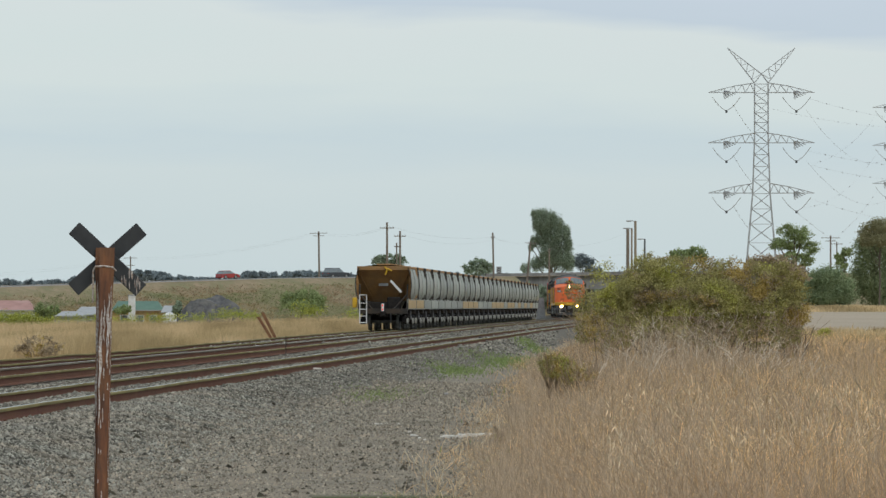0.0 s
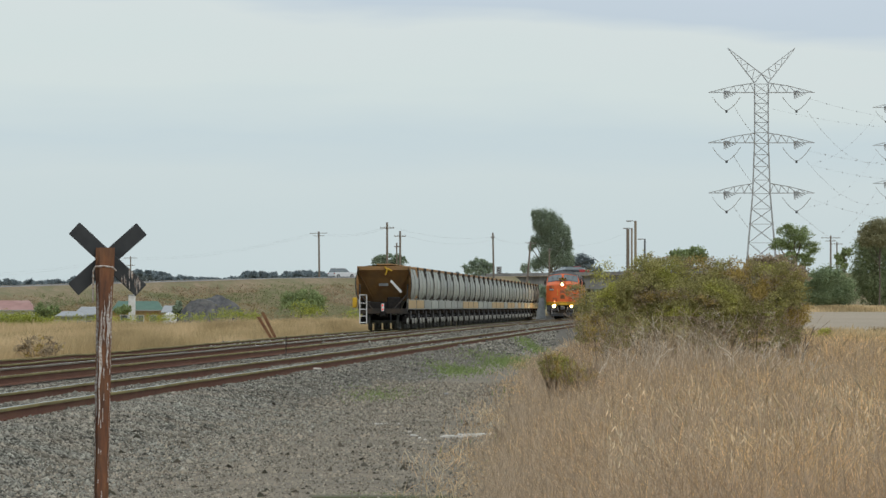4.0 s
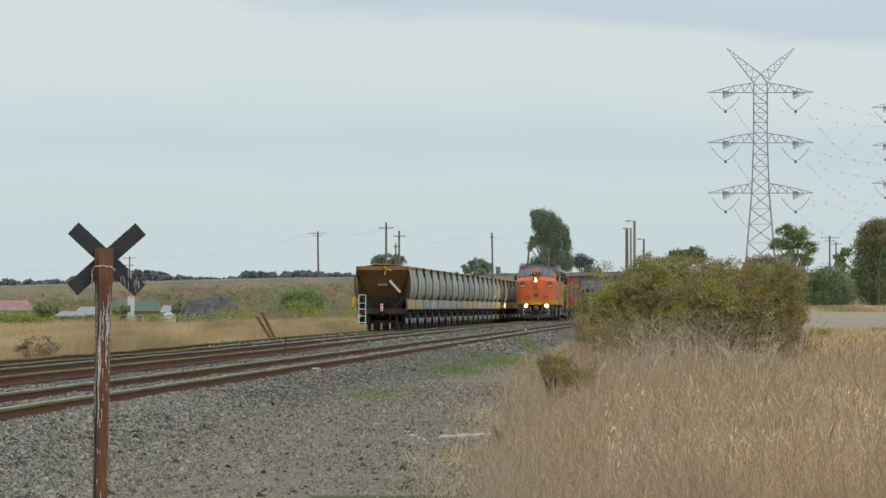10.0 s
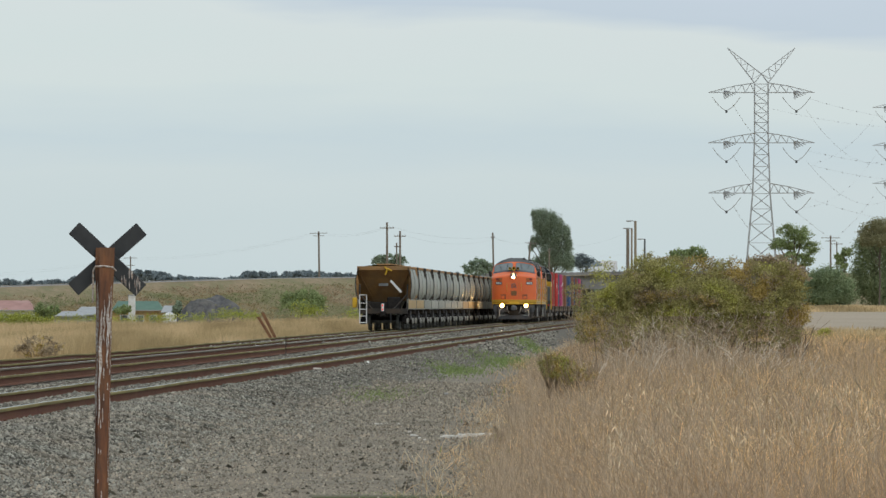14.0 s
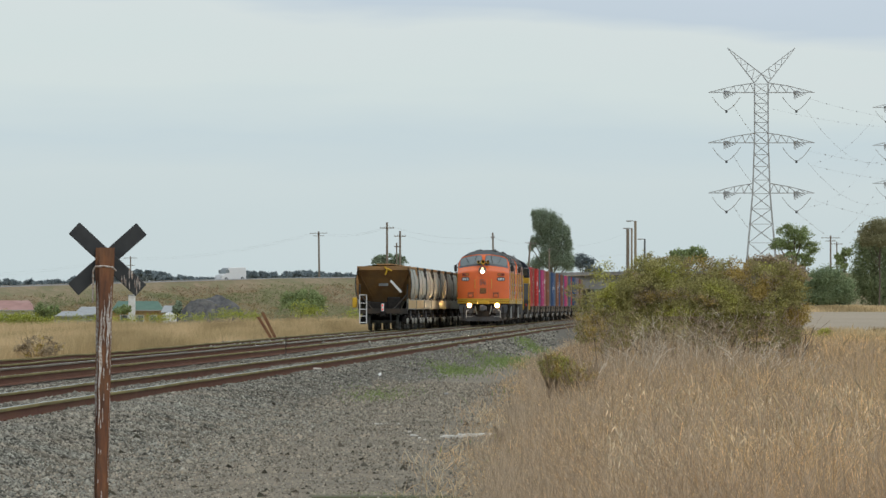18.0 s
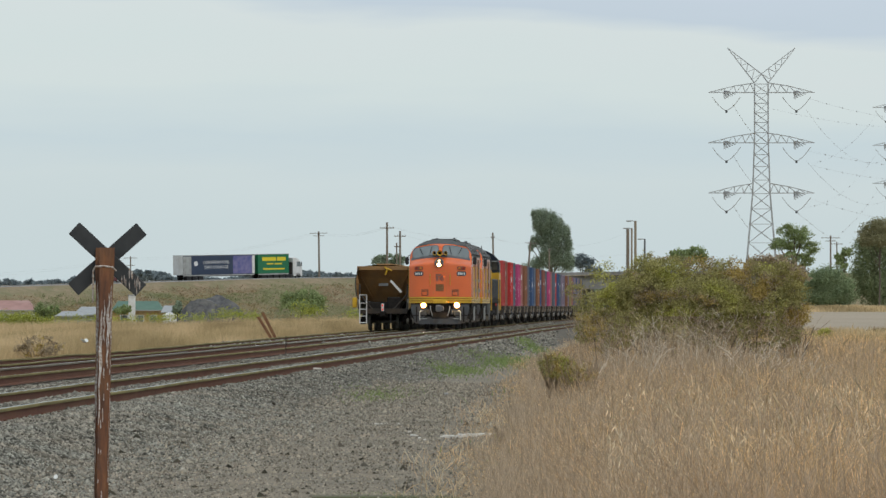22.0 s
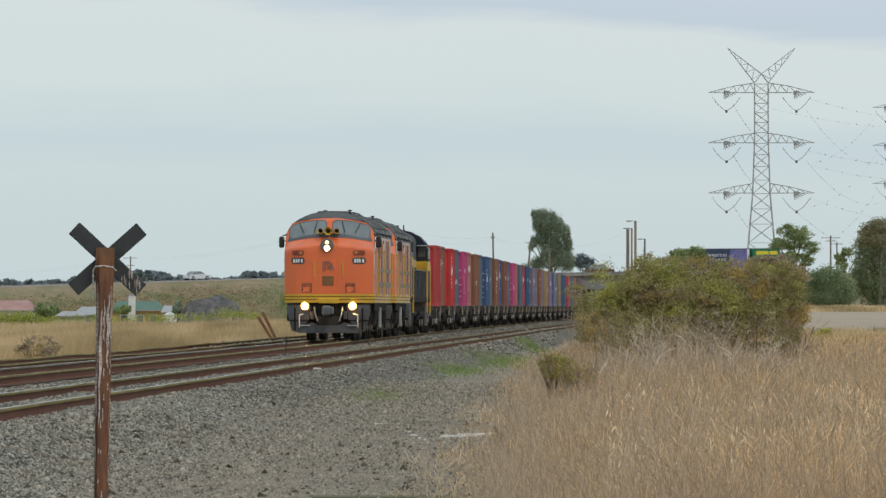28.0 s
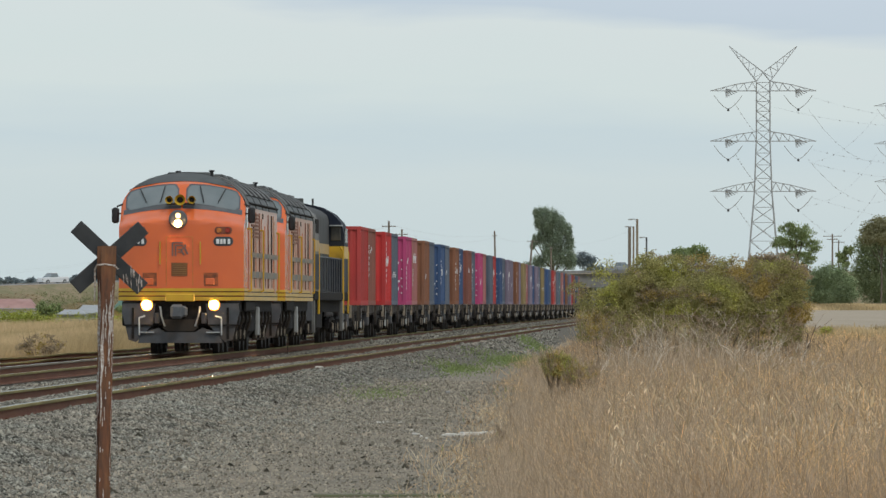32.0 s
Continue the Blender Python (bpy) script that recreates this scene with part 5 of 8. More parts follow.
US = list(range(-420, 561, 20))
tagged(part("road", strip(US, -5.2, 8.2, 0, 0, 0.1), ASPHALT), "asphalt highway along the embankment", "road", kind="structure")
edge = []
for near, far, base in ((-420, 78, 0), (141, 561, 0)):
    rings = []
    us = [u for u in range(near, far + 1, 6)]
    for u in us:
        p = []
        for off, z in ((-27, -2.2), (-24, -1.4), (-16, 2.1), (-9, 5.0), (-6.2, 1.0), (-5.15, 1.0), (8.15, 1.0), (30, -2.2)):
            x, y, top = road_point(u, off)
            w = 0.35 * noise.noise((u * 0.08, off * 0.15, 2.0)) if -25 < off < -6 else 0
            zz = top - 0.04 if z == 1.0 else (z * top / 6.4 + w if z > 0 else z)
            p.append((x, y, zz))
        rings.append(p)
    edge.append(part("embankment", Shape().loft(rings), SCRUB, smooth=True))
    tagged(edge[-1], "tall road embankment covered in dry grass and green scrub", "embankment", kind="structure")
BRIDGE_GREY = surf("weathered_bridge_concrete", (0.25, 0.25, 0.24), (0.19, 0.19, 0.183), 0.5, 0.9, c3=(0.13, 0.128, 0.12), size3=3.0, amount3=0.7, stretch=(1, 1, 0.4))
GUARD_POST = Shape().box(-0.06, 0.06, -0.06, 0.06, -0.1, 0.17).mesh("post")
bridge = thing("road_bridge", "grey concrete road bridge over the railway", "bridge")
part("deck_beam", strip([72, 78, 84, 92, 100, 108, 116, 124, 132, 144], -5.6, -5.2, -0.1, -0.1, 2.3), BRIDGE_GREY, bridge)
part("deck_beam", strip([72, 78, 84, 92, 100, 108, 116, 124, 132, 144], 8.2, 8.6, -0.1, -0.1, 2.3), BRIDGE_GREY, bridge)
part("deck", strip([72, 80, 118, 144], -5.2, 8.2, -0.42, -0.42, 0.6), BRIDGE_GREY, bridge)
for u in (79, 142):
    part("abutment", strip([u - 3, u + 3], -5.4, 8.4, -1.3, -1.3, 9), BRIDGE_GREY, bridge)
for u in (97, 112, 127):
    part("pier", strip([u - 0.5, u + 0.5], -4.6, 7.6, -1.35, -1.35, 10), BRIDGE_GREY, bridge)
part("parapet", strip([72, 84, 100, 116, 132, 144], -5.62, -5.4, 0.5, 0.5, 0.62), BRIDGE_GREY, bridge, "pale concrete parapet")
fence = thing("guard_rail", "galvanised steel guard rail along the highway", "guard rail")
part("beam", strip(list(range(-300, 73, 12)), -5.55, -5.47, 0.16, 0.16, 0.12), GALV, fence)
for u in range(-300, 73, 8):
    part("post", GUARD_POST, GALV, fence, at=pose(*road_point(u, -5.4)))
sign = thing("chevron_sign", "black and white striped road marker board on a post", "road sign", at=pose((883 - 784) / 14350 * 1398, 1398, 6.4))
part("post", Shape().tube((0, 0, 0), (0, 0, 2.4), 0.05, n=6), GALV, sign)
board = part("board", Shape().soft(-0.42, 0.42, -0.10, -0.06, 1.0, 2.5, 0.02), BLACK, sign)
for k in range(4):
    for tilt in (-1, 1):
        part("stripe", Shape().box(-0.19, 0.19, -0.115, -0.102, -0.06, 0.06, Matrix.Translation((tilt * 0.19, 0, 1.2 + 0.36 * k)) @ Matrix.Rotation(radians(35 * tilt), 4, "Y")), WHITE, board)
for off in (-6.3, 8.2):
    tagged(part("road_shoulder", strip(US, off, off + 1.1, -0.02, 0.01, 0.05), DIRT), "pale gravel shoulder along the highway", "road shoulder", kind="structure")

# ---- road users ----
road_users = []
HEAD = math.degrees(math.atan2(0.661, 0.75))


def along(across, off):
    """Metres along the highway, in the lane off metres from its middle, at which a vehicle stands in that direction of the view."""
    k = (across - 784) / 14350
    return (k * (1316 + 0.75 * off) + 50.5 + 0.661 * off) / (0.75 - 0.661 * k)


def road_pose(u, off, flip):
    x, y, z = road_point(u, off)
    rise = math.degrees(math.atan2(road_point(u + 3, off)[2] - road_point(u - 3, off)[2], 6))
    return pose(x, y, z, 0, 0, HEAD + (180 if flip else 0)) @ pose(0, 0, 0, 0, rise if flip else -rise, 0)


def drive(ob, t0, x0, t1, x1):
    """Rightbound traffic keeps to the far lane, leftbound to the near one."""
    off = 5.0 if x1 > x0 else -1.8
    u0, u1 = along(x0, off), along(x1, off)
    speed = (u1 - u0) / (t1 - t0)
    rows = []
    for k in range(9):
        t = 4.0 * k
        u = min(540, max(-400, u0 + speed * (t - t0)))
        rows.append((t, road_pose(u, off, speed < 0)))
    road_users.append((ob, rows))


def wheel_mesh(r, w):
    return Shape().tube((0, -w / 2, 0), (0, w / 2, 0), r, n=18).mesh("wheel", True)


CAR_WHEEL = wheel_mesh(0.34, 0.22)
CAR_RIM = Shape().tube((0, -0.115, 0), (0, 0.115, 0), 0.20, n=12).mesh("rim")


def car(kind, material, label):
    """A car that points along +x: kind is sedan, wagon, ute or van."""
    t = thing("ute" if kind == "ute" else ("van" if kind == "van" else "car"), label, "ute" if kind == "ute" else ("van" if kind == "van" else "car"), "road traffic")
    L, W = (5.2, 0.92) if kind in ("ute", "van") else (3.9, 0.82) if kind == "hatch" else (4.7, 0.89)
    lows = {"sedan": [(0, .55), (.1, .85), (1.0, .95), (3.4, .95), (4.5, .82), (4.7, .6)],
            "wagon": [(0, .55), (.08, .98), (1.0, 1.0), (3.4, 1.0), (4.5, .88), (4.7, .6)],
            "hatch": [(0, .5), (.06, .86), (0.8, .92), (2.7, .92), (3.7, .78), (3.9, .55)],
            "ute": [(0, .6), (.05, 1.08), (2.2, 1.08), (3.7, 1.06), (5.0, .98), (5.2, .65)],
            "van": [(0, .5), (.03, 2.1), (.15, 2.25), (3.6, 2.25), (4.3, 1.25), (5.05, 1.05), (5.2, .6)]}[kind]
    outline = lows + [(L, 0.30), (L - 0.1, 0.24), (0.1, 0.24), (0, 0.32)]
    body = Shape()
    body.loft([[(x - L / 2, y, z if z < 0.5 else z - d) for x, z in outline] for y, d in ((-W, 0.08), (-W + 0.1, 0.0), (W - 0.1, 0.0), (W, 0.08))])
    part("body", body, material, t, smooth=True)
    if kind != "van":
        cab = {"hatch": [(0.12, .88), (0.55, 1.34), (2.0, 1.38), (2.85, .9)], "sedan": [(0.7, .93), (1.35, 1.40), (2.6, 1.44), (3.5, .93)], "wagon": [(0.15, .97), (0.5, 1.6), (2.5, 1.65), (3.4, .97)], "ute": [(2.05, 1.05), (2.2, 1.66), (3.1, 1.70), (3.95, 1.04)]}[kind]
        gl = Shape().loft([[(x - L / 2, s * (W - 0.05 - 0.16 * (z > 1.2)), z) for x, z in cab] for s in (-1, 1)])
        part("glasshouse", gl, GLASS, t, "dark glass")
        (x1, z1), (x2, z2) = cab[1], cab[2]
        part("roof", Shape().soft(x1 - L / 2 - 0.05, x2 - L / 2 + 0.1, -W + 0.2, W - 0.2, z1 - 0.02, z2 + 0.04, 0.03), material, t)
    else:
        for s in (-1, 1):
            part("cab_window", Shape().box(1.0, 1.75, s * (W - 0.0), s * (W + 0.012), 1.35, 1.9), GLASS, t)
        part("windscreen", Shape().add([(1.08, -0.8, 2.15), (1.08, 0.8, 2.15), (1.72, 0.8, 1.32), (1.72, -0.8, 1.32)], [(0, 1, 2, 3)]), GLASS, t)
    for x in (0.85 - L / 2, L / 2 - 0.9):
        for s in (-1, 1):
            w = part("wheel", CAR_WHEEL, BLACK, t, at=pose(x, s * (W - 0.08), 0.34))
            part("rim", CAR_RIM, PALE_GREY, w)
    for s in (-1, 1):
        part("headlamp", Shape().soft(L / 2 - 0.12, L / 2 + 0.01, s * (W - 0.35), s * (W - 0.05), 0.62, 0.78, 0.02), CHROME, t)
        part("tail_lamp", Shape().soft(-L / 2 - 0.01, -L / 2 + 0.06, s * (W - 0.25), s * (W - 0.03), 0.7, 0.88, 0.02), TAIL_RED, t)
    return t


CAR_RED = surf("red_car_paint", (0.40, 0.03, 0.025), (0.36, 0.028, 0.022), 0.5, 0.25, coat=0.5)
CAR_DARK = surf("charcoal_car_paint", (0.035, 0.038, 0.042), (0.03, 0.033, 0.036), 0.5, 0.25, coat=0.5)
CAR_WHITE = surf("white_car_paint", (0.76, 0.76, 0.75), (0.72, 0.72, 0.71), 0.5, 0.25, coat=0.5)
CAR_BROWN = surf("maroon_car_paint", (0.13, 0.03, 0.03), (0.11, 0.026, 0.026), 0.5, 0.25, coat=0.5)
CAR_SILVER = surf("silver_car_paint", (0.38, 0.39, 0.40), (0.34, 0.35, 0.36), 0.5, 0.25, metal=0.4, coat=0.5)
TAIL_RED = surf("tail_lamp_red", (0.35, 0.02, 0.015), (0.3, 0.02, 0.015), 0.1, 0.2)
for kind, m, label, row in (
        ("hatch", CAR_RED, "small bright red car on the highway", (0, 403, 1.2, 594)),
        ("wagon", CAR_DARK, "charcoal estate car on the highway", (0, 595, 1, 755)),
        ("wagon", CAR_WHITE, "white four-wheel-drive car on the highway", (0.4, 20, 3.5, 526)),
        ("sedan", CAR_DARK, "charcoal sedan car on the highway", (6.3, 562, 8.8, 56)),
        ("van", CAR_WHITE, "white delivery van on the highway", (14.5, 987, 20, 58)),
        ("wagon", CAR_BROWN, "dark maroon car on the highway", (21, 65, 24, 508)),
        ("sedan", CAR_BROWN, "maroon sedan car on the highway", (23.5, 24, 25.5, 324)),
        ("wagon", CAR_WHITE, "white hatchback car on the highway", (22.5, 32, 25.5, 478)),
        ("ute", CAR_SILVER, "silver utility car on the highway", (25, 72, 27.5, 452)),
        ("sedan", CAR_WHITE, "white sedan car on the highway", (27.5, 272, 28.5, 424)),
        ("ute", CAR_WHITE, "white utility car on the highway", (27.5, 1004, 32, 90)),
        ("sedan", CAR_WHITE, "white sedan car on the highway", (30.5, 54, 32, 288))):
    drive(car(kind, m, label), *row)


def lorry():
    t = thing("semi_trailer_truck", "white-cabbed truck pulling green and navy curtain-sided trailers", "truck", "road traffic")
    green = surf("green_curtain", (0.015, 0.17, 0.075), (0.012, 0.15, 0.065), 0.8, 0.5)
    navy = surf("navy_curtain", (0.035, 0.055, 0.10), (0.03, 0.045, 0.085), 0.8, 0.5)
    violet = surf("violet_print", (0.09, 0.10, 0.28), (0.22, 0.20, 0.36), 0.7, 0.5)
    gold = surf("yellow_lettering", (0.75, 0.62, 0.03), (0.7, 0.58, 0.03), 0.5, 0.5)
    # local +x forward; the rear trailer's tail at x = 0
    for x0, x1, m, name in ((-1.8, 13.6, navy, "rear_trailer"), (14.3, 21.0, green, "front_trailer")):
        box = part(name, Shape().soft(x0, x1, -1.24, 1.24, 1.05, 4.25, 0.06), m, t, "curtain-sided trailer box")
        part("roof_cap", Shape().soft(x0 - 0.02, x1 + 0.02, -1.26, 1.26, 4.18, 4.30, 0.04), PALE_GREY, box)
        part("chassis_rail", Shape().box(x0 + 0.2, x1 - 0.2, -0.5, 0.5, 0.75, 1.06), SOOT, box)
        part("side_skirt", Shape().box(x0 + 0.1, x1 - 0.1, -1.22, -1.16, 0.86, 1.06), PALE_GREY, box)
        n = 3
        for k in range(n):
            for s in (-1, 1):
                part("wheel", TRUCK_WHEEL, BLACK, box, at=pose(x0 + 1.3 + 1.3 * k, s * 1.05, 0.52))
    for x in (-1.83,):
        part("rear_door", Shape().soft(x - 0.04, -1.8, -1.22, -0.01, 1.05, 4.2, 0.02), WHITE, t)
        part("rear_door", Shape().soft(x - 0.04, -1.8, 0.01, 1.22, 1.05, 4.2, 0.02), WHITE, t)
    part("end_panel", Shape().box(-1.78, 0.0, -1.26, -1.24, 1.1, 4.1), PALE_GREY, t)
    part("printed_panel", Shape().box(8.9, 13.0, -1.256, -1.244, 1.15, 4.1), violet, t, "violet and white printed curtain panel")
    part("gap_panel", Shape().box(13.0, 13.58, -1.256, -1.244, 1.15, 4.1), WHITE, t)
    for text, z in (("CONVERSATIONS", 3.05), ("TAKE COURAGE", 2.25)):
        words("lettering", text, 0.70, LETTER, t, pose(5.3, -1.262, z, 90, 0, 0))
    part("print_emblem", Shape().tube((1.0, -1.262, 2.9), (1.0, -1.246, 2.9), 0.42, n=20), LETTER, t)
    for x, w, z, h in ((15.2, 3.1, 3.15, 0.62), (18.4, 2.0, 3.15, 0.62), (16.2, 1.4, 2.55, 0.22), (17.9, 1.6, 2.55, 0.22), (15.4, 4.8, 1.7, 0.25)):
        part("sign_bar", Shape().box(x, x + w * 0.96, -1.256, -1.244, z, z + h), gold, t, "yellow lettering bar")
    cab = Shape()
    cab.loft([[(21.9, y, 1.0), (21.9, y, 3.55 - d), (22.4, y, 3.7 - d), (23.3, y, 3.3 - d), (23.75, y, 2.3), (23.9, y, 1.5), (23.9, y, 0.55), (22.0, y, 0.55)] for y, d in ((-1.2, 0.12), (-1.0, 0), (1.0, 0), (1.2, 0.12))])
    c = part("cab", cab, WHITE, t, "white truck cab", smooth=True)
    for s in (-1, 1):
        part("cab_window", Shape().box(22.7, 23.45, s * 1.2, s * 1.215, 2.15, 2.95), GLASS, c)
        part("wheel", TRUCK_WHEEL, BLACK, c, at=pose(23.0, s * 1.05, 0.52))
        for x in (19.6, 20.9):
            part("wheel", TRUCK_WHEEL, BLACK, c, at=pose(x, s * 1.05, 0.52))
        part("mirror", Shape().soft(23.5, 23.6, s * 1.3, s * 1.5, 2.2, 2.9, 0.03), BLACK, c)
    part("windscreen", Shape().add([(23.34, -1.05, 3.2), (23.34, 1.05, 3.2), (23.79, 1.05, 2.3), (23.79, -1.05, 2.3)], [(0, 1, 2, 3)]), GLASS, c)
    part("engine_gap", Shape().box(21.2, 21.9, -1.0, 1.0, 0.8, 2.9), SOOT, c)
    return t


TRUCK_WHEEL = wheel_mesh(0.52, 0.3)
drive(lorry(), 21.5, 252, 23, 485)

# ---- poles, street lamps and wires ----
def at_view(px, py, y):
    """The place that lies in the direction (px, py) of the resting view, y metres away."""
    return ((px - 784) / 14350 * y, y, EYE - (py - 544) / 14350 * y)


def power_pole(px, top_py, y, lean=0.0, arms=((0.35, 2.2),), r=0.15, low=None, label="weathered timber power pole with crossarm and insulators"):
    x, _, z = at_view(px, top_py, y)
    low = ground_z(x, y) - 0.3 if low is None else low
    h = z - low
    t = thing("power_pole", label, "power pole", "power poles", at=pose(x - lean * h, y, low, 0, math.degrees(math.atan(lean)), 0))
    part("pole", Shape().tube((0, 0, 0), (0, 0, h), r * 1.25, r * 0.85, n=10), POLE_WOOD, t, smooth=True)
    for drop, w in arms:
        arm = part("crossarm", Shape().box(-w / 2, w / 2, -0.22, -0.1, h - drop - 0.045, h - drop + 0.045), POLE_WOOD, t)
        for k in (-0.47, -0.2, 0.2, 0.47):
            part("insulator", Shape().tube((k * w, -0.16, h - drop + 0.03), (k * w, -0.16, h - drop + 0.15), 0.04, 0.03, n=8), PALE_GREY, arm)
    return t


power_pole(231, 454, 1450, 0, ((0.3, 2.4), (1.6, 1.6)), 0.13)
power_pole(564, 410, 1400, -0.012, ((0.3, 3.0), (0.75, 1.8)), 0.17)
power_pole(685, 394, 900, 0.0, ((0.62, 1.55),), 0.13)
power_pole(708, 409, 960, 0.0, ((0.62, 1.4),), 0.13)
power_pole(702, 430, 1000, 0.0, ((0.5, 0.6),), 0.10)
power_pole(872, 412, 1000, -0.022, ((0.6, 0.5),), 0.12, label="slightly leaning timber pole")
power_pole(939, 427, 1050, 0.085, ((0.25, 1.3),), 0.13, label="leaning timber pole with short crossarm")
power_pole(972, 440, 1250, 0.0, ((0.3, 0.6),), 0.14, label="dark timber pole by the tree")
power_pole(1470, 417, 1300, 0.0, ((0.4, 3.0), (0.9, 1.6)), 0.15)
power_pole(1481, 428, 1400, 0.0, ((0.4, 2.0),), 0.13)


def street_lamp(px, top_py, y, thick, arm, tall_label):
    x, _, z = at_view(px, top_py, y)
    low = ground_z(x, y) - 0.2
    h = z - low
    t = thing("street_lamp", tall_label, "street lamp", "street lamps", at=pose(x, y, low))
    part("pole", Shape().tube((0, 0, 0), (0, 0, h), thick * 1.2, thick, n=10), POLE_WOOD if thick > 0.2 else GREY_PAINT if arm < 0.7 else PALE_RUST, t, smooth=True)
    if arm:
        part("arm", Shape().rod([(0, 0, h - 0.15), (-arm * 0.6, 0, h + 0.02), (-arm, 0, h)], 0.06), GALV, t)
        part("lantern", Shape().soft(-arm - 0.55, -arm + 0.15, -0.16, 0.16, h - 0.14, h + 0.06, 0.05), PALE_GREY, t)


street_lamp(1111, 405, 1150, 0.22, 0.0, "stout timber lamp pole")
street_lamp(1118, 404, 1250, 0.14, 0.75, "slim galvanised street lamp with side arm")
street_lamp(1124.5, 391, 1150, 0.17, 0.75, "tall galvanised street lamp with side arm")
street_lamp(1141, 423, 1300, 0.14, 0.6, "slim galvanised street lamp with side arm")


def wire(p, q, sag, r=0.011, label="thin overhead power wire between poles", spacers=0):
    p, q = Vector(p), Vector(q)
    pts = [p.lerp(q, k / 14) - Vector((0, 0, sag * 4 * (k / 14) * (1 - k / 14))) for k in range(15)]
    ring = lambda c: [(c.x - r, c.y, c.z), (c.x, c.y - r, c.z), (c.x + r, c.y, c.z), (c.x, c.y, c.z + r)]
    ob = part("overhead_wire", Shape().loft([ring(c) for c in pts]), GALV)
    tagged(ob, label, "wire", "overhead wires")
    for k in range(2, 14, 2) if spacers else ():
        part("spacer", Shape().soft(-0.11, 0.11, -0.08, 0.08, -0.14, 0.14, 0.04), GALV, ob, at=Matrix.Translation(pts[k]))


for dz in (0, 6):
    wire(at_view(-80, 487 + dz, 1460), at_view(231, 456 + dz * 0.3, 1450), 0.6)
    wire(at_view(231, 457 + dz * 0.6, 1450), at_view(556, 412 + dz * 0.5, 1400), 1.1)
    wire(at_view(573, 412 + dz * 0.5, 1400), at_view(684, 402 + dz * 0.4, 900), 0.6)
wire(at_view(693, 402, 900), at_view(872, 420, 1000), 0.6)
wire(at_view(715, 416, 960), at_view(872, 424, 1000), 0.8)
wire(at_view(872, 419, 1000), at_view(936, 430, 1050), 0.4)
wire(at_view(943, 430, 1050), at_view(1110, 412, 1150), 1.1)
wire(at_view(943, 431, 1050), at_view(1110, 450, 1180), 0.8)


# ---- transmission towers ----
def beam(sh, a, b, r):
    sh.tube(a, b, r, r, 4, caps=False)


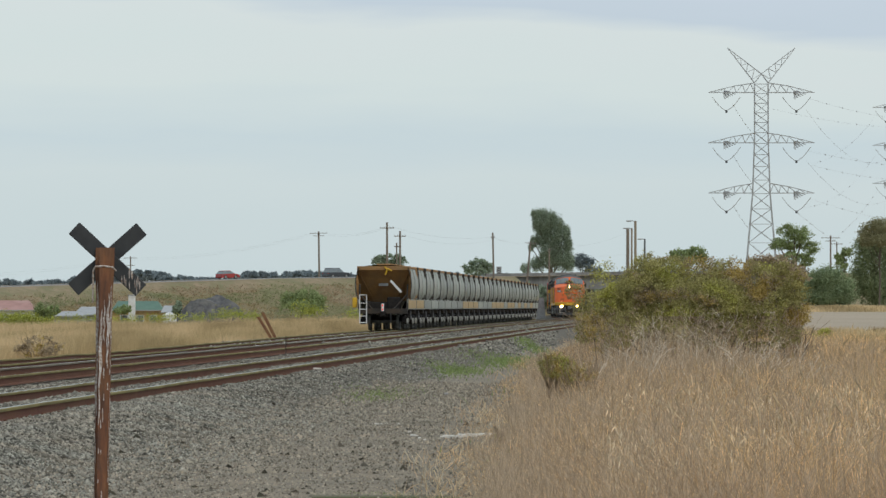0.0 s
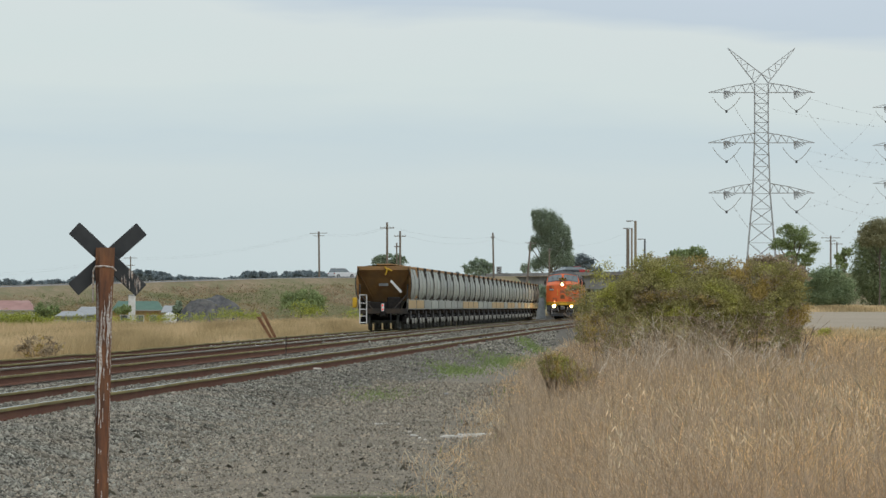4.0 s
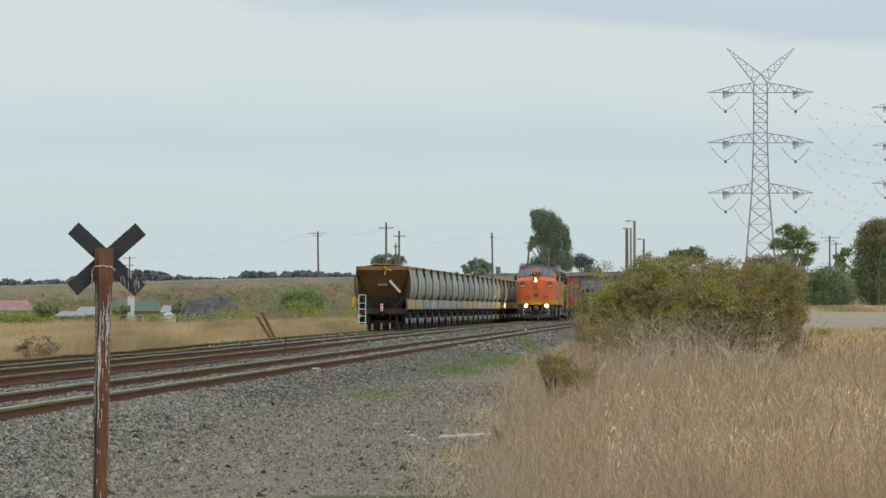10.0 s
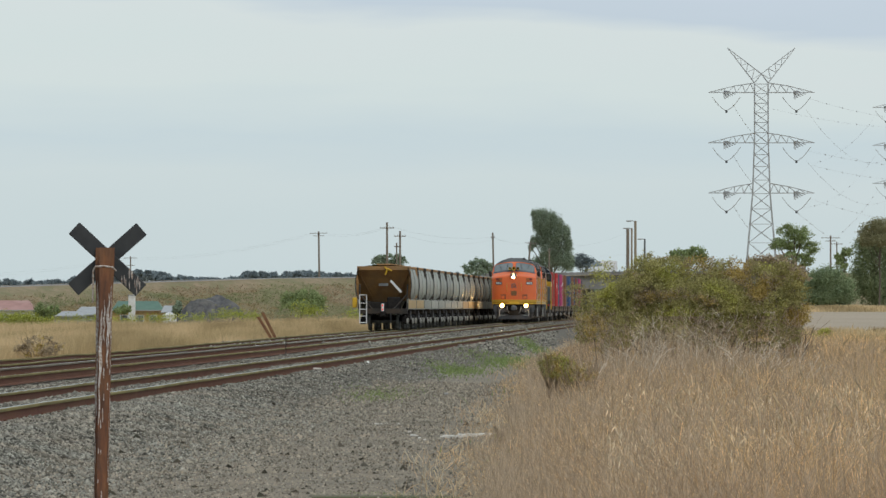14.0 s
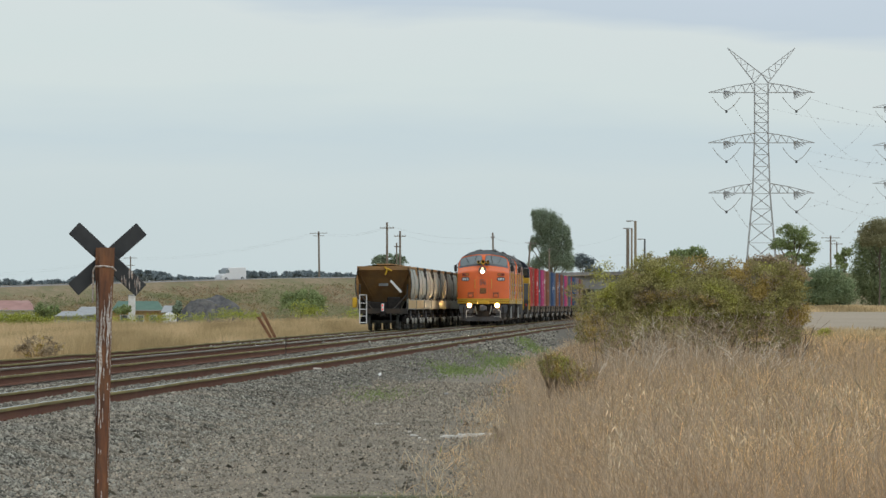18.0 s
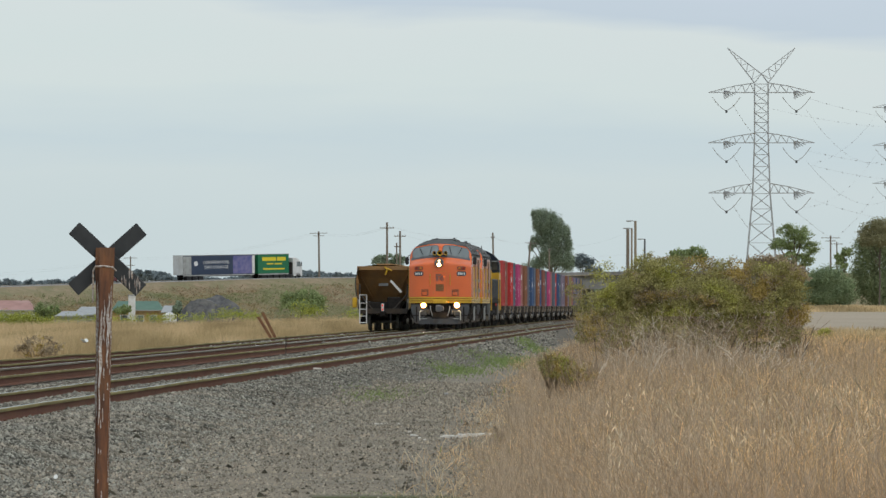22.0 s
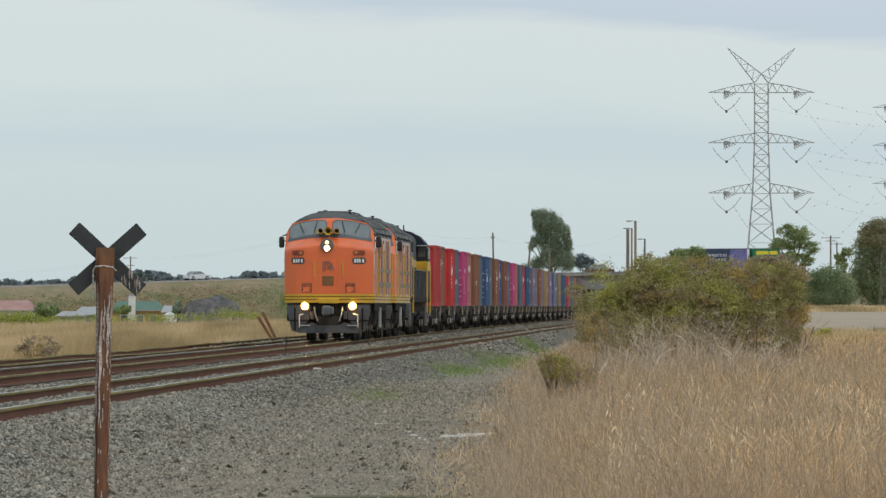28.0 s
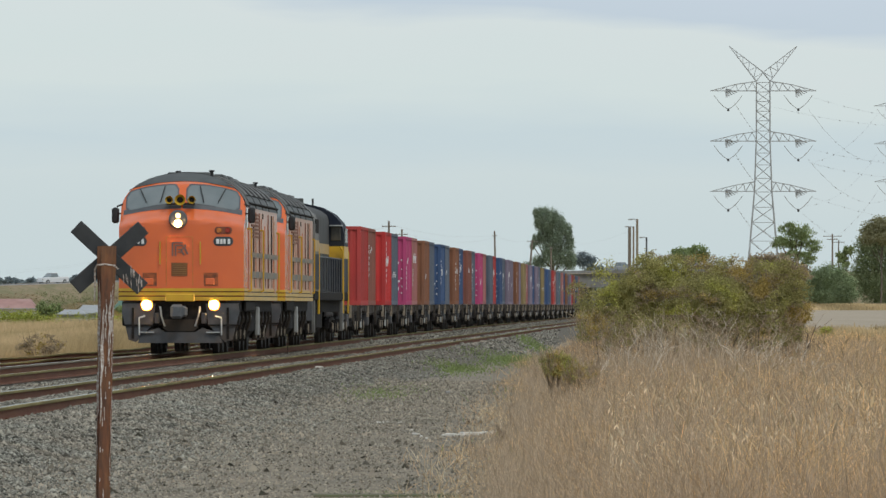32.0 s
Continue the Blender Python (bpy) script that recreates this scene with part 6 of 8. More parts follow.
def pylon(px, y, top_py, scale_px, label):
    """Double-circuit lattice tower: 185 px of arm span and 459 px of height over the horizon in the first one."""
    k = y / 14350 * scale_px
    x = (px - 784) / 14350 * y
    base_z = EYE + (544 - top_py) / 14350 * y - 470 * k
    t = thing("transmission_tower", label, "transmission tower", "transmission towers", at=pose(x, y, 0))
    H = lambda v: base_z + v * k          # heights counted from 470 units under the horns
    wdt = lambda v: (24 if v > 310 else 24 + (310 - v) * 0.07 if v > 212 else 31 + (212 - v) * 0.17) * k / 1.0 * 0.5
    body = Shape()
    levels = [min(-20, (0.1 - base_z) / k), 40, 85, 125, 158, 185, 212, 236, 260, 281, 301, 320, 338, 355, 372, 389, 406]
    r = 0.10 * scale_px ** 0.5
    for a, b in zip(levels, levels[1:]):
        wa, wb = wdt(a), wdt(b)
        ca = [(sx * wa, sy * wa, H(a)) for sx, sy in ((-1, -1), (1, -1), (1, 1), (-1, 1))]
        cb = [(sx * wb, sy * wb, H(b)) for sx, sy in ((-1, -1), (1, -1), (1, 1), (-1, 1))]
        for i in range(4):
            j = (i + 1) % 4
            beam(body, ca[i], cb[i], r * 1.25)
            beam(body, ca[i], cb[j], r * 0.65)
            beam(body, ca[j], cb[i], r * 0.65)
            beam(body, cb[i], cb[j], r * 0.55)
    part("lattice_body", body, GALV, t)
    for level in (391, 302, 213):
        w = wdt(level)
        for s in (-1, 1):
            arm = Shape()
            tip = (s * 94 * k, 0, H(level))
            for sy in (-1, 1):
                lo, hi = (s * w, sy * w, H(level)), (s * w, sy * w, H(level + 17))
                mid = (s * 48 * k, sy * w * 0.5, H(level + 11.5))
                beam(arm, lo, tip, r * 1.1)
                beam(arm, hi, mid, r)
                beam(arm, mid, tip, r)
                for a in range(5):
                    f0, f1 = a / 5, (a + 0.5) / 5
                    low = Vector(lo).lerp(Vector(tip), f0)
                    f = f1
                    top = Vector(hi).lerp(Vector(mid), f * 2) if f < 0.5 else Vector(mid).lerp(Vector(tip), f * 2 - 1)
                    nxt = Vector(lo).lerp(Vector(tip), (a + 1) / 5)
                    beam(arm, low, top, r * 0.6)
                    beam(arm, top, nxt, r * 0.6)
            a = part("crossarm", arm, GALV, t)
            # the jumper V under each arm, and the insulator bundle
            for dx in (-1, 1):
                v = Shape()
                hang = [((s * 62 + dx * a) * k, -w * 0.3, H(level - d)) for a, d in ((25, 8), (17, 19), (9, 27), (0, 33))]
                for p0, p1 in zip(hang, hang[1:]):
                    beam(v, p0, p1, r * 0.85)
                part("insulator_string", v, CONCRETE, a)
            for j in range(10):
                p0 = Vector(((s * 62 - 5 + 0.7 * j) * k, (j % 3 - 1) * 2 * k, H(level + 3)))
                p1 = p0 + Vector(((1 + 1.5 * j) * k, -4 * k, -(14 - 1.1 * j + 2.0 * (j % 2)) * k))
                part("insulator", Shape().tube(p0, p1, r * 0.8, r * 0.9, 5), GALV, a)
            part("clamp", Shape().soft((s * 62 - 2) * k, (s * 62 + 2) * k, -w * 0.3 - 0.2, -w * 0.3 + 0.2, H(level - 36), H(level - 31), 0.1), GREY_PAINT, a)
    for s in (-1, 1):
        horn = Shape()
        tip = Vector((s * 60 * k, 0, H(470)))
        w = wdt(406)
        inner, outer = [], []
        for sy in (-1, 1):
            a, b = Vector((0, sy * w * 0.7, H(424))), Vector((s * w, sy * w, H(408)))
            beam(horn, a, tip, r)
            beam(horn, b, tip, r)
            beam(horn, Vector((-s * w, sy * w, H(408))), a, r)
            for q in range(4):
                beam(horn, a.lerp(tip, q / 5), b.lerp(tip, (q + 0.5) / 5), r * 0.6)
                beam(horn, b.lerp(tip, (q + 0.5) / 5), a.lerp(tip, (q + 1) / 5), r * 0.6)
        part("earth_wire_horn", horn, GALV, t)
    return k, x, y


pylon(1347.5, 1813, 85, 1.0, "tall grey lattice transmission tower with three pairs of crossarms")
pylon(1615.0, 2408, 131, 0.755, "more distant grey lattice transmission tower")
for (ax, ay), (bx, by), sag in (((1433, 175), (1600, 212), 0.6), ((1367, 193), (1600, 226), 1.0), ((1427, 195), (1568, 283), 4.9), ((1552, 202), (1430, 292), 2.8), ((1430, 267), (1600, 295), 0.5), ((1433, 292), (1600, 318), 0.8),
                                ((1427, 285), (1568, 356), 4.3), ((1553, 269), (1417, 368), 3.9), ((1409.5, 375), (1545, 456), 1.6), ((1553, 337), (1478, 422), 1.1), ((1433, 352), (1600, 394), 0.6),
                                ((1297, 185), (1332, 236), 0.4), ((1297, 274), (1332, 325), 0.4), ((1297, 363), (1330, 410), 0.4)):
    wire(at_view(ax, ay, 1811 if ax < bx else 2400), at_view(bx, by, 2400 if ax < bx else 1811), sag, 0.026, "thin high-voltage conductor between the towers", 6)


# ---- low buildings in the hollow below the embankment ----
def cottage(px0, px1, ridge_py, eave_py, y, roof_m, wall_m, label, gable=True):
    x0, _, zr = at_view(px0, ridge_py, y)
    x1, _, ze = at_view(px1, eave_py, y)
    cx, w = (x0 + x1) / 2, (x1 - x0) / 2
    base = ground_z(cx, y) - 0.1
    t = thing("house", label, "house", "low houses", at=pose(cx, y, base))
    ze, zr = ze - base, zr - base
    part("wall", Shape().box(-w * 0.94, w * 0.94, 0, 7, 0, ze), wall_m, t)
    d = w * (0.25 if gable else 0.5)
    part("roof", Shape().add([(-w, -0.5, ze - 0.1), (w, -0.5, ze - 0.1), (w, 7.5, ze - 0.1), (-w, 7.5, ze - 0.1), (-w + d, 3.5, zr), (w - d, 3.5, zr)], [(0, 1, 5, 4), (2, 3, 4, 5), (1, 2, 5), (3, 0, 4), (3, 2, 1, 0)]), roof_m, t)
    for k in (-0.5, 0.1, 0.6):
        fr = part("window", Shape().soft(w * k - 0.6, w * k + 0.6, -0.04, 0.02, ze - 1.9, ze - 0.7, 0.03), WHITE, t)
        part("pane", Shape().box(w * k - 0.5, w * k + 0.5, -0.055, -0.042, ze - 1.8, ze - 0.8), GLASS, fr)
    part("gutter", Shape().box(-w, w, -0.62, -0.5, ze - 0.12, ze + 0.02), PALE_GREY, t)
    return t


PINK_ROOF = surf("faded_red_roof", (0.42, 0.24, 0.21), (0.34, 0.19, 0.17), 0.8, 0.8, c3=(0.5, 0.34, 0.30), size3=3)
GREEN_ROOF = surf("green_iron_roof", (0.10, 0.19, 0.14), (0.085, 0.16, 0.12), 0.8, 0.6)
cottage(-40, 62, 532, 549, 1150, PINK_ROOF, WHITE, "low white house with a faded red roof")
cottage(196, 290, 533, 549, 1180, GREEN_ROOF, CREAM, "low house with a green iron roof")
cottage(128, 182, 543, 557, 1130, GALV, PALE_GREY, "shed with a grey iron roof", False)
cottage(95, 150, 551, 559, 1120, GALV, PALE_GREY, "long low shed with a grey roof", False)
cottage(284, 322, 541, 553, 1140, GALV, CREAM, "small shed with a grey iron roof")
chim = thing("chimney_stack", "white chimney stack beside the green roof", "chimney", at=pose(*at_view(234, 548, 1178)[:2], ground_z(-45, 1178)))
part("shaft", Shape().soft(-0.55, 0.45, -0.4, 0.4, 0, 4.9, 0.05), WHITE, chim)
part("cap", Shape().soft(-0.62, 0.52, -0.47, 0.47, 4.9, 5.1, 0.04), PALE_GREY, chim)
tank = thing("water_tank", "small white fibreglass water tank", "water tank", at=pose(*at_view(300, 560, 1080)[:2], ground_z(-36, 1080)))
part("shell", Shape().tube((0, 0, 0), (0, 0, 2.3), 0.95, 0.95, 20).tube((0, 0, 2.3), (0, 0, 2.6), 0.95, 0.2, 20), WHITE, tank, smooth=True)


def spoil_heap():
    x0, y = at_view(370, 540, 1100)[0], 1100
    sh = Shape()

    def at(u, v):
        a, r = u * 2 * math.pi, v
        px, py = math.cos(a) * r, math.sin(a) * r
        h = min(1, (1 - r) * 1.7) * (4.3 + 1.3 * noise.noise((px * 2.2, py * 2.2, 4))) * (1 + 0.16 * px)
        return (px * 6.4, py * 6.0, h + 0.5 * noise.noise((px * 7, py * 7, 1)) * (1 - r))
    sh.grid(at, 40, 14)
    ob = part("spoil_heap", sh, surf("dark_spoil", (0.105, 0.105, 0.11), (0.06, 0.06, 0.063), 0.4, 0.95, bump=0.8, c3=(0.22, 0.21, 0.19), size3=1.0), smooth=True, at=pose(x0, y, ground_z(x0, y) - 0.1))
    tagged(ob, "heap of dark grey spoil below the embankment", "spoil heap")


spoil_heap()

# pale concrete pillar between the siding and the main line
x, y, z = at_view(958, 527, 900)
base = ground_z(x, y)
pillar = thing("concrete_pillar", "pale tapered concrete pillar between the tracks", "pillar", at=pose(x, y, base))
part("shaft", Shape().loft([[(-w - 0.1, -0.4, h), (w, -0.4, h), (w, 0.4, h), (-w - 0.1, 0.4, h)] for w, h in ((0.56, -0.3), (0.46, 0.7), (0.3, z - base - 0.2), (0.22, z - base))]), PALE_GREY, pillar)

# ---- vegetation ----
RNG = np.random.default_rng(11)


def leaf_quads(centres, size, flat=0.6):
    """Small leaf-shaped quads, turned at random, about the given centres."""
    n = len(centres)
    a = RNG.normal(size=(n, 3))
    a /= np.linalg.norm(a, axis=1, keepdims=True)
    b = np.cross(a, RNG.normal(size=(n, 3)))
    b /= np.linalg.norm(b, axis=1, keepdims=True) + 1e-9
    s = (size * RNG.uniform(0.6, 1.4, n))[:, None]
    p = np.stack([centres - a * s, centres + b * s * flat * 0.5, centres + a * s, centres - b * s * flat * 0.5], axis=1)
    return p.reshape(-1, 3), np.arange(4 * n).reshape(n, 4)


def blob(n, centre, radii, hollow=0.45):
    """Points in an ellipsoid, most of them near its skin."""
    d = RNG.normal(size=(n, 3))
    d /= np.linalg.norm(d, axis=1, keepdims=True)
    r = RNG.uniform(hollow, 1.0, n) ** 0.7
    return np.asarray(centre) + d * r[:, None] * np.asarray(radii)


def clumped(n, centre, radii, clumps, spread):
    """Points gathered in clumps, so that the crown has gaps."""
    seeds = blob(clumps, centre, radii, 0.35)
    pick = RNG.integers(0, clumps, n)
    return seeds[pick] + RNG.normal(size=(n, 3)) * np.asarray(spread)


def limb_shape(points, r0, r1, n=7):
    sh = Shape()
    m = len(points) - 1
    for i in range(m):
        sh.tube(points[i], points[i + 1], r0 + (r1 - r0) * i / m, r0 + (r1 - r0) * (i + 1) / m, n)
    return sh


def tree(px, y, lobes, leaf_m, label, leaf_size, density=1.0, trunk=None, spread=0.45, category="tree", plume=0.8):
    """A tree whose crown is made of lobes (px, py, half width px, half height px)."""
    k = y / 14350
    x = (px - 784) * k
    base = ground_z(x, y)
    t = thing("tree" if category == "tree" else "shrub", label, category, "", at=pose(x, y, base))
    crown_pts = []
    trunk = trunk or 0.25
    top = max((544 - l[1]) * k for l in lobes) + EYE - base
    sh = limb_shape([(0, 0, 0), (0.1, 0, top * 0.35), (0.0, 0.1, top * 0.6), (0.1, 0, top * 0.92)], trunk, trunk * 0.25)
    for lx, ly, rx, ry in lobes:
        c = Vector(((lx - px) * k, RNG.uniform(-0.4, 0.4) * rx * k, EYE - (ly - 544) * k - base))
        start = Vector((0.05, 0, max(0.3, min(top * 0.6, c.z * 0.62))))
        mid = start.lerp(c, 0.55) + Vector((0, 0, -0.06 * c.z))
        v = limb_shape([start, mid, c], trunk * 0.5, trunk * 0.12, 6)
        sh.add(v.v, v.f)
        area = rx * ry * k * k
        n = int(density * (240 + 1500 * area / (leaf_size / 0.25) ** 2 * 0.16))
        crown_pts.append(clumped(n, c, (rx * k, max(rx, ry) * k * 0.8, ry * k), max(6, int(n / 26)), spread * min(rx, ry) * k * 0.42 * np.array([0.8 / plume, 1, plume]) ** 0.7))
    part("trunk", sh, BARK, t, smooth=True)
    pts = np.concatenate(crown_pts)
    pts = pts[pts[:, 2] > 0.05]
    v, f = leaf_quads(pts, leaf_size, 0.9)
    soup("crown", v, f, leaf_m, "", "", "", t)
    return t


tree(975, 1480, [(948, 381, 8, 8), (960, 379, 9, 8), (974, 385, 11, 9), (951, 396, 9, 14), (967, 400, 13, 18), (987, 399, 11, 13), (1000, 413, 9, 13), (959, 420, 12, 18), (980, 425, 16, 20), (1004, 432, 9, 12), (992, 455, 22, 20), (968, 452, 14, 20), (1007, 466, 10, 14), (945, 428, 6, 9), (940, 438, 5, 7), (950, 468, 14, 10), (930, 476, 10, 7)], LEAF_DARK, "tall dark-green wind-leaning tree behind the bridge", 0.13, 1.5, 0.4, 0.6, plume=1.8)
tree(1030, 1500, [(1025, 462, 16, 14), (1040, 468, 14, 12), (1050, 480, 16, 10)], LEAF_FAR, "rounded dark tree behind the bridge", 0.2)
tree(848, 1500, [(848, 468, 18, 10), (832, 476, 14, 9), (864, 474, 13, 10), (848, 482, 26, 8)], LEAF_DARK, "low spreading tree beyond the highway", 0.2)
tree(985, 1640, [(900, 512, 26, 16), (945, 515, 30, 15), (990, 514, 30, 15), (1035, 513, 30, 15), (1080, 512, 30, 16), (920, 534, 34, 14), (975, 535, 34, 14), (1030, 535, 34, 14), (1085, 534, 34, 14)], LEAF_DARK, "dense dark-green shrubbery seen beneath the bridge", 0.5, 1.2, 0.3, 0.7, "shrub")
tree(950, 1335, [(938, 514, 12, 9), (953, 516, 12, 9), (966, 515, 8, 9), (946, 530, 20, 10), (962, 534, 10, 10)], LEAF_DARK, "dark-green shrub at the embankment end", 0.26, 1.3, 0.2, 0.7, "shrub")
tree(690, 1500, [(690, 459, 22, 11), (672, 462, 13, 10), (708, 466, 13, 12), (690, 475, 26, 12)], LEAF_DARK, "broad dark tree beyond the highway", 0.2)
tree(1405, 1000, [(1392, 408, 17, 12), (1420, 415, 20, 14), (1405, 430, 26, 14), (1378, 432, 15, 12), (1436, 440, 14, 14), (1400, 455, 24, 10), (1425, 460, 14, 12)], LEAF_GUM, "open-crowned green gum tree", 0.12, 1.0, 0.3, 0.5)
tree(1556, 890, [(1540, 408, 20, 14), (1562, 400, 24, 14), (1532, 424, 14, 12), (1560, 425, 24, 12)], LEAF_BROWNISH, "tall brownish-green tree crown at the field edge", 0.11, 1.3, 0.12, 0.6)
tree(1548, 900, [(1530, 450, 24, 30), (1556, 460, 34, 36), (1525, 500, 24, 34), (1555, 515, 34, 30), (1548, 430, 26, 24)], LEAF_FIELD, "large dark-green tree at the field edge", 0.12, 1.0, 0.35, 0.6)
tree(1600, 905, [(1600, 440, 36, 40), (1590, 500, 36, 40), (1600, 400, 28, 24)], LEAF_FIELD, "large dark-green tree at the field edge", 0.12, 1.0, 0.35, 0.6)
tree(1493, 1050, [(1486, 454, 9, 9), (1500, 446, 9, 8), (1492, 466, 12, 8)], LEAF_GUM, "small open gum tree", 0.2, 1.2, 0.18)
tree(1468, 890, [(1448, 505, 22, 24), (1478, 500, 24, 26), (1465, 525, 40, 20), (1495, 520, 20, 24), (1435, 520, 16, 22), (1460, 490, 26, 16)], LEAF_HAZY, "dense green shrubbery at the field edge", 0.11, 1.3, 0.15, 0.6, "shrub")
tree(1365, 800, [(1350, 470, 22, 20), (1385, 478, 24, 24), (1330, 475, 16, 14), (1410, 490, 18, 18)], LEAF_BROWN, "brownish half-bare bushy tree", 0.16, 1.4, 0.2, 0.6)
tree(1215, 900, [(1200, 450, 22, 10), (1232, 446, 20, 10), (1215, 458, 34, 10), (1245, 456, 8, 8)], LEAF_GUM, "grey-green tree crown beyond the scrub", 0.14, 1.0, 0.18, 0.6)
tree(532, 1090, [(515, 532, 20, 14), (545, 528, 26, 14), (565, 536, 15, 12), (535, 542, 40, 10)], LEAF_GUM, "dense dark-green shrub below the embankment", 0.15, 1.2, 0.15, 0.6, "shrub")
tree(85, 1140, [(74, 548, 13, 10), (94, 551, 12, 8), (82, 557, 20, 8)], LEAF_GUM, "dark-green shrub by the houses", 0.24, 1.2, 0.12, 0.6, "shrub")
tree(218, 1120, [(212, 549, 13, 6), (224, 547, 12, 6)], LEAF_GUM, "small green shrub in front of the house", 0.2, 1.2, 0.1, 0.6, "shrub")
tree(314, 1100, [(314, 542, 8, 12), (312, 550, 8, 8)], LEAF_DARK, "narrow dark shrub beside the shed", 0.2, 1.2, 0.1, 0.6, "shrub")

# far line of trees along the skyline, its distance haze painted as bluish leaves
far = []
for i in range(420):
    px = RNG.uniform(-60, 640) if i < 330 else RNG.uniform(760, 1660)
    top = 493 + 4 * math.sin(px * 0.021) + RNG.uniform(-4, 4)
    if 238 < px < 295:
        top -= 8
    if 435 < px < 490:
        top -= 7
    if px < 130:
        top += 3
    if 296 < px < 440:
        top -= 2
    if px > 500:
        top -= 6
    yy = RNG.uniform(2500, 2900)
    k = yy / 14350
    rx, rz = RNG.uniform(5, 11) * k, RNG.uniform(5, 8) * k
    far.append(blob(130, ((px - 784) * k, yy, EYE + (544 - top) * k - rz), (rx, rx, rz), 0.5))
    far.append(blob(60, ((px - 784) * k, yy, EYE + (544 - 515) * k - rz), (rx, rx, rz * 1.7), 0.4))
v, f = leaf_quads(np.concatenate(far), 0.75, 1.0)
soup("far_woods", v, f, LEAF_FAR, "stuff", "distant line of trees on the skyline, blue haze put into the leaf colour", "woods")

# yellow-green weeds and fennel in front of the hollow
weeds = []
for px, py, rx, ry, n in ((28, 569, 46, 13, 2000), (75, 575, 18, 9, 600), (200, 572, 40, 7, 500), (260, 566, 50, 6, 500), (365, 562, 30, 9, 300), (395, 556, 12, 10, 250), (440, 562, 20, 7, 300), (535, 547, 22, 14, 380), (560, 552, 12, 8, 250), (420, 556, 16, 7, 300), (625, 556, 12, 6, 150), (130, 566, 60, 7, 500), (310, 562, 40, 6, 300)):
    yy = 620 if px < 130 else 820
    k = yy / 14350
    weeds.append(clumped(int(n * 1.5), ((px - 784) * k, yy, EYE + (544 - py) * k), (rx * k, 1.5, ry * k), 30, (0.35, 0.4, 0.22)))
v, f = leaf_quads(np.concatenate(weeds), 0.10, 0.8)
soup("yellow_weeds", v, f, FENNEL, "stuff", "clumps of yellow-green fennel and weeds in the field", "weeds")

# scrub tufts over the embankment
pts, pts_green, pts_brown = [], [], []
for i in range(9000):
    u, off = RNG.uniform(-80, 62), RNG.uniform(-24, -6.6)
    x, y, top = road_point(u, off)
    z = top * (1 - ((-off - 6.2) / 18.0)) * 0.98 - 0.3
    n = noise.noise((u * 0.07, off * 0.18, 9.0))
    d = noise.noise((u * 0.16, off * 0.3, 4.0))
    cloud = blob(7, (x, y, z + 0.05), (0.6, 0.6, 0.22), 0.2)
    (pts_green if n > 0.04 else pts_brown if n < -0.16 else pts).append(cloud)
for name, group, m in (("embankment_scrub", pts, leaf("olive_brown_scrub", (0.42, 0.335, 0.19), (0.34, 0.28, 0.155), size=2.0, island=0.08)), ("embankment_green_scrub", pts_green, leaf("dull_green_scrub", (0.34, 0.345, 0.18), (0.27, 0.28, 0.15), size=2.0, island=0.08)), ("embankment_dry_scrub", pts_brown, leaf("red_brown_scrub", (0.45, 0.345, 0.225), (0.38, 0.29, 0.19), size=2.0, island=0.08))):
    v, f = leaf_quads(np.concatenate(group), 0.13, 1.0)
    soup(name, v, f, m, "stuff", "patchy low scrub growing on the embankment side", "scrub")


# ---- grasses ----
def blades(x, y, z, h, w, lean):
    """Bent blades, two quads each, standing at the given places and facing the walker's side."""
    n = len(x)
    ang = RNG.uniform(0, 2 * math.pi, n)
    lx, ly = np.cos(ang) * lean * h, np.sin(ang) * lean * h
    turn = RNG.uniform(-0.8, 0.8, n)
    wx, wy = np.cos(turn) * w, np.sin(turn) * w
    rows = []
    for f, g, q in ((0.0, 0.0, 1.0), (0.52, 0.40, 0.8), (1.0, 1.0, 0.25)):
        cx, cy, cz = x + lx * g, y + ly * g, z + h * f * (1 - 0.12 * g * lean)
        rows.append(np.stack([cx - wx * q, cy - wy * q, cz], axis=1))
        rows.append(np.stack([cx + wx * q, cy + wy * q, cz], axis=1))
    v = np.stack(rows, axis=1).reshape(-1, 3)
    b = np.arange(n)[:, None] * 6
    faces = np.concatenate([b + np.array([[0, 1, 3, 2]]), b + np.array([[2, 3, 5, 4]])])
    tips = np.stack([x + lx, y + ly, z + h * (1 - 0.12 * lean)], axis=1)
    return v, faces, tips


def edge_of(y):
    return np.array([edge_x(float(q)) for q in y])


def verge(n, y0, y1, power, inner=0.0):
    """Places for grass right of the gravel, within the part of the verge that the line of sight crosses."""
    y = y0 + (y1 - y0) * RNG.uniform(0, 1, n) ** power
    lo = edge_of(y) - inner
    hi = 0.0565 * y + 0.4
    x = lo + (hi - lo) * RNG.uniform(0, 1, n) ** 0.9
    near = (x - lo - inner) / 1.2
    return x, y, np.clip(near, 0, 1)


def tuft_height(x, y):
    """Slow variation of the grass height."""
    return np.array([0.5 + 0.9 * noise.noise((float(a) * 1.3, float(b) * 0.16, 6.0)) + 0.4 * noise.noise((float(a) * 3.1, float(b) * 0.5, 2.0)) for a, b in zip(x, y)])


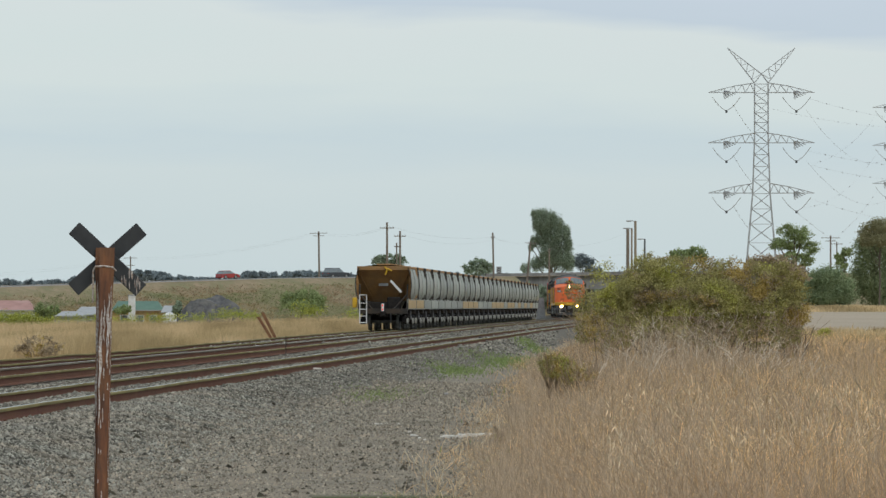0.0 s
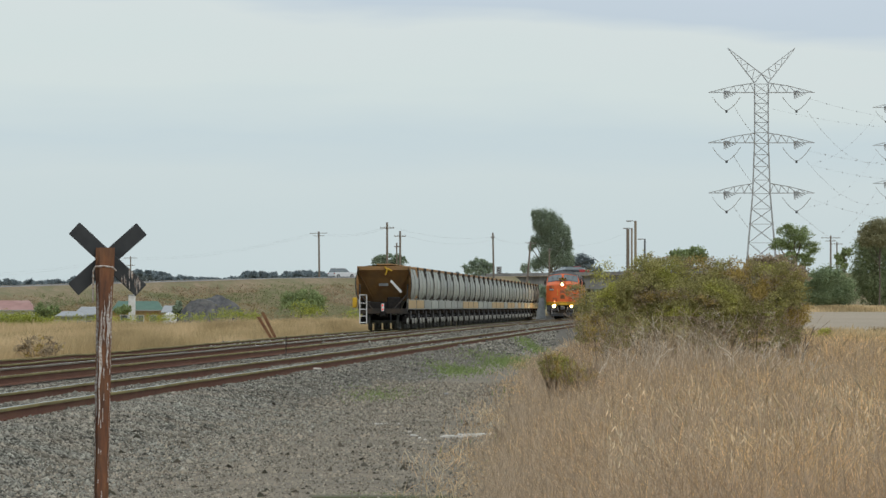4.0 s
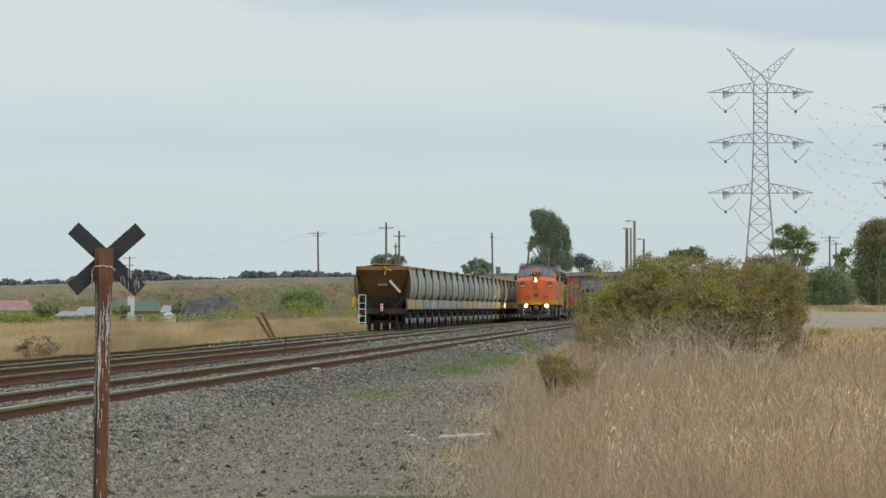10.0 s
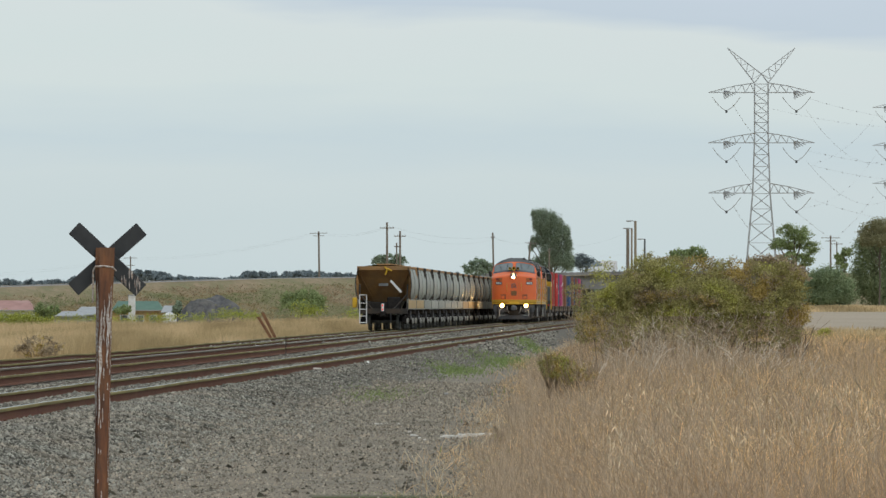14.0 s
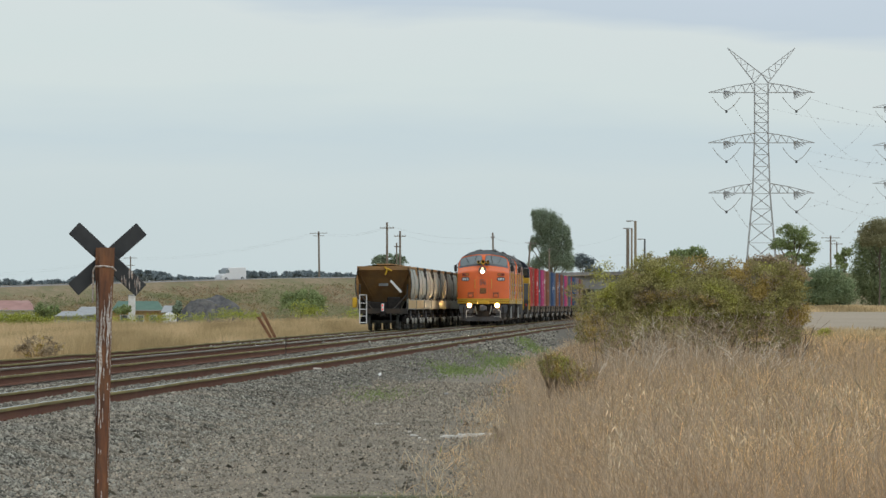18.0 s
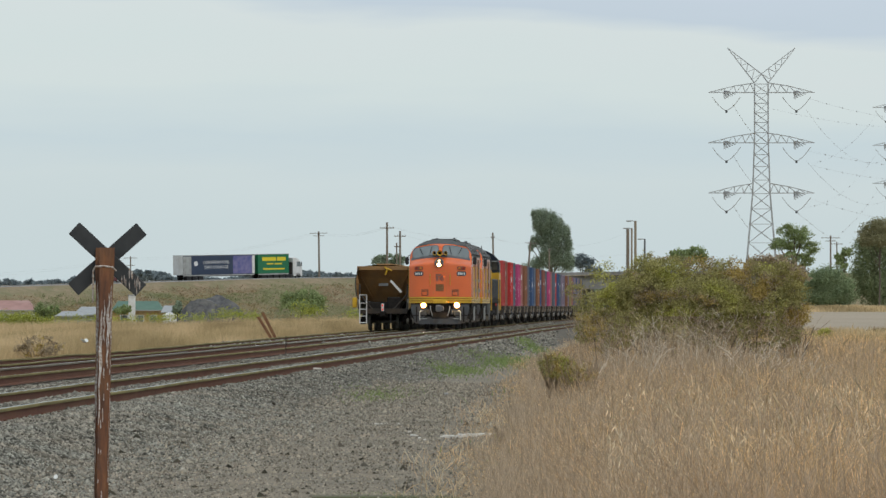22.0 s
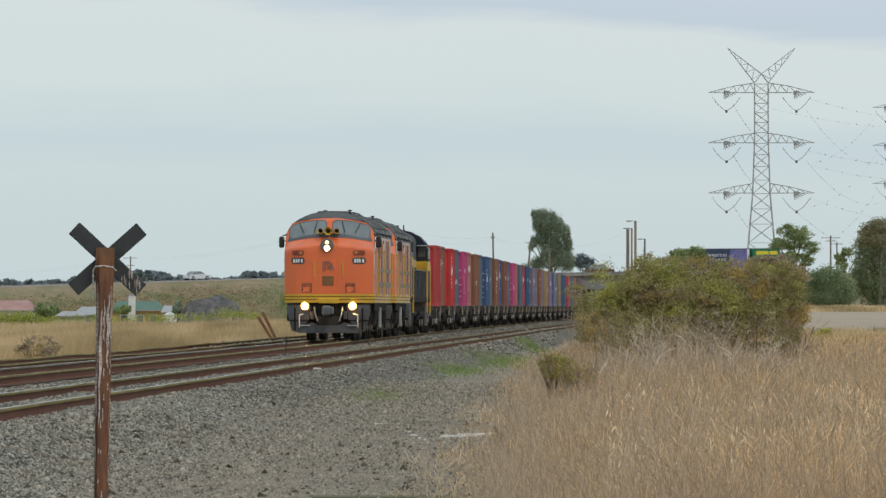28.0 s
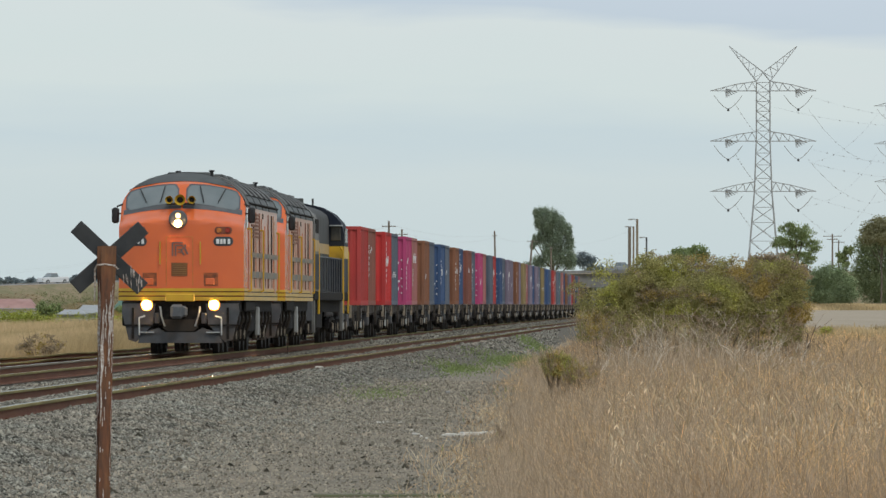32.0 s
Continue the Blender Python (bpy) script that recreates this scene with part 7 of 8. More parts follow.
def stalks(x, y, z, h, w, tilt):
    """Straight thin stalks, one quad each, leaning every way."""
    n = len(x)
    ang = RNG.uniform(0, 2 * math.pi, n)
    dx, dy = np.cos(ang) * np.sin(tilt) * h, np.sin(ang) * np.sin(tilt) * h
    dz = np.cos(tilt) * h
    v = np.stack([np.stack([x - w, y, z], 1), np.stack([x + w, y, z], 1), np.stack([x + dx + w * 0.5, y + dy, z + dz], 1), np.stack([x + dx - w * 0.5, y + dy, z + dz], 1)], axis=1).reshape(-1, 3)
    return v, np.arange(4 * n).reshape(n, 4)


heads = []
GRASSES = {"tall_dry_grass": "tall straw-coloured dry grass beside the line", "grey_dry_grass": "matted greyish dry grass beside the line", "green_undergrowth": "green blades among the dry grass"}
for name, m, n, y0, y1, power, hmin, hmax, w, lean in (
        ("tall_dry_grass", STRAW, 85000, 43, 300, 1.5, 0.45, 0.92, 0.0017, 1.5),
        ("grey_dry_grass", STRAW_GREY, 150000, 43, 260, 1.6, 0.40, 0.86, 0.0018, 1.9),
        ("green_undergrowth", GREEN_BLADE, 4200, 43, 200, 1.5, 0.3, 0.66, 0.004, 0.8)):
    x, y, near = verge(n, y0, y1, power, 1.0)
    golden = np.clip((x / y - 0.028) / 0.02, 0, 1)
    odds = np.where(near > 0, 0.30 + 0.70 * near, 0.10)
    if name[0] == "t":
        odds = odds * (0.22 + 0.95 * golden)
    keep = RNG.uniform(0, 1, n) < odds
    x, y, near = x[keep], y[keep], near[keep]
    full = (hmin + (hmax - hmin) * RNG.uniform(0, 1, len(x)) ** 1.3) * (0.40 + 0.60 * near) * (0.66 + 0.62 * tuft_height(x, y))
    # many blades start as side shoots part of the way up
    start = full * np.where(RNG.uniform(0, 1, len(x)) < 0.78, RNG.uniform(0, 0.72, len(x)), 0.0)
    h = (full - start) * RNG.uniform(0.55, 1.0, len(x))
    v, f, tips = blades(x, y, 0.2 + start, h, w * RNG.uniform(0.6, 1.5, len(x)) * (0.5 + y / 105), lean * RNG.uniform(0.05, 1.15, len(x)) ** 1.15)
    soup(name, v, f, m, "stuff", GRASSES[name], "grass")
    if name[0] == "t":
        heads = tips[(RNG.uniform(0, 1, len(tips)) < 0.022)]
heads = heads[(heads[:, 1] > 52) & (heads[:, 0] > edge_of(heads[:, 1]) + 0.7)]
x, y, near = verge(80000, 43, 230, 1.8, 0.3)
v, f = stalks(x, y, 0.2 + RNG.uniform(0.1, 0.75, len(x)) * (0.3 + 0.6 * near), RNG.uniform(0.12, 0.42, len(x)), 0.0014 * (0.6 + y / 100), RNG.uniform(0.1, 1.5, len(x)))
n = 3200
y2 = RNG.uniform(118, 147, n)
x2 = y2 * RNG.uniform(0.0165, 0.045, n)
v2, f2 = stalks(x2, y2, 0.2 + RNG.uniform(0.2, 0.6, n), RNG.uniform(0.25, 0.75, n) * np.clip(1.1 - np.abs(x2 / y2 - 0.030) / 0.022, 0.4, 1), 0.0032, RNG.uniform(0.02, 0.75, n))
v, f = np.concatenate([v, v2]), np.concatenate([f, f2 + len(v)])
soup("tangled_stalks", v, f, TWIG, "stuff", "tangle of pale broken stalks in the dry grass", "grass")
n = len(heads)
lean_dir = RNG.normal(size=(n, 3)) * [0.35, 0.35, 0.12] + [0.12, 0, 1.0]
lean_dir /= np.linalg.norm(lean_dir, axis=1, keepdims=True)
side = np.cross(lean_dir, [0, 1.0, 0.1])
s = (RNG.uniform(0.045, 0.085, n) * np.clip(heads[:, 1] / 90, 0.9, 1.8))[:, None]
wd = 0.17
quad = np.stack([heads - lean_dir * s * 0.4, heads + side * s * wd + lean_dir * s * 0.3, heads + lean_dir * s * 1.6, heads - side * s * wd + lean_dir * s * 0.3], axis=1).reshape(-1, 3)
soup("grass_seed_heads", quad, np.arange(4 * n).reshape(n, 4), SEED, "stuff", "brown nodding seed heads on the tall grass", "grass")

# large curved plumes on their stalks
sh, stems = Shape(), Shape()
for i in range(120):
    yy = RNG.uniform(52, 100)
    px = RNG.uniform(1150, 1575) if i % 3 else RNG.uniform(1380, 1575)
    xx = (px - 784) / 14350 * yy
    foot = Vector((xx, yy, 0.2))
    top = foot + Vector((RNG.uniform(-0.12, 0.12), RNG.uniform(-0.1, 0.1), RNG.uniform(0.55, 0.95)))
    aim = Vector((RNG.uniform(-0.75, 0.55), RNG.uniform(-0.2, 0.2), 1.0)).normalized()
    side_way = aim.cross(Vector((0, 1, 0))).normalized()
    size = RNG.uniform(0.09, 0.16)
    droop = RNG.uniform(-0.02, 0.02)
    stems.rod((foot, foot.lerp(top, 0.5) + side_way * 0.02, top), 0.0022, 3)
    rings = []
    for k, w in enumerate((0.25, 0.8, 1.0, 0.85, 0.2)):
        c = top + aim * size * (k / 4) + side_way * droop * (k / 4) ** 2
        rings.append([tuple(c + (side_way * math.cos(q) + Vector((0, 1, 0)) * math.sin(q)) * w * RNG.uniform(0.006, 0.0115)) for q in (0, 1.26, 2.51, 3.77, 5.03)])
    sh.loft(rings)
tagged(part("grass_plumes", sh, PLUME), "tan nodding seed plumes on tall grass", "grass", kind="stuff")
tagged(part("plume_stalks", stems, STRAW), "thin straw stalks carrying seed plumes", "grass", kind="stuff")

# pale feathery seed tufts on the nearest grass
n = 8000
y = RNG.uniform(49, 96, n)
x = y * (0.020 + 0.0365 * RNG.uniform(0, 1, n) ** 0.75)
z = 0.2 + (0.34 + 0.36 * RNG.uniform(0, 1, n)) * (0.66 + 0.62 * tuft_height(x, y))
lean_dir = RNG.normal(size=(n, 3)) * [0.45, 0.3, 0.2] + [0.0, 0, 1.0]
lean_dir /= np.linalg.norm(lean_dir, axis=1, keepdims=True)
side = np.cross(lean_dir, [0, 1.0, 0.1])
size = (RNG.uniform(0.012, 0.045, n))[:, None]
top = np.stack([x, y, z], axis=1)
quad = np.stack([top - lean_dir * size, top + side * size * 0.16, top + lean_dir * size, top - side * size * 0.16], axis=1).reshape(-1, 3)
soup("pale_seed_tufts", quad, np.arange(4 * n).reshape(n, 4), leaf("blond_tufts", (0.94, 0.80, 0.57), (0.70, 0.53, 0.33), 0.8, 0.4, 0.35), "stuff", "small blond seed tufts among the dry grass", "grass")

# fine husks and broken leaves through the grass
x, y, near = verge(300000, 43, 240, 1.5, 0.6)
z = 0.2 + RNG.uniform(0.05, 1.0, len(x)) ** 0.8 * (0.25 + 0.5 * near) * (0.66 + 0.62 * tuft_height(x, y))
for name, m, pick in (("pale_husks", STRAW, slice(0, None, 2)), ("grey_husks", STRAW_GREY, slice(1, None, 2))):
    v, f = leaf_quads(np.stack([x, y, z], axis=1)[pick], 0.009 * (0.5 + y[pick] / 105), 0.4)
    soup(name, v, f, m, "stuff", "fine dry husks and broken leaves among the grass", "grass")

# meadow left of the line
n = 110000
y = 230 + 720 * RNG.uniform(0, 1, n) ** 1.4
hi = -19.9 + 0.0314 * y
lo = -0.057 * y - 1.0
x = lo + (hi - lo) * RNG.uniform(0, 1, n)
ok = hi > lo
x, y = x[ok], y[ok]
gz = np.array([ground_z(float(a), float(b)) for a, b in zip(x, y)])
v, f, _ = blades(x, y, gz - 0.05, RNG.uniform(0.35, 0.85, len(x)) * (0.55 + 0.6 * tuft_height(x * 0.45, y * 0.03)), 0.003 + y / 70000, 0.35)
soup("meadow_grass", v, f, MEADOW, "stuff", "pale golden dry meadow grass beyond the tracks", "grass")
n = 16000
y = 260 + 560 * RNG.uniform(0, 1, n)
x = np.maximum(14 + 0 * y, 0.043 * y) + RNG.uniform(0, 1, n) * 0.016 * y
gz = np.array([ground_z(float(a), float(b)) for a, b in zip(x, y)])
bare = (y > 430) & (y < 690)
x, y, gz = x[~bare], y[~bare], gz[~bare]
v, f, _ = blades(x, y, gz - 0.05, RNG.uniform(0.2, 0.5, len(x)), 0.012 + y / 26000, 0.4)
soup("field_grass", v, f, MEADOW, "stuff", "short dry grass in the field beyond the scrub", "grass")
sh = Shape()
sh.loft([[(15 + 0.02 * (yy - 430), yy, ground_z(22, yy) + 0.03), (30 + 0.03 * (yy - 430), yy, ground_z(32, yy) + 0.03), (90, yy, ground_z(90, yy) + 0.03)] for yy in (430, 470, 520, 570, 620, 660, 690)], closed=False)
tagged(part("bare_dirt_strip", sh, DIRT, smooth=True), "bare pale dirt strip in the field", "dirt", kind="structure")

# bare branching twigs standing between the scrub and the grass
def fork(sh, foot, way, length, r, left):
    """A dead branch that splits again and again, each piece a little bent."""
    mid = foot + way * length * 0.5 + Vector((RNG.normal(0, 0.06), RNG.normal(0, 0.04), RNG.normal(0, 0.03))) * length
    end = foot + way * length
    sh.rod((foot, mid, end), r, 3)
    if not left:
        return
    for k in range(2 if RNG.uniform() < 0.6 else 3):
        turn = Vector((RNG.normal(0, 0.55), RNG.normal(0, 0.35), RNG.normal(0.10, 0.30)))
        fork(sh, mid.lerp(end, RNG.uniform(0.3, 1.0)), (way + turn).normalized(), length * RNG.uniform(0.5, 0.8), max(0.0011, r * 0.72), left - 1)


sh = Shape()
for i in range(60):
    yy = RNG.uniform(112, 147)
    xx = yy * RNG.uniform(0.0170, 0.0445)
    tall = RNG.uniform(0.34, 0.62) * (1.0 if 0.019 < xx / yy < 0.040 else 0.7)
    fork(sh, Vector((xx, yy, RNG.uniform(0.3, 0.75))), Vector((RNG.normal(0, 0.45), RNG.normal(0, 0.2), 1.0)).normalized(), tall, RNG.uniform(0.0035, 0.0075), 3)
tagged(part("bare_twigs", sh, BLEACHED), "pale bare branching twigs between scrub and dry grass", "twigs", kind="stuff")
sh = Shape()
for i in range(16):
    yy = RNG.uniform(66, 112)
    xx = yy * RNG.choice([RNG.uniform(0.036, 0.0445), RNG.uniform(0.0505, 0.055)])
    fork(sh, Vector((xx, yy, 0.25)), Vector((RNG.normal(0, 0.18), 0, 1.0)).normalized(), RNG.uniform(0.22, 0.42), 0.0017, 3)
tagged(part("dead_weed_stems", sh, leaf("red_brown_stems", (0.30, 0.185, 0.12), (0.22, 0.135, 0.09), 0.9, 0.3)), "dark reddish-brown dead weed stems in the grass", "weeds", kind="stuff")

# single long bent stalks, bright against the mass of the grass
def arcs(x, y, z, length, w, lean, droop):
    n = len(x)
    ang = RNG.uniform(0, 2 * math.pi, n)
    dx, dy = np.cos(ang), np.sin(ang) * 0.6
    rows = []
    for f in (0.0, 0.25, 0.5, 0.75, 1.0):
        out = length * (lean * f + droop * f * f)
        up = length * (f * (1 - 0.35 * lean) - 0.45 * droop * f * f)
        for q in (-1, 1):
            rows.append(np.stack([x + dx * out + q * w * (1 - 0.5 * f), y + dy * out, z + up], axis=1))
    v = np.stack(rows, axis=1).reshape(-1, 3)
    b = np.arange(n)[:, None] * 10
    return v, np.concatenate([b + np.array([[k, k + 1, k + 3, k + 2]]) for k in (0, 2, 4, 6)])


x, y, near = verge(9000, 50, 135, 1.3, 0.9)
v, f = arcs(x, y, 0.2 + RNG.uniform(0.0, 0.35, len(x)) * near, RNG.uniform(0.22, 0.62, len(x)) * (0.5 + 0.5 * near), 0.0015 * (0.7 + y / 90), RNG.uniform(0.0, 0.7, len(x)), RNG.uniform(0.0, 0.6, len(x)))
soup("bent_straws", v, f, PALE_STRAW, "stuff", "long pale bent straws standing out of the grass", "grass")

# low brown dock bush in the meadow, green patches on the gravel
def low_bush(px, py, rx, ry, y, groups, label, twigs=60, size=0.03):
    k = y / 14350
    cx, cz = (px - 784) * k, EYE + (544 - py) * k
    gz = bed_height(cx, y) if cx < edge_x(y) else ground_z(cx, y)
    t = thing("low_shrub", label, "shrub", "", at=pose(cx, y, gz))
    tw = []
    for i in range(twigs):
        a = Vector((RNG.uniform(-0.2, 0.2) * rx * k, RNG.uniform(-0.1, 0.1), 0))
        b = Vector((RNG.uniform(-1, 1) * rx * k, RNG.uniform(-0.5, 0.5) * rx * k, (cz - gz) + RNG.uniform(-0.9, 1.1) * ry * k))
        tw.append((a, a.lerp(b, 0.5) + Vector((0, 0, 0.06)), b))
    sh = Shape()
    for pts in tw:
        sh.rod(pts, 0.0038 * (1 + y / 300), 3)
    part("twig_tangle", sh, TWIG, t)
    for n, m in groups:
        c = clumped(n, (0, 0, cz - gz), (rx * k, rx * k * 0.8, ry * k), max(12, n // 25), (0.09 * rx * k, 0.09 * rx * k, 0.12 * ry * k))
        c = c[c[:, 2] > 0.02]
        v, f = leaf_quads(c, size, 0.8)
        soup("leaves", v, f, m, "", "", "", t)
    return t


low_bush(985, 648, 34, 24, 121, ((1700, LEAF_OLIVE), (1100, LEAF_RUST), (250, LEAF_LIME)), "small olive and rust-leaved bush in the grass", 70, 0.017)
low_bush(1024, 664, 36, 24, 118, ((800, LEAF_RUST), (500, LEAF_OLIVE), (500, LEAF_BROWN)), "low withering rust-leaved bush in the grass", 90, 0.016)
low_bush(886, 772, 13, 17, 92, ((260, LEAF_BROWN), (200, LEAF_OLIVE)), "dark withered tuft at the edge of the gravel", 40, 0.010)
low_bush(68, 613, 44, 18, 236, ((1000, LEAF_BROWN), (250, LEAF_RUST)), "brown withered dock bush in the meadow", 45, 0.04)
low_bush(1460, 594, 24, 13, 360, ((900, LEAF_LIME),), "small yellow-green weed in the field", 20, 0.06)
low_bush(1395, 575, 26, 26, 160, ((1500, LEAF_BROWN), (900, LEAF_OLIVE)), "dry brown low shrub beside the scrub", 60, 0.03)


def green_patch(px, py, rx, ry, n, m, h):
    y0 = (EYE - 0.3) * 14350 / (py - 544)
    k = y0 / 14350
    x = (px - 784) * k + RNG.normal(0, rx * k * 0.5, n)
    y = y0 + RNG.normal(0, ry * y0 / (py - 544) * 0.5, n)
    gz = np.array([bed_height(float(a), float(b)) for a, b in zip(x, y)])
    v, f, _ = blades(x, y, gz - 0.01, RNG.uniform(0.3, 1.0, n) * h, 0.004 + y / 30000, 0.6)
    soup("green_weeds", v, f, m, "stuff", "sparse green weeds growing in the gravel", "weeds")


green_patch(810, 657, 56, 9, 1500, GREEN_BLADE, 0.09)
green_patch(900, 640, 72, 12, 2300, GREEN_BLADE, 0.10)
green_patch(665, 700, 56, 10, 1000, GREEN_BLADE, 0.07)
green_patch(940, 617, 24, 10, 1200, GREEN_BLADE, 0.12)
green_patch(700, 690, 60, 10, 500, GREEN_BLADE, 0.06)
green_patch(690, 872, 110, 3, 420, GREEN_BLADE, 0.035)


# ---- the big scrub thicket ----
def thicket():
    y = 150.0
    k = y / 14350
    cx = (1225 - 784) * k
    gz = ground_z(cx, y)
    t = thing("scrub_thicket", "dense olive-green and brown scrub thicket with bare grey twigs", "bush", "", at=pose(cx, y, gz))
    lobes = ((1143, 490, 46, 33, 1.0), (1120, 500, 30, 22, 0.7), (1215, 486, 90, 34, 1.0), (1310, 492, 84, 34, 1.0), (1385, 505, 44, 42, 1.0), (1085, 540, 56, 42, 0.9), (1165, 535, 90, 45, 1.0), (1260, 540, 95, 45, 1.0), (1350, 550, 80, 45, 1.0), (1405, 555, 26, 40, 0.8),
             (1150, 462, 30, 14, 0.7), (1190, 462, 20, 10, 0.5), (1064, 480, 24, 14, 0.2), (1078, 468, 10, 9, 0.15), (1048, 492, 12, 10, 0.15), (1076, 496, 16, 12, 0.25), (1052, 472, 8, 8, 0.12), (1040, 555, 26, 50, 0.6), (1030, 580, 20, 30, 0.5), (1020, 520, 18, 26, 0.4), (1100, 580, 80, 36, 0.7), (1220, 585, 110, 34, 0.7), (1340, 590, 84, 34, 0.7), (1060, 600, 40, 30, 0.6), (1150, 525, 70, 36, 0.8), (1280, 520, 70, 36, 0.8))
    dark, lime, rust, brown = [], [], [], []
    for px, py, rx, ry, dense in lobes:
        c = np.array(((px - 1225) * k, RNG.uniform(-0.5, 0.9) - (1.3 if py > 570 else 0.5 if py > 535 else 0), EYE + (544 - py) * k - gz))
        rad = np.array((rx * k, max(0.35, rx * k * 0.8), ry * k))
        n = int(11500 * dense * rx * ry / 3000 * (0.55 if py > 575 else 1.0))
        q = clumped(n, c, rad, max(20, int(n / 34)), (0.045, 0.06, 0.03))
        kind = np.array([noise.noise((a * 1.6, b * 0.8, e * 2.4)) for a, b, e in q]) + RNG.uniform(-0.13, 0.13, len(q)) - 0.05 * np.clip(q[:, 0], -0.2, 1.5) - 0.45 * np.exp(-((q[:, 0] + 1.75) / 0.32) ** 2) * (q[:, 2] < 1.85) + 0.38 * np.exp(-((q[:, 0] - 0.35) / 0.65) ** 2 - ((q[:, 2] - 1.50) / 0.16) ** 2) - 0.42 * np.exp(-((q[:, 0] - 1.05) / 0.42) ** 2 - ((q[:, 2] - 2.15) / 0.24) ** 2) + (0.07 if px < 1082 and py < 490 else 0)
        low = q[:, 2] < EYE + (544 - 560) * k - gz
        lime.append(q[(kind > 0.25) & ~low])
        rust.append(q[(kind < -0.47)])
        brown.append(q[((kind >= -0.47) & (kind < -0.30)) | (low & (kind > 0.22))])
        dark.append(q[(kind >= -0.30) & (kind <= 0.25) & ~(low & (kind > 0.22))])
    for m, group, size in ((LEAF_OLIVE, dark, 0.021), (LEAF_LIME, lime, 0.023), (LEAF_RUST, rust, 0.020), (LEAF_BROWN, brown, 0.019)):
        v, f = leaf_quads(np.concatenate(group), size, 0.8)
        soup("leaves", v, f, m, "", "", "", t)
    stems, twigs = Shape(), Shape()
    for i in range(70):
        x = RNG.uniform(-1.7, 1.9)
        a = Vector((x, RNG.uniform(-1.6, 0.9), 0))
        b = a + Vector((RNG.uniform(-0.5, 0.5), RNG.uniform(-0.3, 0.3), RNG.uniform(0.7, 1.45)))
        m = a.lerp(b, 0.5) + Vector((RNG.uniform(-0.15, 0.15), 0, 0))
        stems.rod((a, m, b), RNG.uniform(0.006, 0.014), 4)
        for j in range(9):
            p = a.lerp(b, RNG.uniform(0.35, 1.0))
            q = p + Vector((RNG.uniform(-0.35, 0.35), RNG.uniform(-0.3, 0.2), RNG.uniform(0.05, 0.4)))
            twigs.rod((p, p.lerp(q, 0.5) + Vector((0, 0, RNG.uniform(-0.04, 0.08))), q), RNG.uniform(0.0025, 0.005), 3)
    for i in range(1300):
        p = Vector((RNG.uniform(-2.3, 2.0), RNG.uniform(-2.4, -0.4), RNG.uniform(0.2, 1.4)))
        q = p + Vector((RNG.uniform(-0.28, 0.28), RNG.uniform(-0.1, 0.1), RNG.uniform(-0.1, 0.42)))
        twigs.rod((p, p.lerp(q, 0.5) + Vector((RNG.uniform(-0.05, 0.05), 0, 0)), q), RNG.uniform(0.002, 0.0045), 3)
    tagged(part("stem_cluster", stems, BARK, t), kind="stuff")
    part("twig_tangle", twigs, TWIG, t, "pale bare twigs")
    return t


thicket()

# ---- loose things on the ground ----
CHALK = surf("weathered_chalky_concrete", (0.78, 0.75, 0.69), (0.60, 0.56, 0.50), 0.05, 0.9, bump=0.3, c3=(0.42, 0.38, 0.31), size3=0.25)
MOSS = surf("mossy_timber", (0.12, 0.10, 0.06), (0.10, 0.12, 0.05), 0.08, 0.95, bump=0.3)


def slab(px, py, w, d, h, m, name, label, category, turn=0):
    y = (EYE - 0.32) * 14350 / (py - 544)
    x = (px - 784) / 14350 * y
    ob = part(name, Shape().soft(-w / 2, w / 2, -d / 2, d / 2, -0.04, h, 0.015), m, at=pose(x, y, bed_height(x, y), 0, 0, turn))
    return tagged(ob, label, category)


slab(555, 673, 0.19, 0.5, 0.035, CHALK, "concrete_offcut", "pale flat piece of concrete on the ballast", "debris", 20)
kerb = thing("sunken_kerb", "pale broken edge of a sunken concrete kerb in the gravel", "kerb")
for px, py, w, h, turn in ((846, 767.5, 0.20, 0.026, 14), (866, 765, 0.10, 0.020, 22), (826, 769.5, 0.17, 0.034, 8), (812, 771, 0.09, 0.024, 3), (794, 771, 0.11, 0.030, -3), (783, 770, 0.05, 0.018, 0), (669, 747, 0.12, 0.012, 2), (684, 746, 0.06, 0.010, 0), (704, 747, 0.04, 0.012, 0), (733, 768, 0.04, 0.020, 9), (742, 773, 0.03, 0.022, 0), (725, 761, 0.03, 0.014, 0), (752, 775, 0.03, 0.016, 0)):
    yy = (EYE - 0.32) * 14350 / (py - 544)
    xx = (px - 784) / 14350 * yy
    part("kerb_piece", Shape().soft(-w * 0.6, w * 0.6, -0.2, 0.2, -0.03, h * 1.5, 0.008), CHALK, kerb, at=pose(xx, yy, bed_height(xx, yy), 0, 2 * math.sin(px), turn))
slab(680, 876, 1.25, 0.5, 0.03, MOSS, "old_sleeper", "old mossy timber sleeper lying in the gravel", "sleeper", 4)
slab(790, 697, 0.10, 0.1, 0.06, CONCRETE, "pale_stone", "small pale stone on the gravel", "stone")
slab(332, 652, 0.05, 0.1, 0.05, WHITE, "pale_stone", "small white stone on the ballast", "stone")
slab(145, 675, 0.05, 0.1, 0.05, WHITE, "pale_stone", "small white stone on the ballast", "stone")


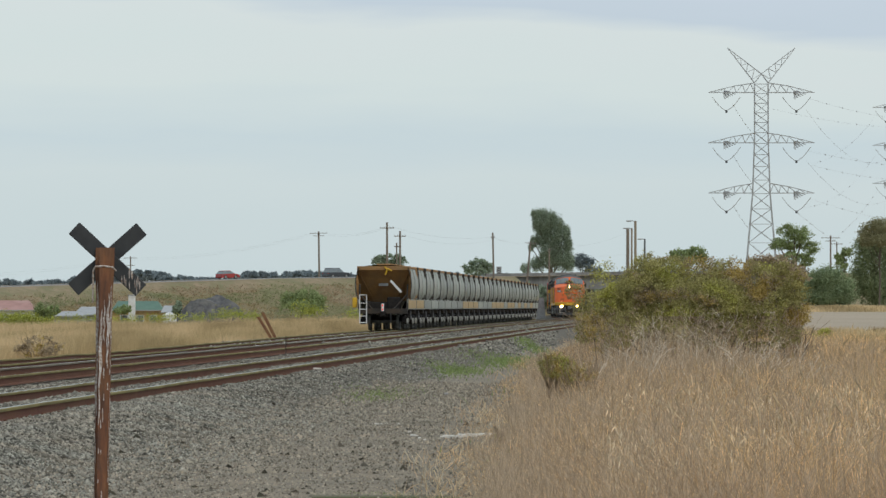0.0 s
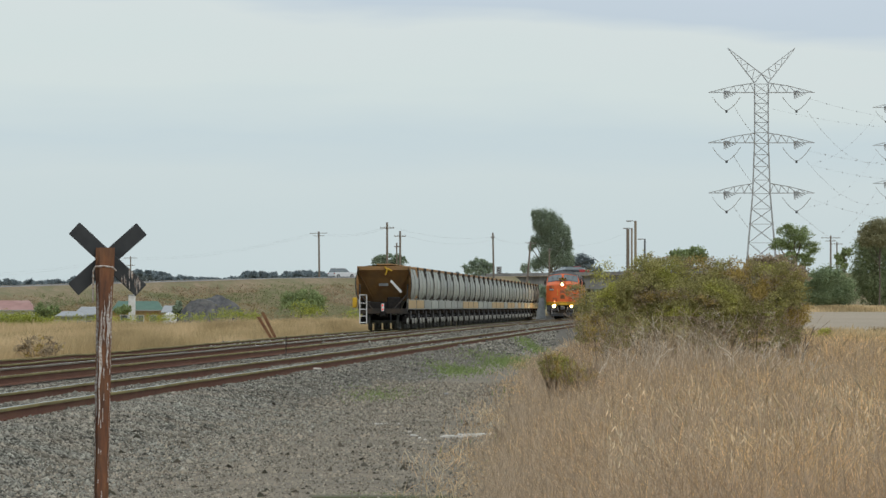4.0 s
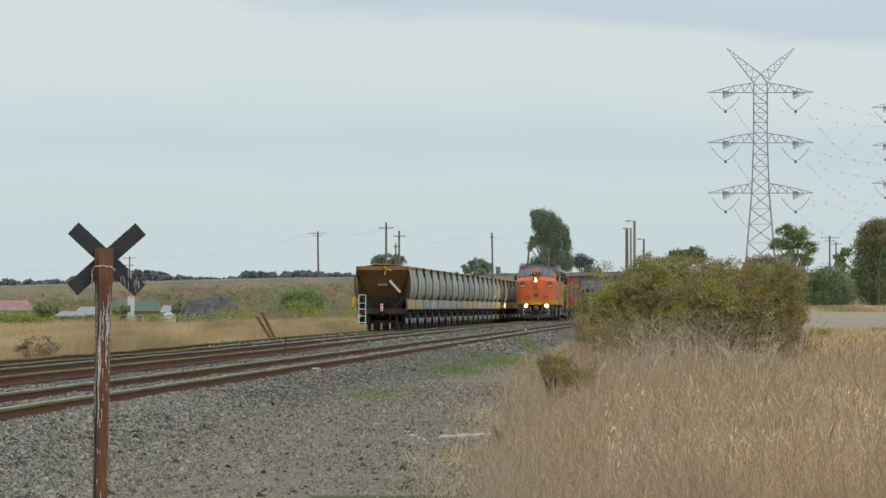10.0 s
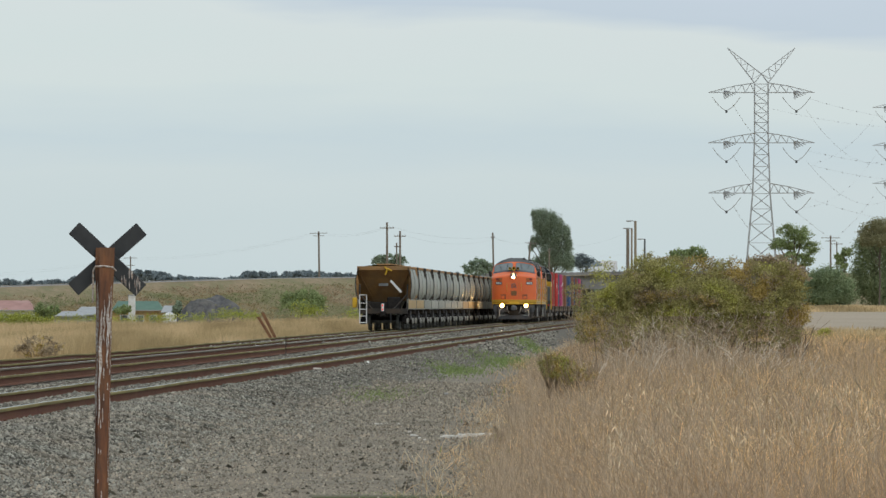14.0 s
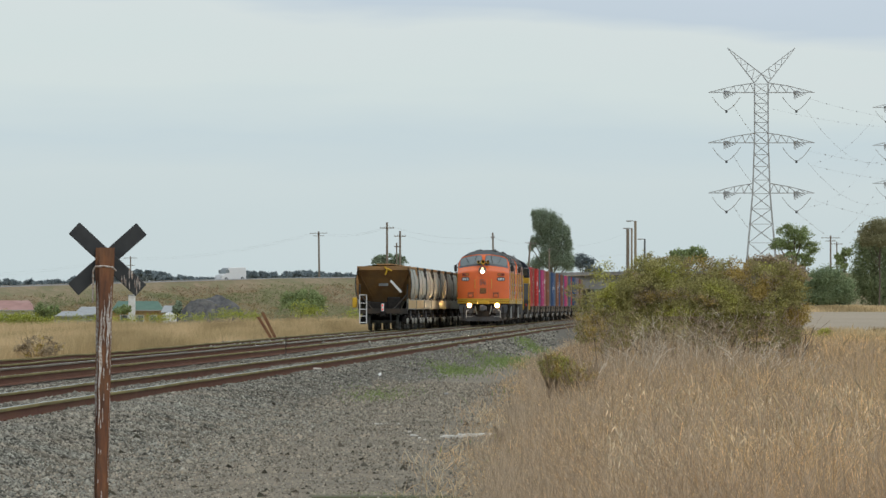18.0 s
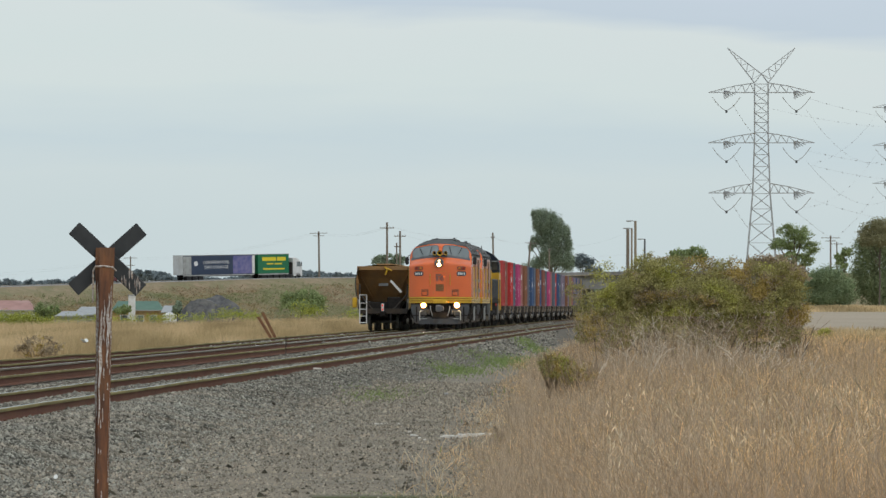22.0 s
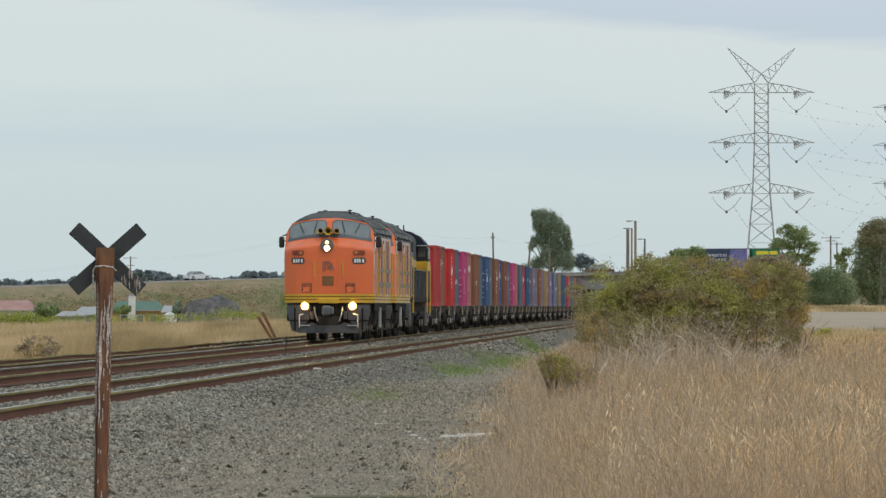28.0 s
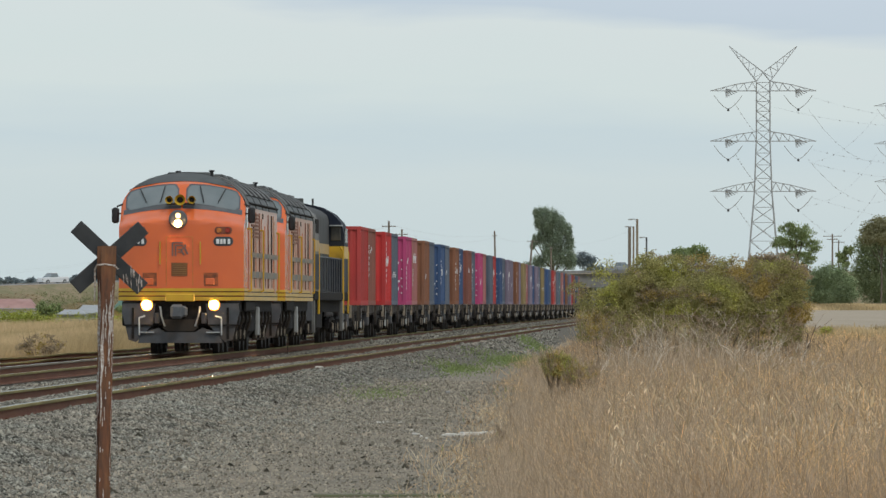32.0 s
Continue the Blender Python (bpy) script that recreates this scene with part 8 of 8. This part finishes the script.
# ---- crushed stone, piece by piece ----
def stones(n, y0, y1, power, size, name):
    y = y0 + (y1 - y0) * RNG.uniform(0, 1, n) ** power
    lo = np.maximum(-0.0565 * y - 0.3, np.array([line_x(A_NEAR, float(q)) for q in y]) - 10.0)
    hi = edge_of(y) + 0.35
    x = lo + (hi - lo) * RNG.uniform(0, 1, n)
    right = np.array([line_x(A_NEAR, float(q)) for q in y]) + 3.3
    thin = np.clip((x - right) / 2.2, 0, 1)
    keep = RNG.uniform(0, 1, n) > 0.45 * thin
    for a, top in ((A_NEAR, 0), (A_MAIN, 0), (A_FAR, 0)):
        c = np.array([line_x(a, float(q)) for q in y])
        keep &= (np.abs(np.abs(x - c) - GAUGE / 2) > 0.10 + 0.0003 * (y - 60))
    x, y, thin = x[keep], y[keep], thin[keep]
    z = np.array([bed_height(float(a), float(b)) for a, b in zip(x, y)])
    m = len(x)
    base = np.array([(1, 0, 0), (-1, 0, 0), (0, 1, 0), (0, -1, 0), (0, 0, 1), (0, 0, -1)], dtype=float)
    tris = np.array([(0, 2, 4), (2, 1, 4), (1, 3, 4), (3, 0, 4), (2, 0, 5), (1, 2, 5), (3, 1, 5), (0, 3, 5)])
    s = size * RNG.lognormal(0, 0.32, m) * (1 - 0.62 * thin)
    pts = base[None] * RNG.uniform(0.6, 1.15, (m, 6, 1)) + RNG.uniform(-0.32, 0.32, (m, 6, 3))
    ang = RNG.uniform(0, 2 * math.pi, m)
    ca, sa = np.cos(ang)[:, None], np.sin(ang)[:, None]
    px = pts[..., 0] * ca - pts[..., 1] * sa
    py = pts[..., 0] * sa + pts[..., 1] * ca
    v = np.stack([px, py, pts[..., 2] * 0.72], axis=2) * s[:, None, None] + np.stack([x, y, z + s * 0.22], axis=1)[:, None, :]
    faces = (np.arange(m) * 6)[:, None, None] + tris[None]
    soup(name, v.reshape(-1, 3), faces.reshape(-1, 3), STONE, "stuff", "loose angular grey ballast stones", "ballast")


stones(190000, 62, 125, 1.3, 0.020, "ballast_stones")
stones(170000, 110, 300, 1.5, 0.019, "ballast_stones")
stones(40000, 270, 640, 1.3, 0.042, "ballast_stones")

# fine chips on the service strip
n = 50000
y = 62 + 110 * RNG.uniform(0, 1, n) ** 1.3
lo = np.array([shoulder_foot(float(q)) for q in y]) - 0.6
hi = edge_of(y) + 0.9
x = lo + (hi - lo) * RNG.uniform(0, 1, n)
z = np.array([bed_height(float(a), float(b)) for a, b in zip(x, y)])
sz = 0.011 * RNG.lognormal(0, 0.4, n) * (0.7 + y / 250)
base = np.array([(1, 0.2, -0.3), (-0.6, 0.9, -0.3), (-0.5, -0.9, -0.3), (0.1, 0, 0.9)])
v = (base[None] + RNG.uniform(-0.4, 0.4, (n, 4, 3))) * sz[:, None, None] + np.stack([x, y, z + 0.012 + sz * 0.2], axis=1)[:, None, :]
faces = (np.arange(n) * 4)[:, None, None] + np.array([(0, 1, 3), (1, 2, 3), (2, 0, 3)])[None]
soup("gravel_chips", v.reshape(-1, 3), faces.reshape(-1, 3), CHIP, "stuff", "fine brownish gravel chips on the service strip", "gravel")

# dark clods and dead leaves lying on the gravel
n = 420
y = 64 + 70 * RNG.uniform(0, 1, n) ** 1.4
lo = np.maximum(-0.0565 * y, np.array([line_x(A_NEAR, float(q)) for q in y]) + 2.2)
hi = edge_of(y) + 0.3
x = lo + (hi - lo) * RNG.uniform(0, 1, n)
z = np.array([bed_height(float(a), float(b)) for a, b in zip(x, y)])
sz = 0.020 * RNG.lognormal(0, 0.45, n)
base = np.array([(1.3, 0.2, -0.2), (-0.6, 0.9, -0.2), (-0.9, -0.9, -0.2), (0.1, 0, 0.6)])
v = (base[None] + RNG.uniform(-0.4, 0.4, (n, 4, 3))) * sz[:, None, None] + np.stack([x, y, z + 0.016], axis=1)[:, None, :]
faces = (np.arange(n) * 4)[:, None, None] + np.array([(0, 1, 3), (1, 2, 3), (2, 0, 3)])[None]
soup("dark_clods", v.reshape(-1, 3), faces.reshape(-1, 3), surf("dark_clod", (0.075, 0.06, 0.045), (0.05, 0.05, 0.035), 0.05, 0.95, island=0.5, spec=0.1), "stuff", "dark clods and dead leaves on the gravel", "debris")

# ---- sleepers: the nearest ones singly, the rest joined ----
SLEEPER_MESH = Shape().soft(-1.25, 1.25, -0.12, 0.12, -0.13, 0.02, 0.015).mesh("sleeper")
CHAIR_MESH = Shape()
for s in (-1, 1):
    CHAIR_MESH.soft(s * GAUGE / 2 - 0.17, s * GAUGE / 2 + 0.17, -0.09, 0.09, 0.02, 0.045, 0.008)
    for d in (-0.1, 0.1):
        CHAIR_MESH.tube((s * GAUGE / 2 + d, 0, 0.03), (s * GAUGE / 2 + d, 0, 0.085), 0.022, n=6)
CHAIR_MESH = CHAIR_MESH.mesh("rail_chairs")
for key, a, top, y0, count in (("near_track", A_NEAR, Z_NEAR, 84, 300), ("main_track", A_MAIN, Z_MAIN, 120, 150)):
    for i in range(count):
        y = y0 + 0.62 * i
        m = pose(line_x(a, y), y, top - 0.21 + (climb(y) if key == "main_track" else 0.0), 0, 0, -1.8 + 0.6 * math.sin(i * 2.3))
        sl = part("sleeper", SLEEPER_MESH, SLEEPER, tracks[key], at=m)
        if key == "near_track":
            part("rail_chairs", CHAIR_MESH, RAIL_SIDE, sl)
for key, a, top, y0, y1 in (("near_track", A_NEAR, Z_NEAR, 270.2, 520), ("main_track", A_MAIN, Z_MAIN, 213.2, 400), ("siding_track", A_FAR, Z_FAR, 180, 400)):
    sh = Shape()
    y = y0
    while y < y1:
        x = line_x(a, y)
        low = sunk(y) if key == "siding_track" else -climb(y) if key == "main_track" else 0.0
        sh.box(x - 1.25, x + 1.25, y - 0.12, y + 0.12, top - 0.33 - low, top - 0.19 - low)
        y += 0.62
    tagged(part("distant_sleepers", sh, SLEEPER, tracks[key]), kind="stuff")

# ---- white butterflies over the gravel ----
BUTTERFLY = surf("butterfly_wing", (0.78, 0.78, 0.74), (0.7, 0.7, 0.66), 0.02, 0.7)


def butterfly():
    t = thing("white_butterfly", "small white butterfly flitting over the gravel", "butterfly", "butterflies")
    part("body", Shape().tube((0, -0.012, 0), (0, 0.014, 0), 0.0022, n=6), BLACK, t)
    for s in (-1, 1):
        part("wing", Shape().loft([[(0, -0.010, z), (0, 0.012, z), (s * 0.020, 0.020, 0.016 + z), (s * 0.028, 0.010, 0.022 + z), (s * 0.022, -0.008, 0.018 + z), (s * 0.012, -0.018, 0.008 + z)] for z in (0, 0.0008)]), BUTTERFLY, t)
    return t


for track in (((0, 1720, 560, 60), (7.8, 1640, 570, 60), (8.6, 900, 600, 62), (9.0, 804, 637, 66), (9.6, 790, 720, 68), (12, 690, 700, 72), (16, 640, 600, 70), (18.4, 700, 690, 62), (19.0, 757, 717, 60), (19.6, 740, 690, 60), (20.0, 860, 665, 58), (20.5, 643, 685, 58), (21, 585, 745, 56), (22, 96, 848, 50), (24, -160, 800, 48), (32, -400, 700, 48)),
              ((0, 1750, 520, 52), (18.8, 1660, 560, 50), (19.6, 930, 600, 46), (20.0, 883, 616, 46), (20.5, 652, 690, 50), (21.2, 420, 640, 52), (23, -120, 600, 50), (32, -500, 560, 50))):
    fly = butterfly()
    rows = []
    for k, (t, px, py, y) in enumerate(track):
        x, yy, z = at_view(px, py, y)
        rows.append((t, pose(x, yy, max(z, 0.5), 10, 8 * (-1) ** k, 60 + 15 * (-1) ** k)))
    road_users.append((fly, rows))


def motions():
    for ob, back, length, lift in moving:
        walk(ob, train_rows(back, length, lift))
    for ob, rows in road_users:
        walk(ob, rows)

motions()
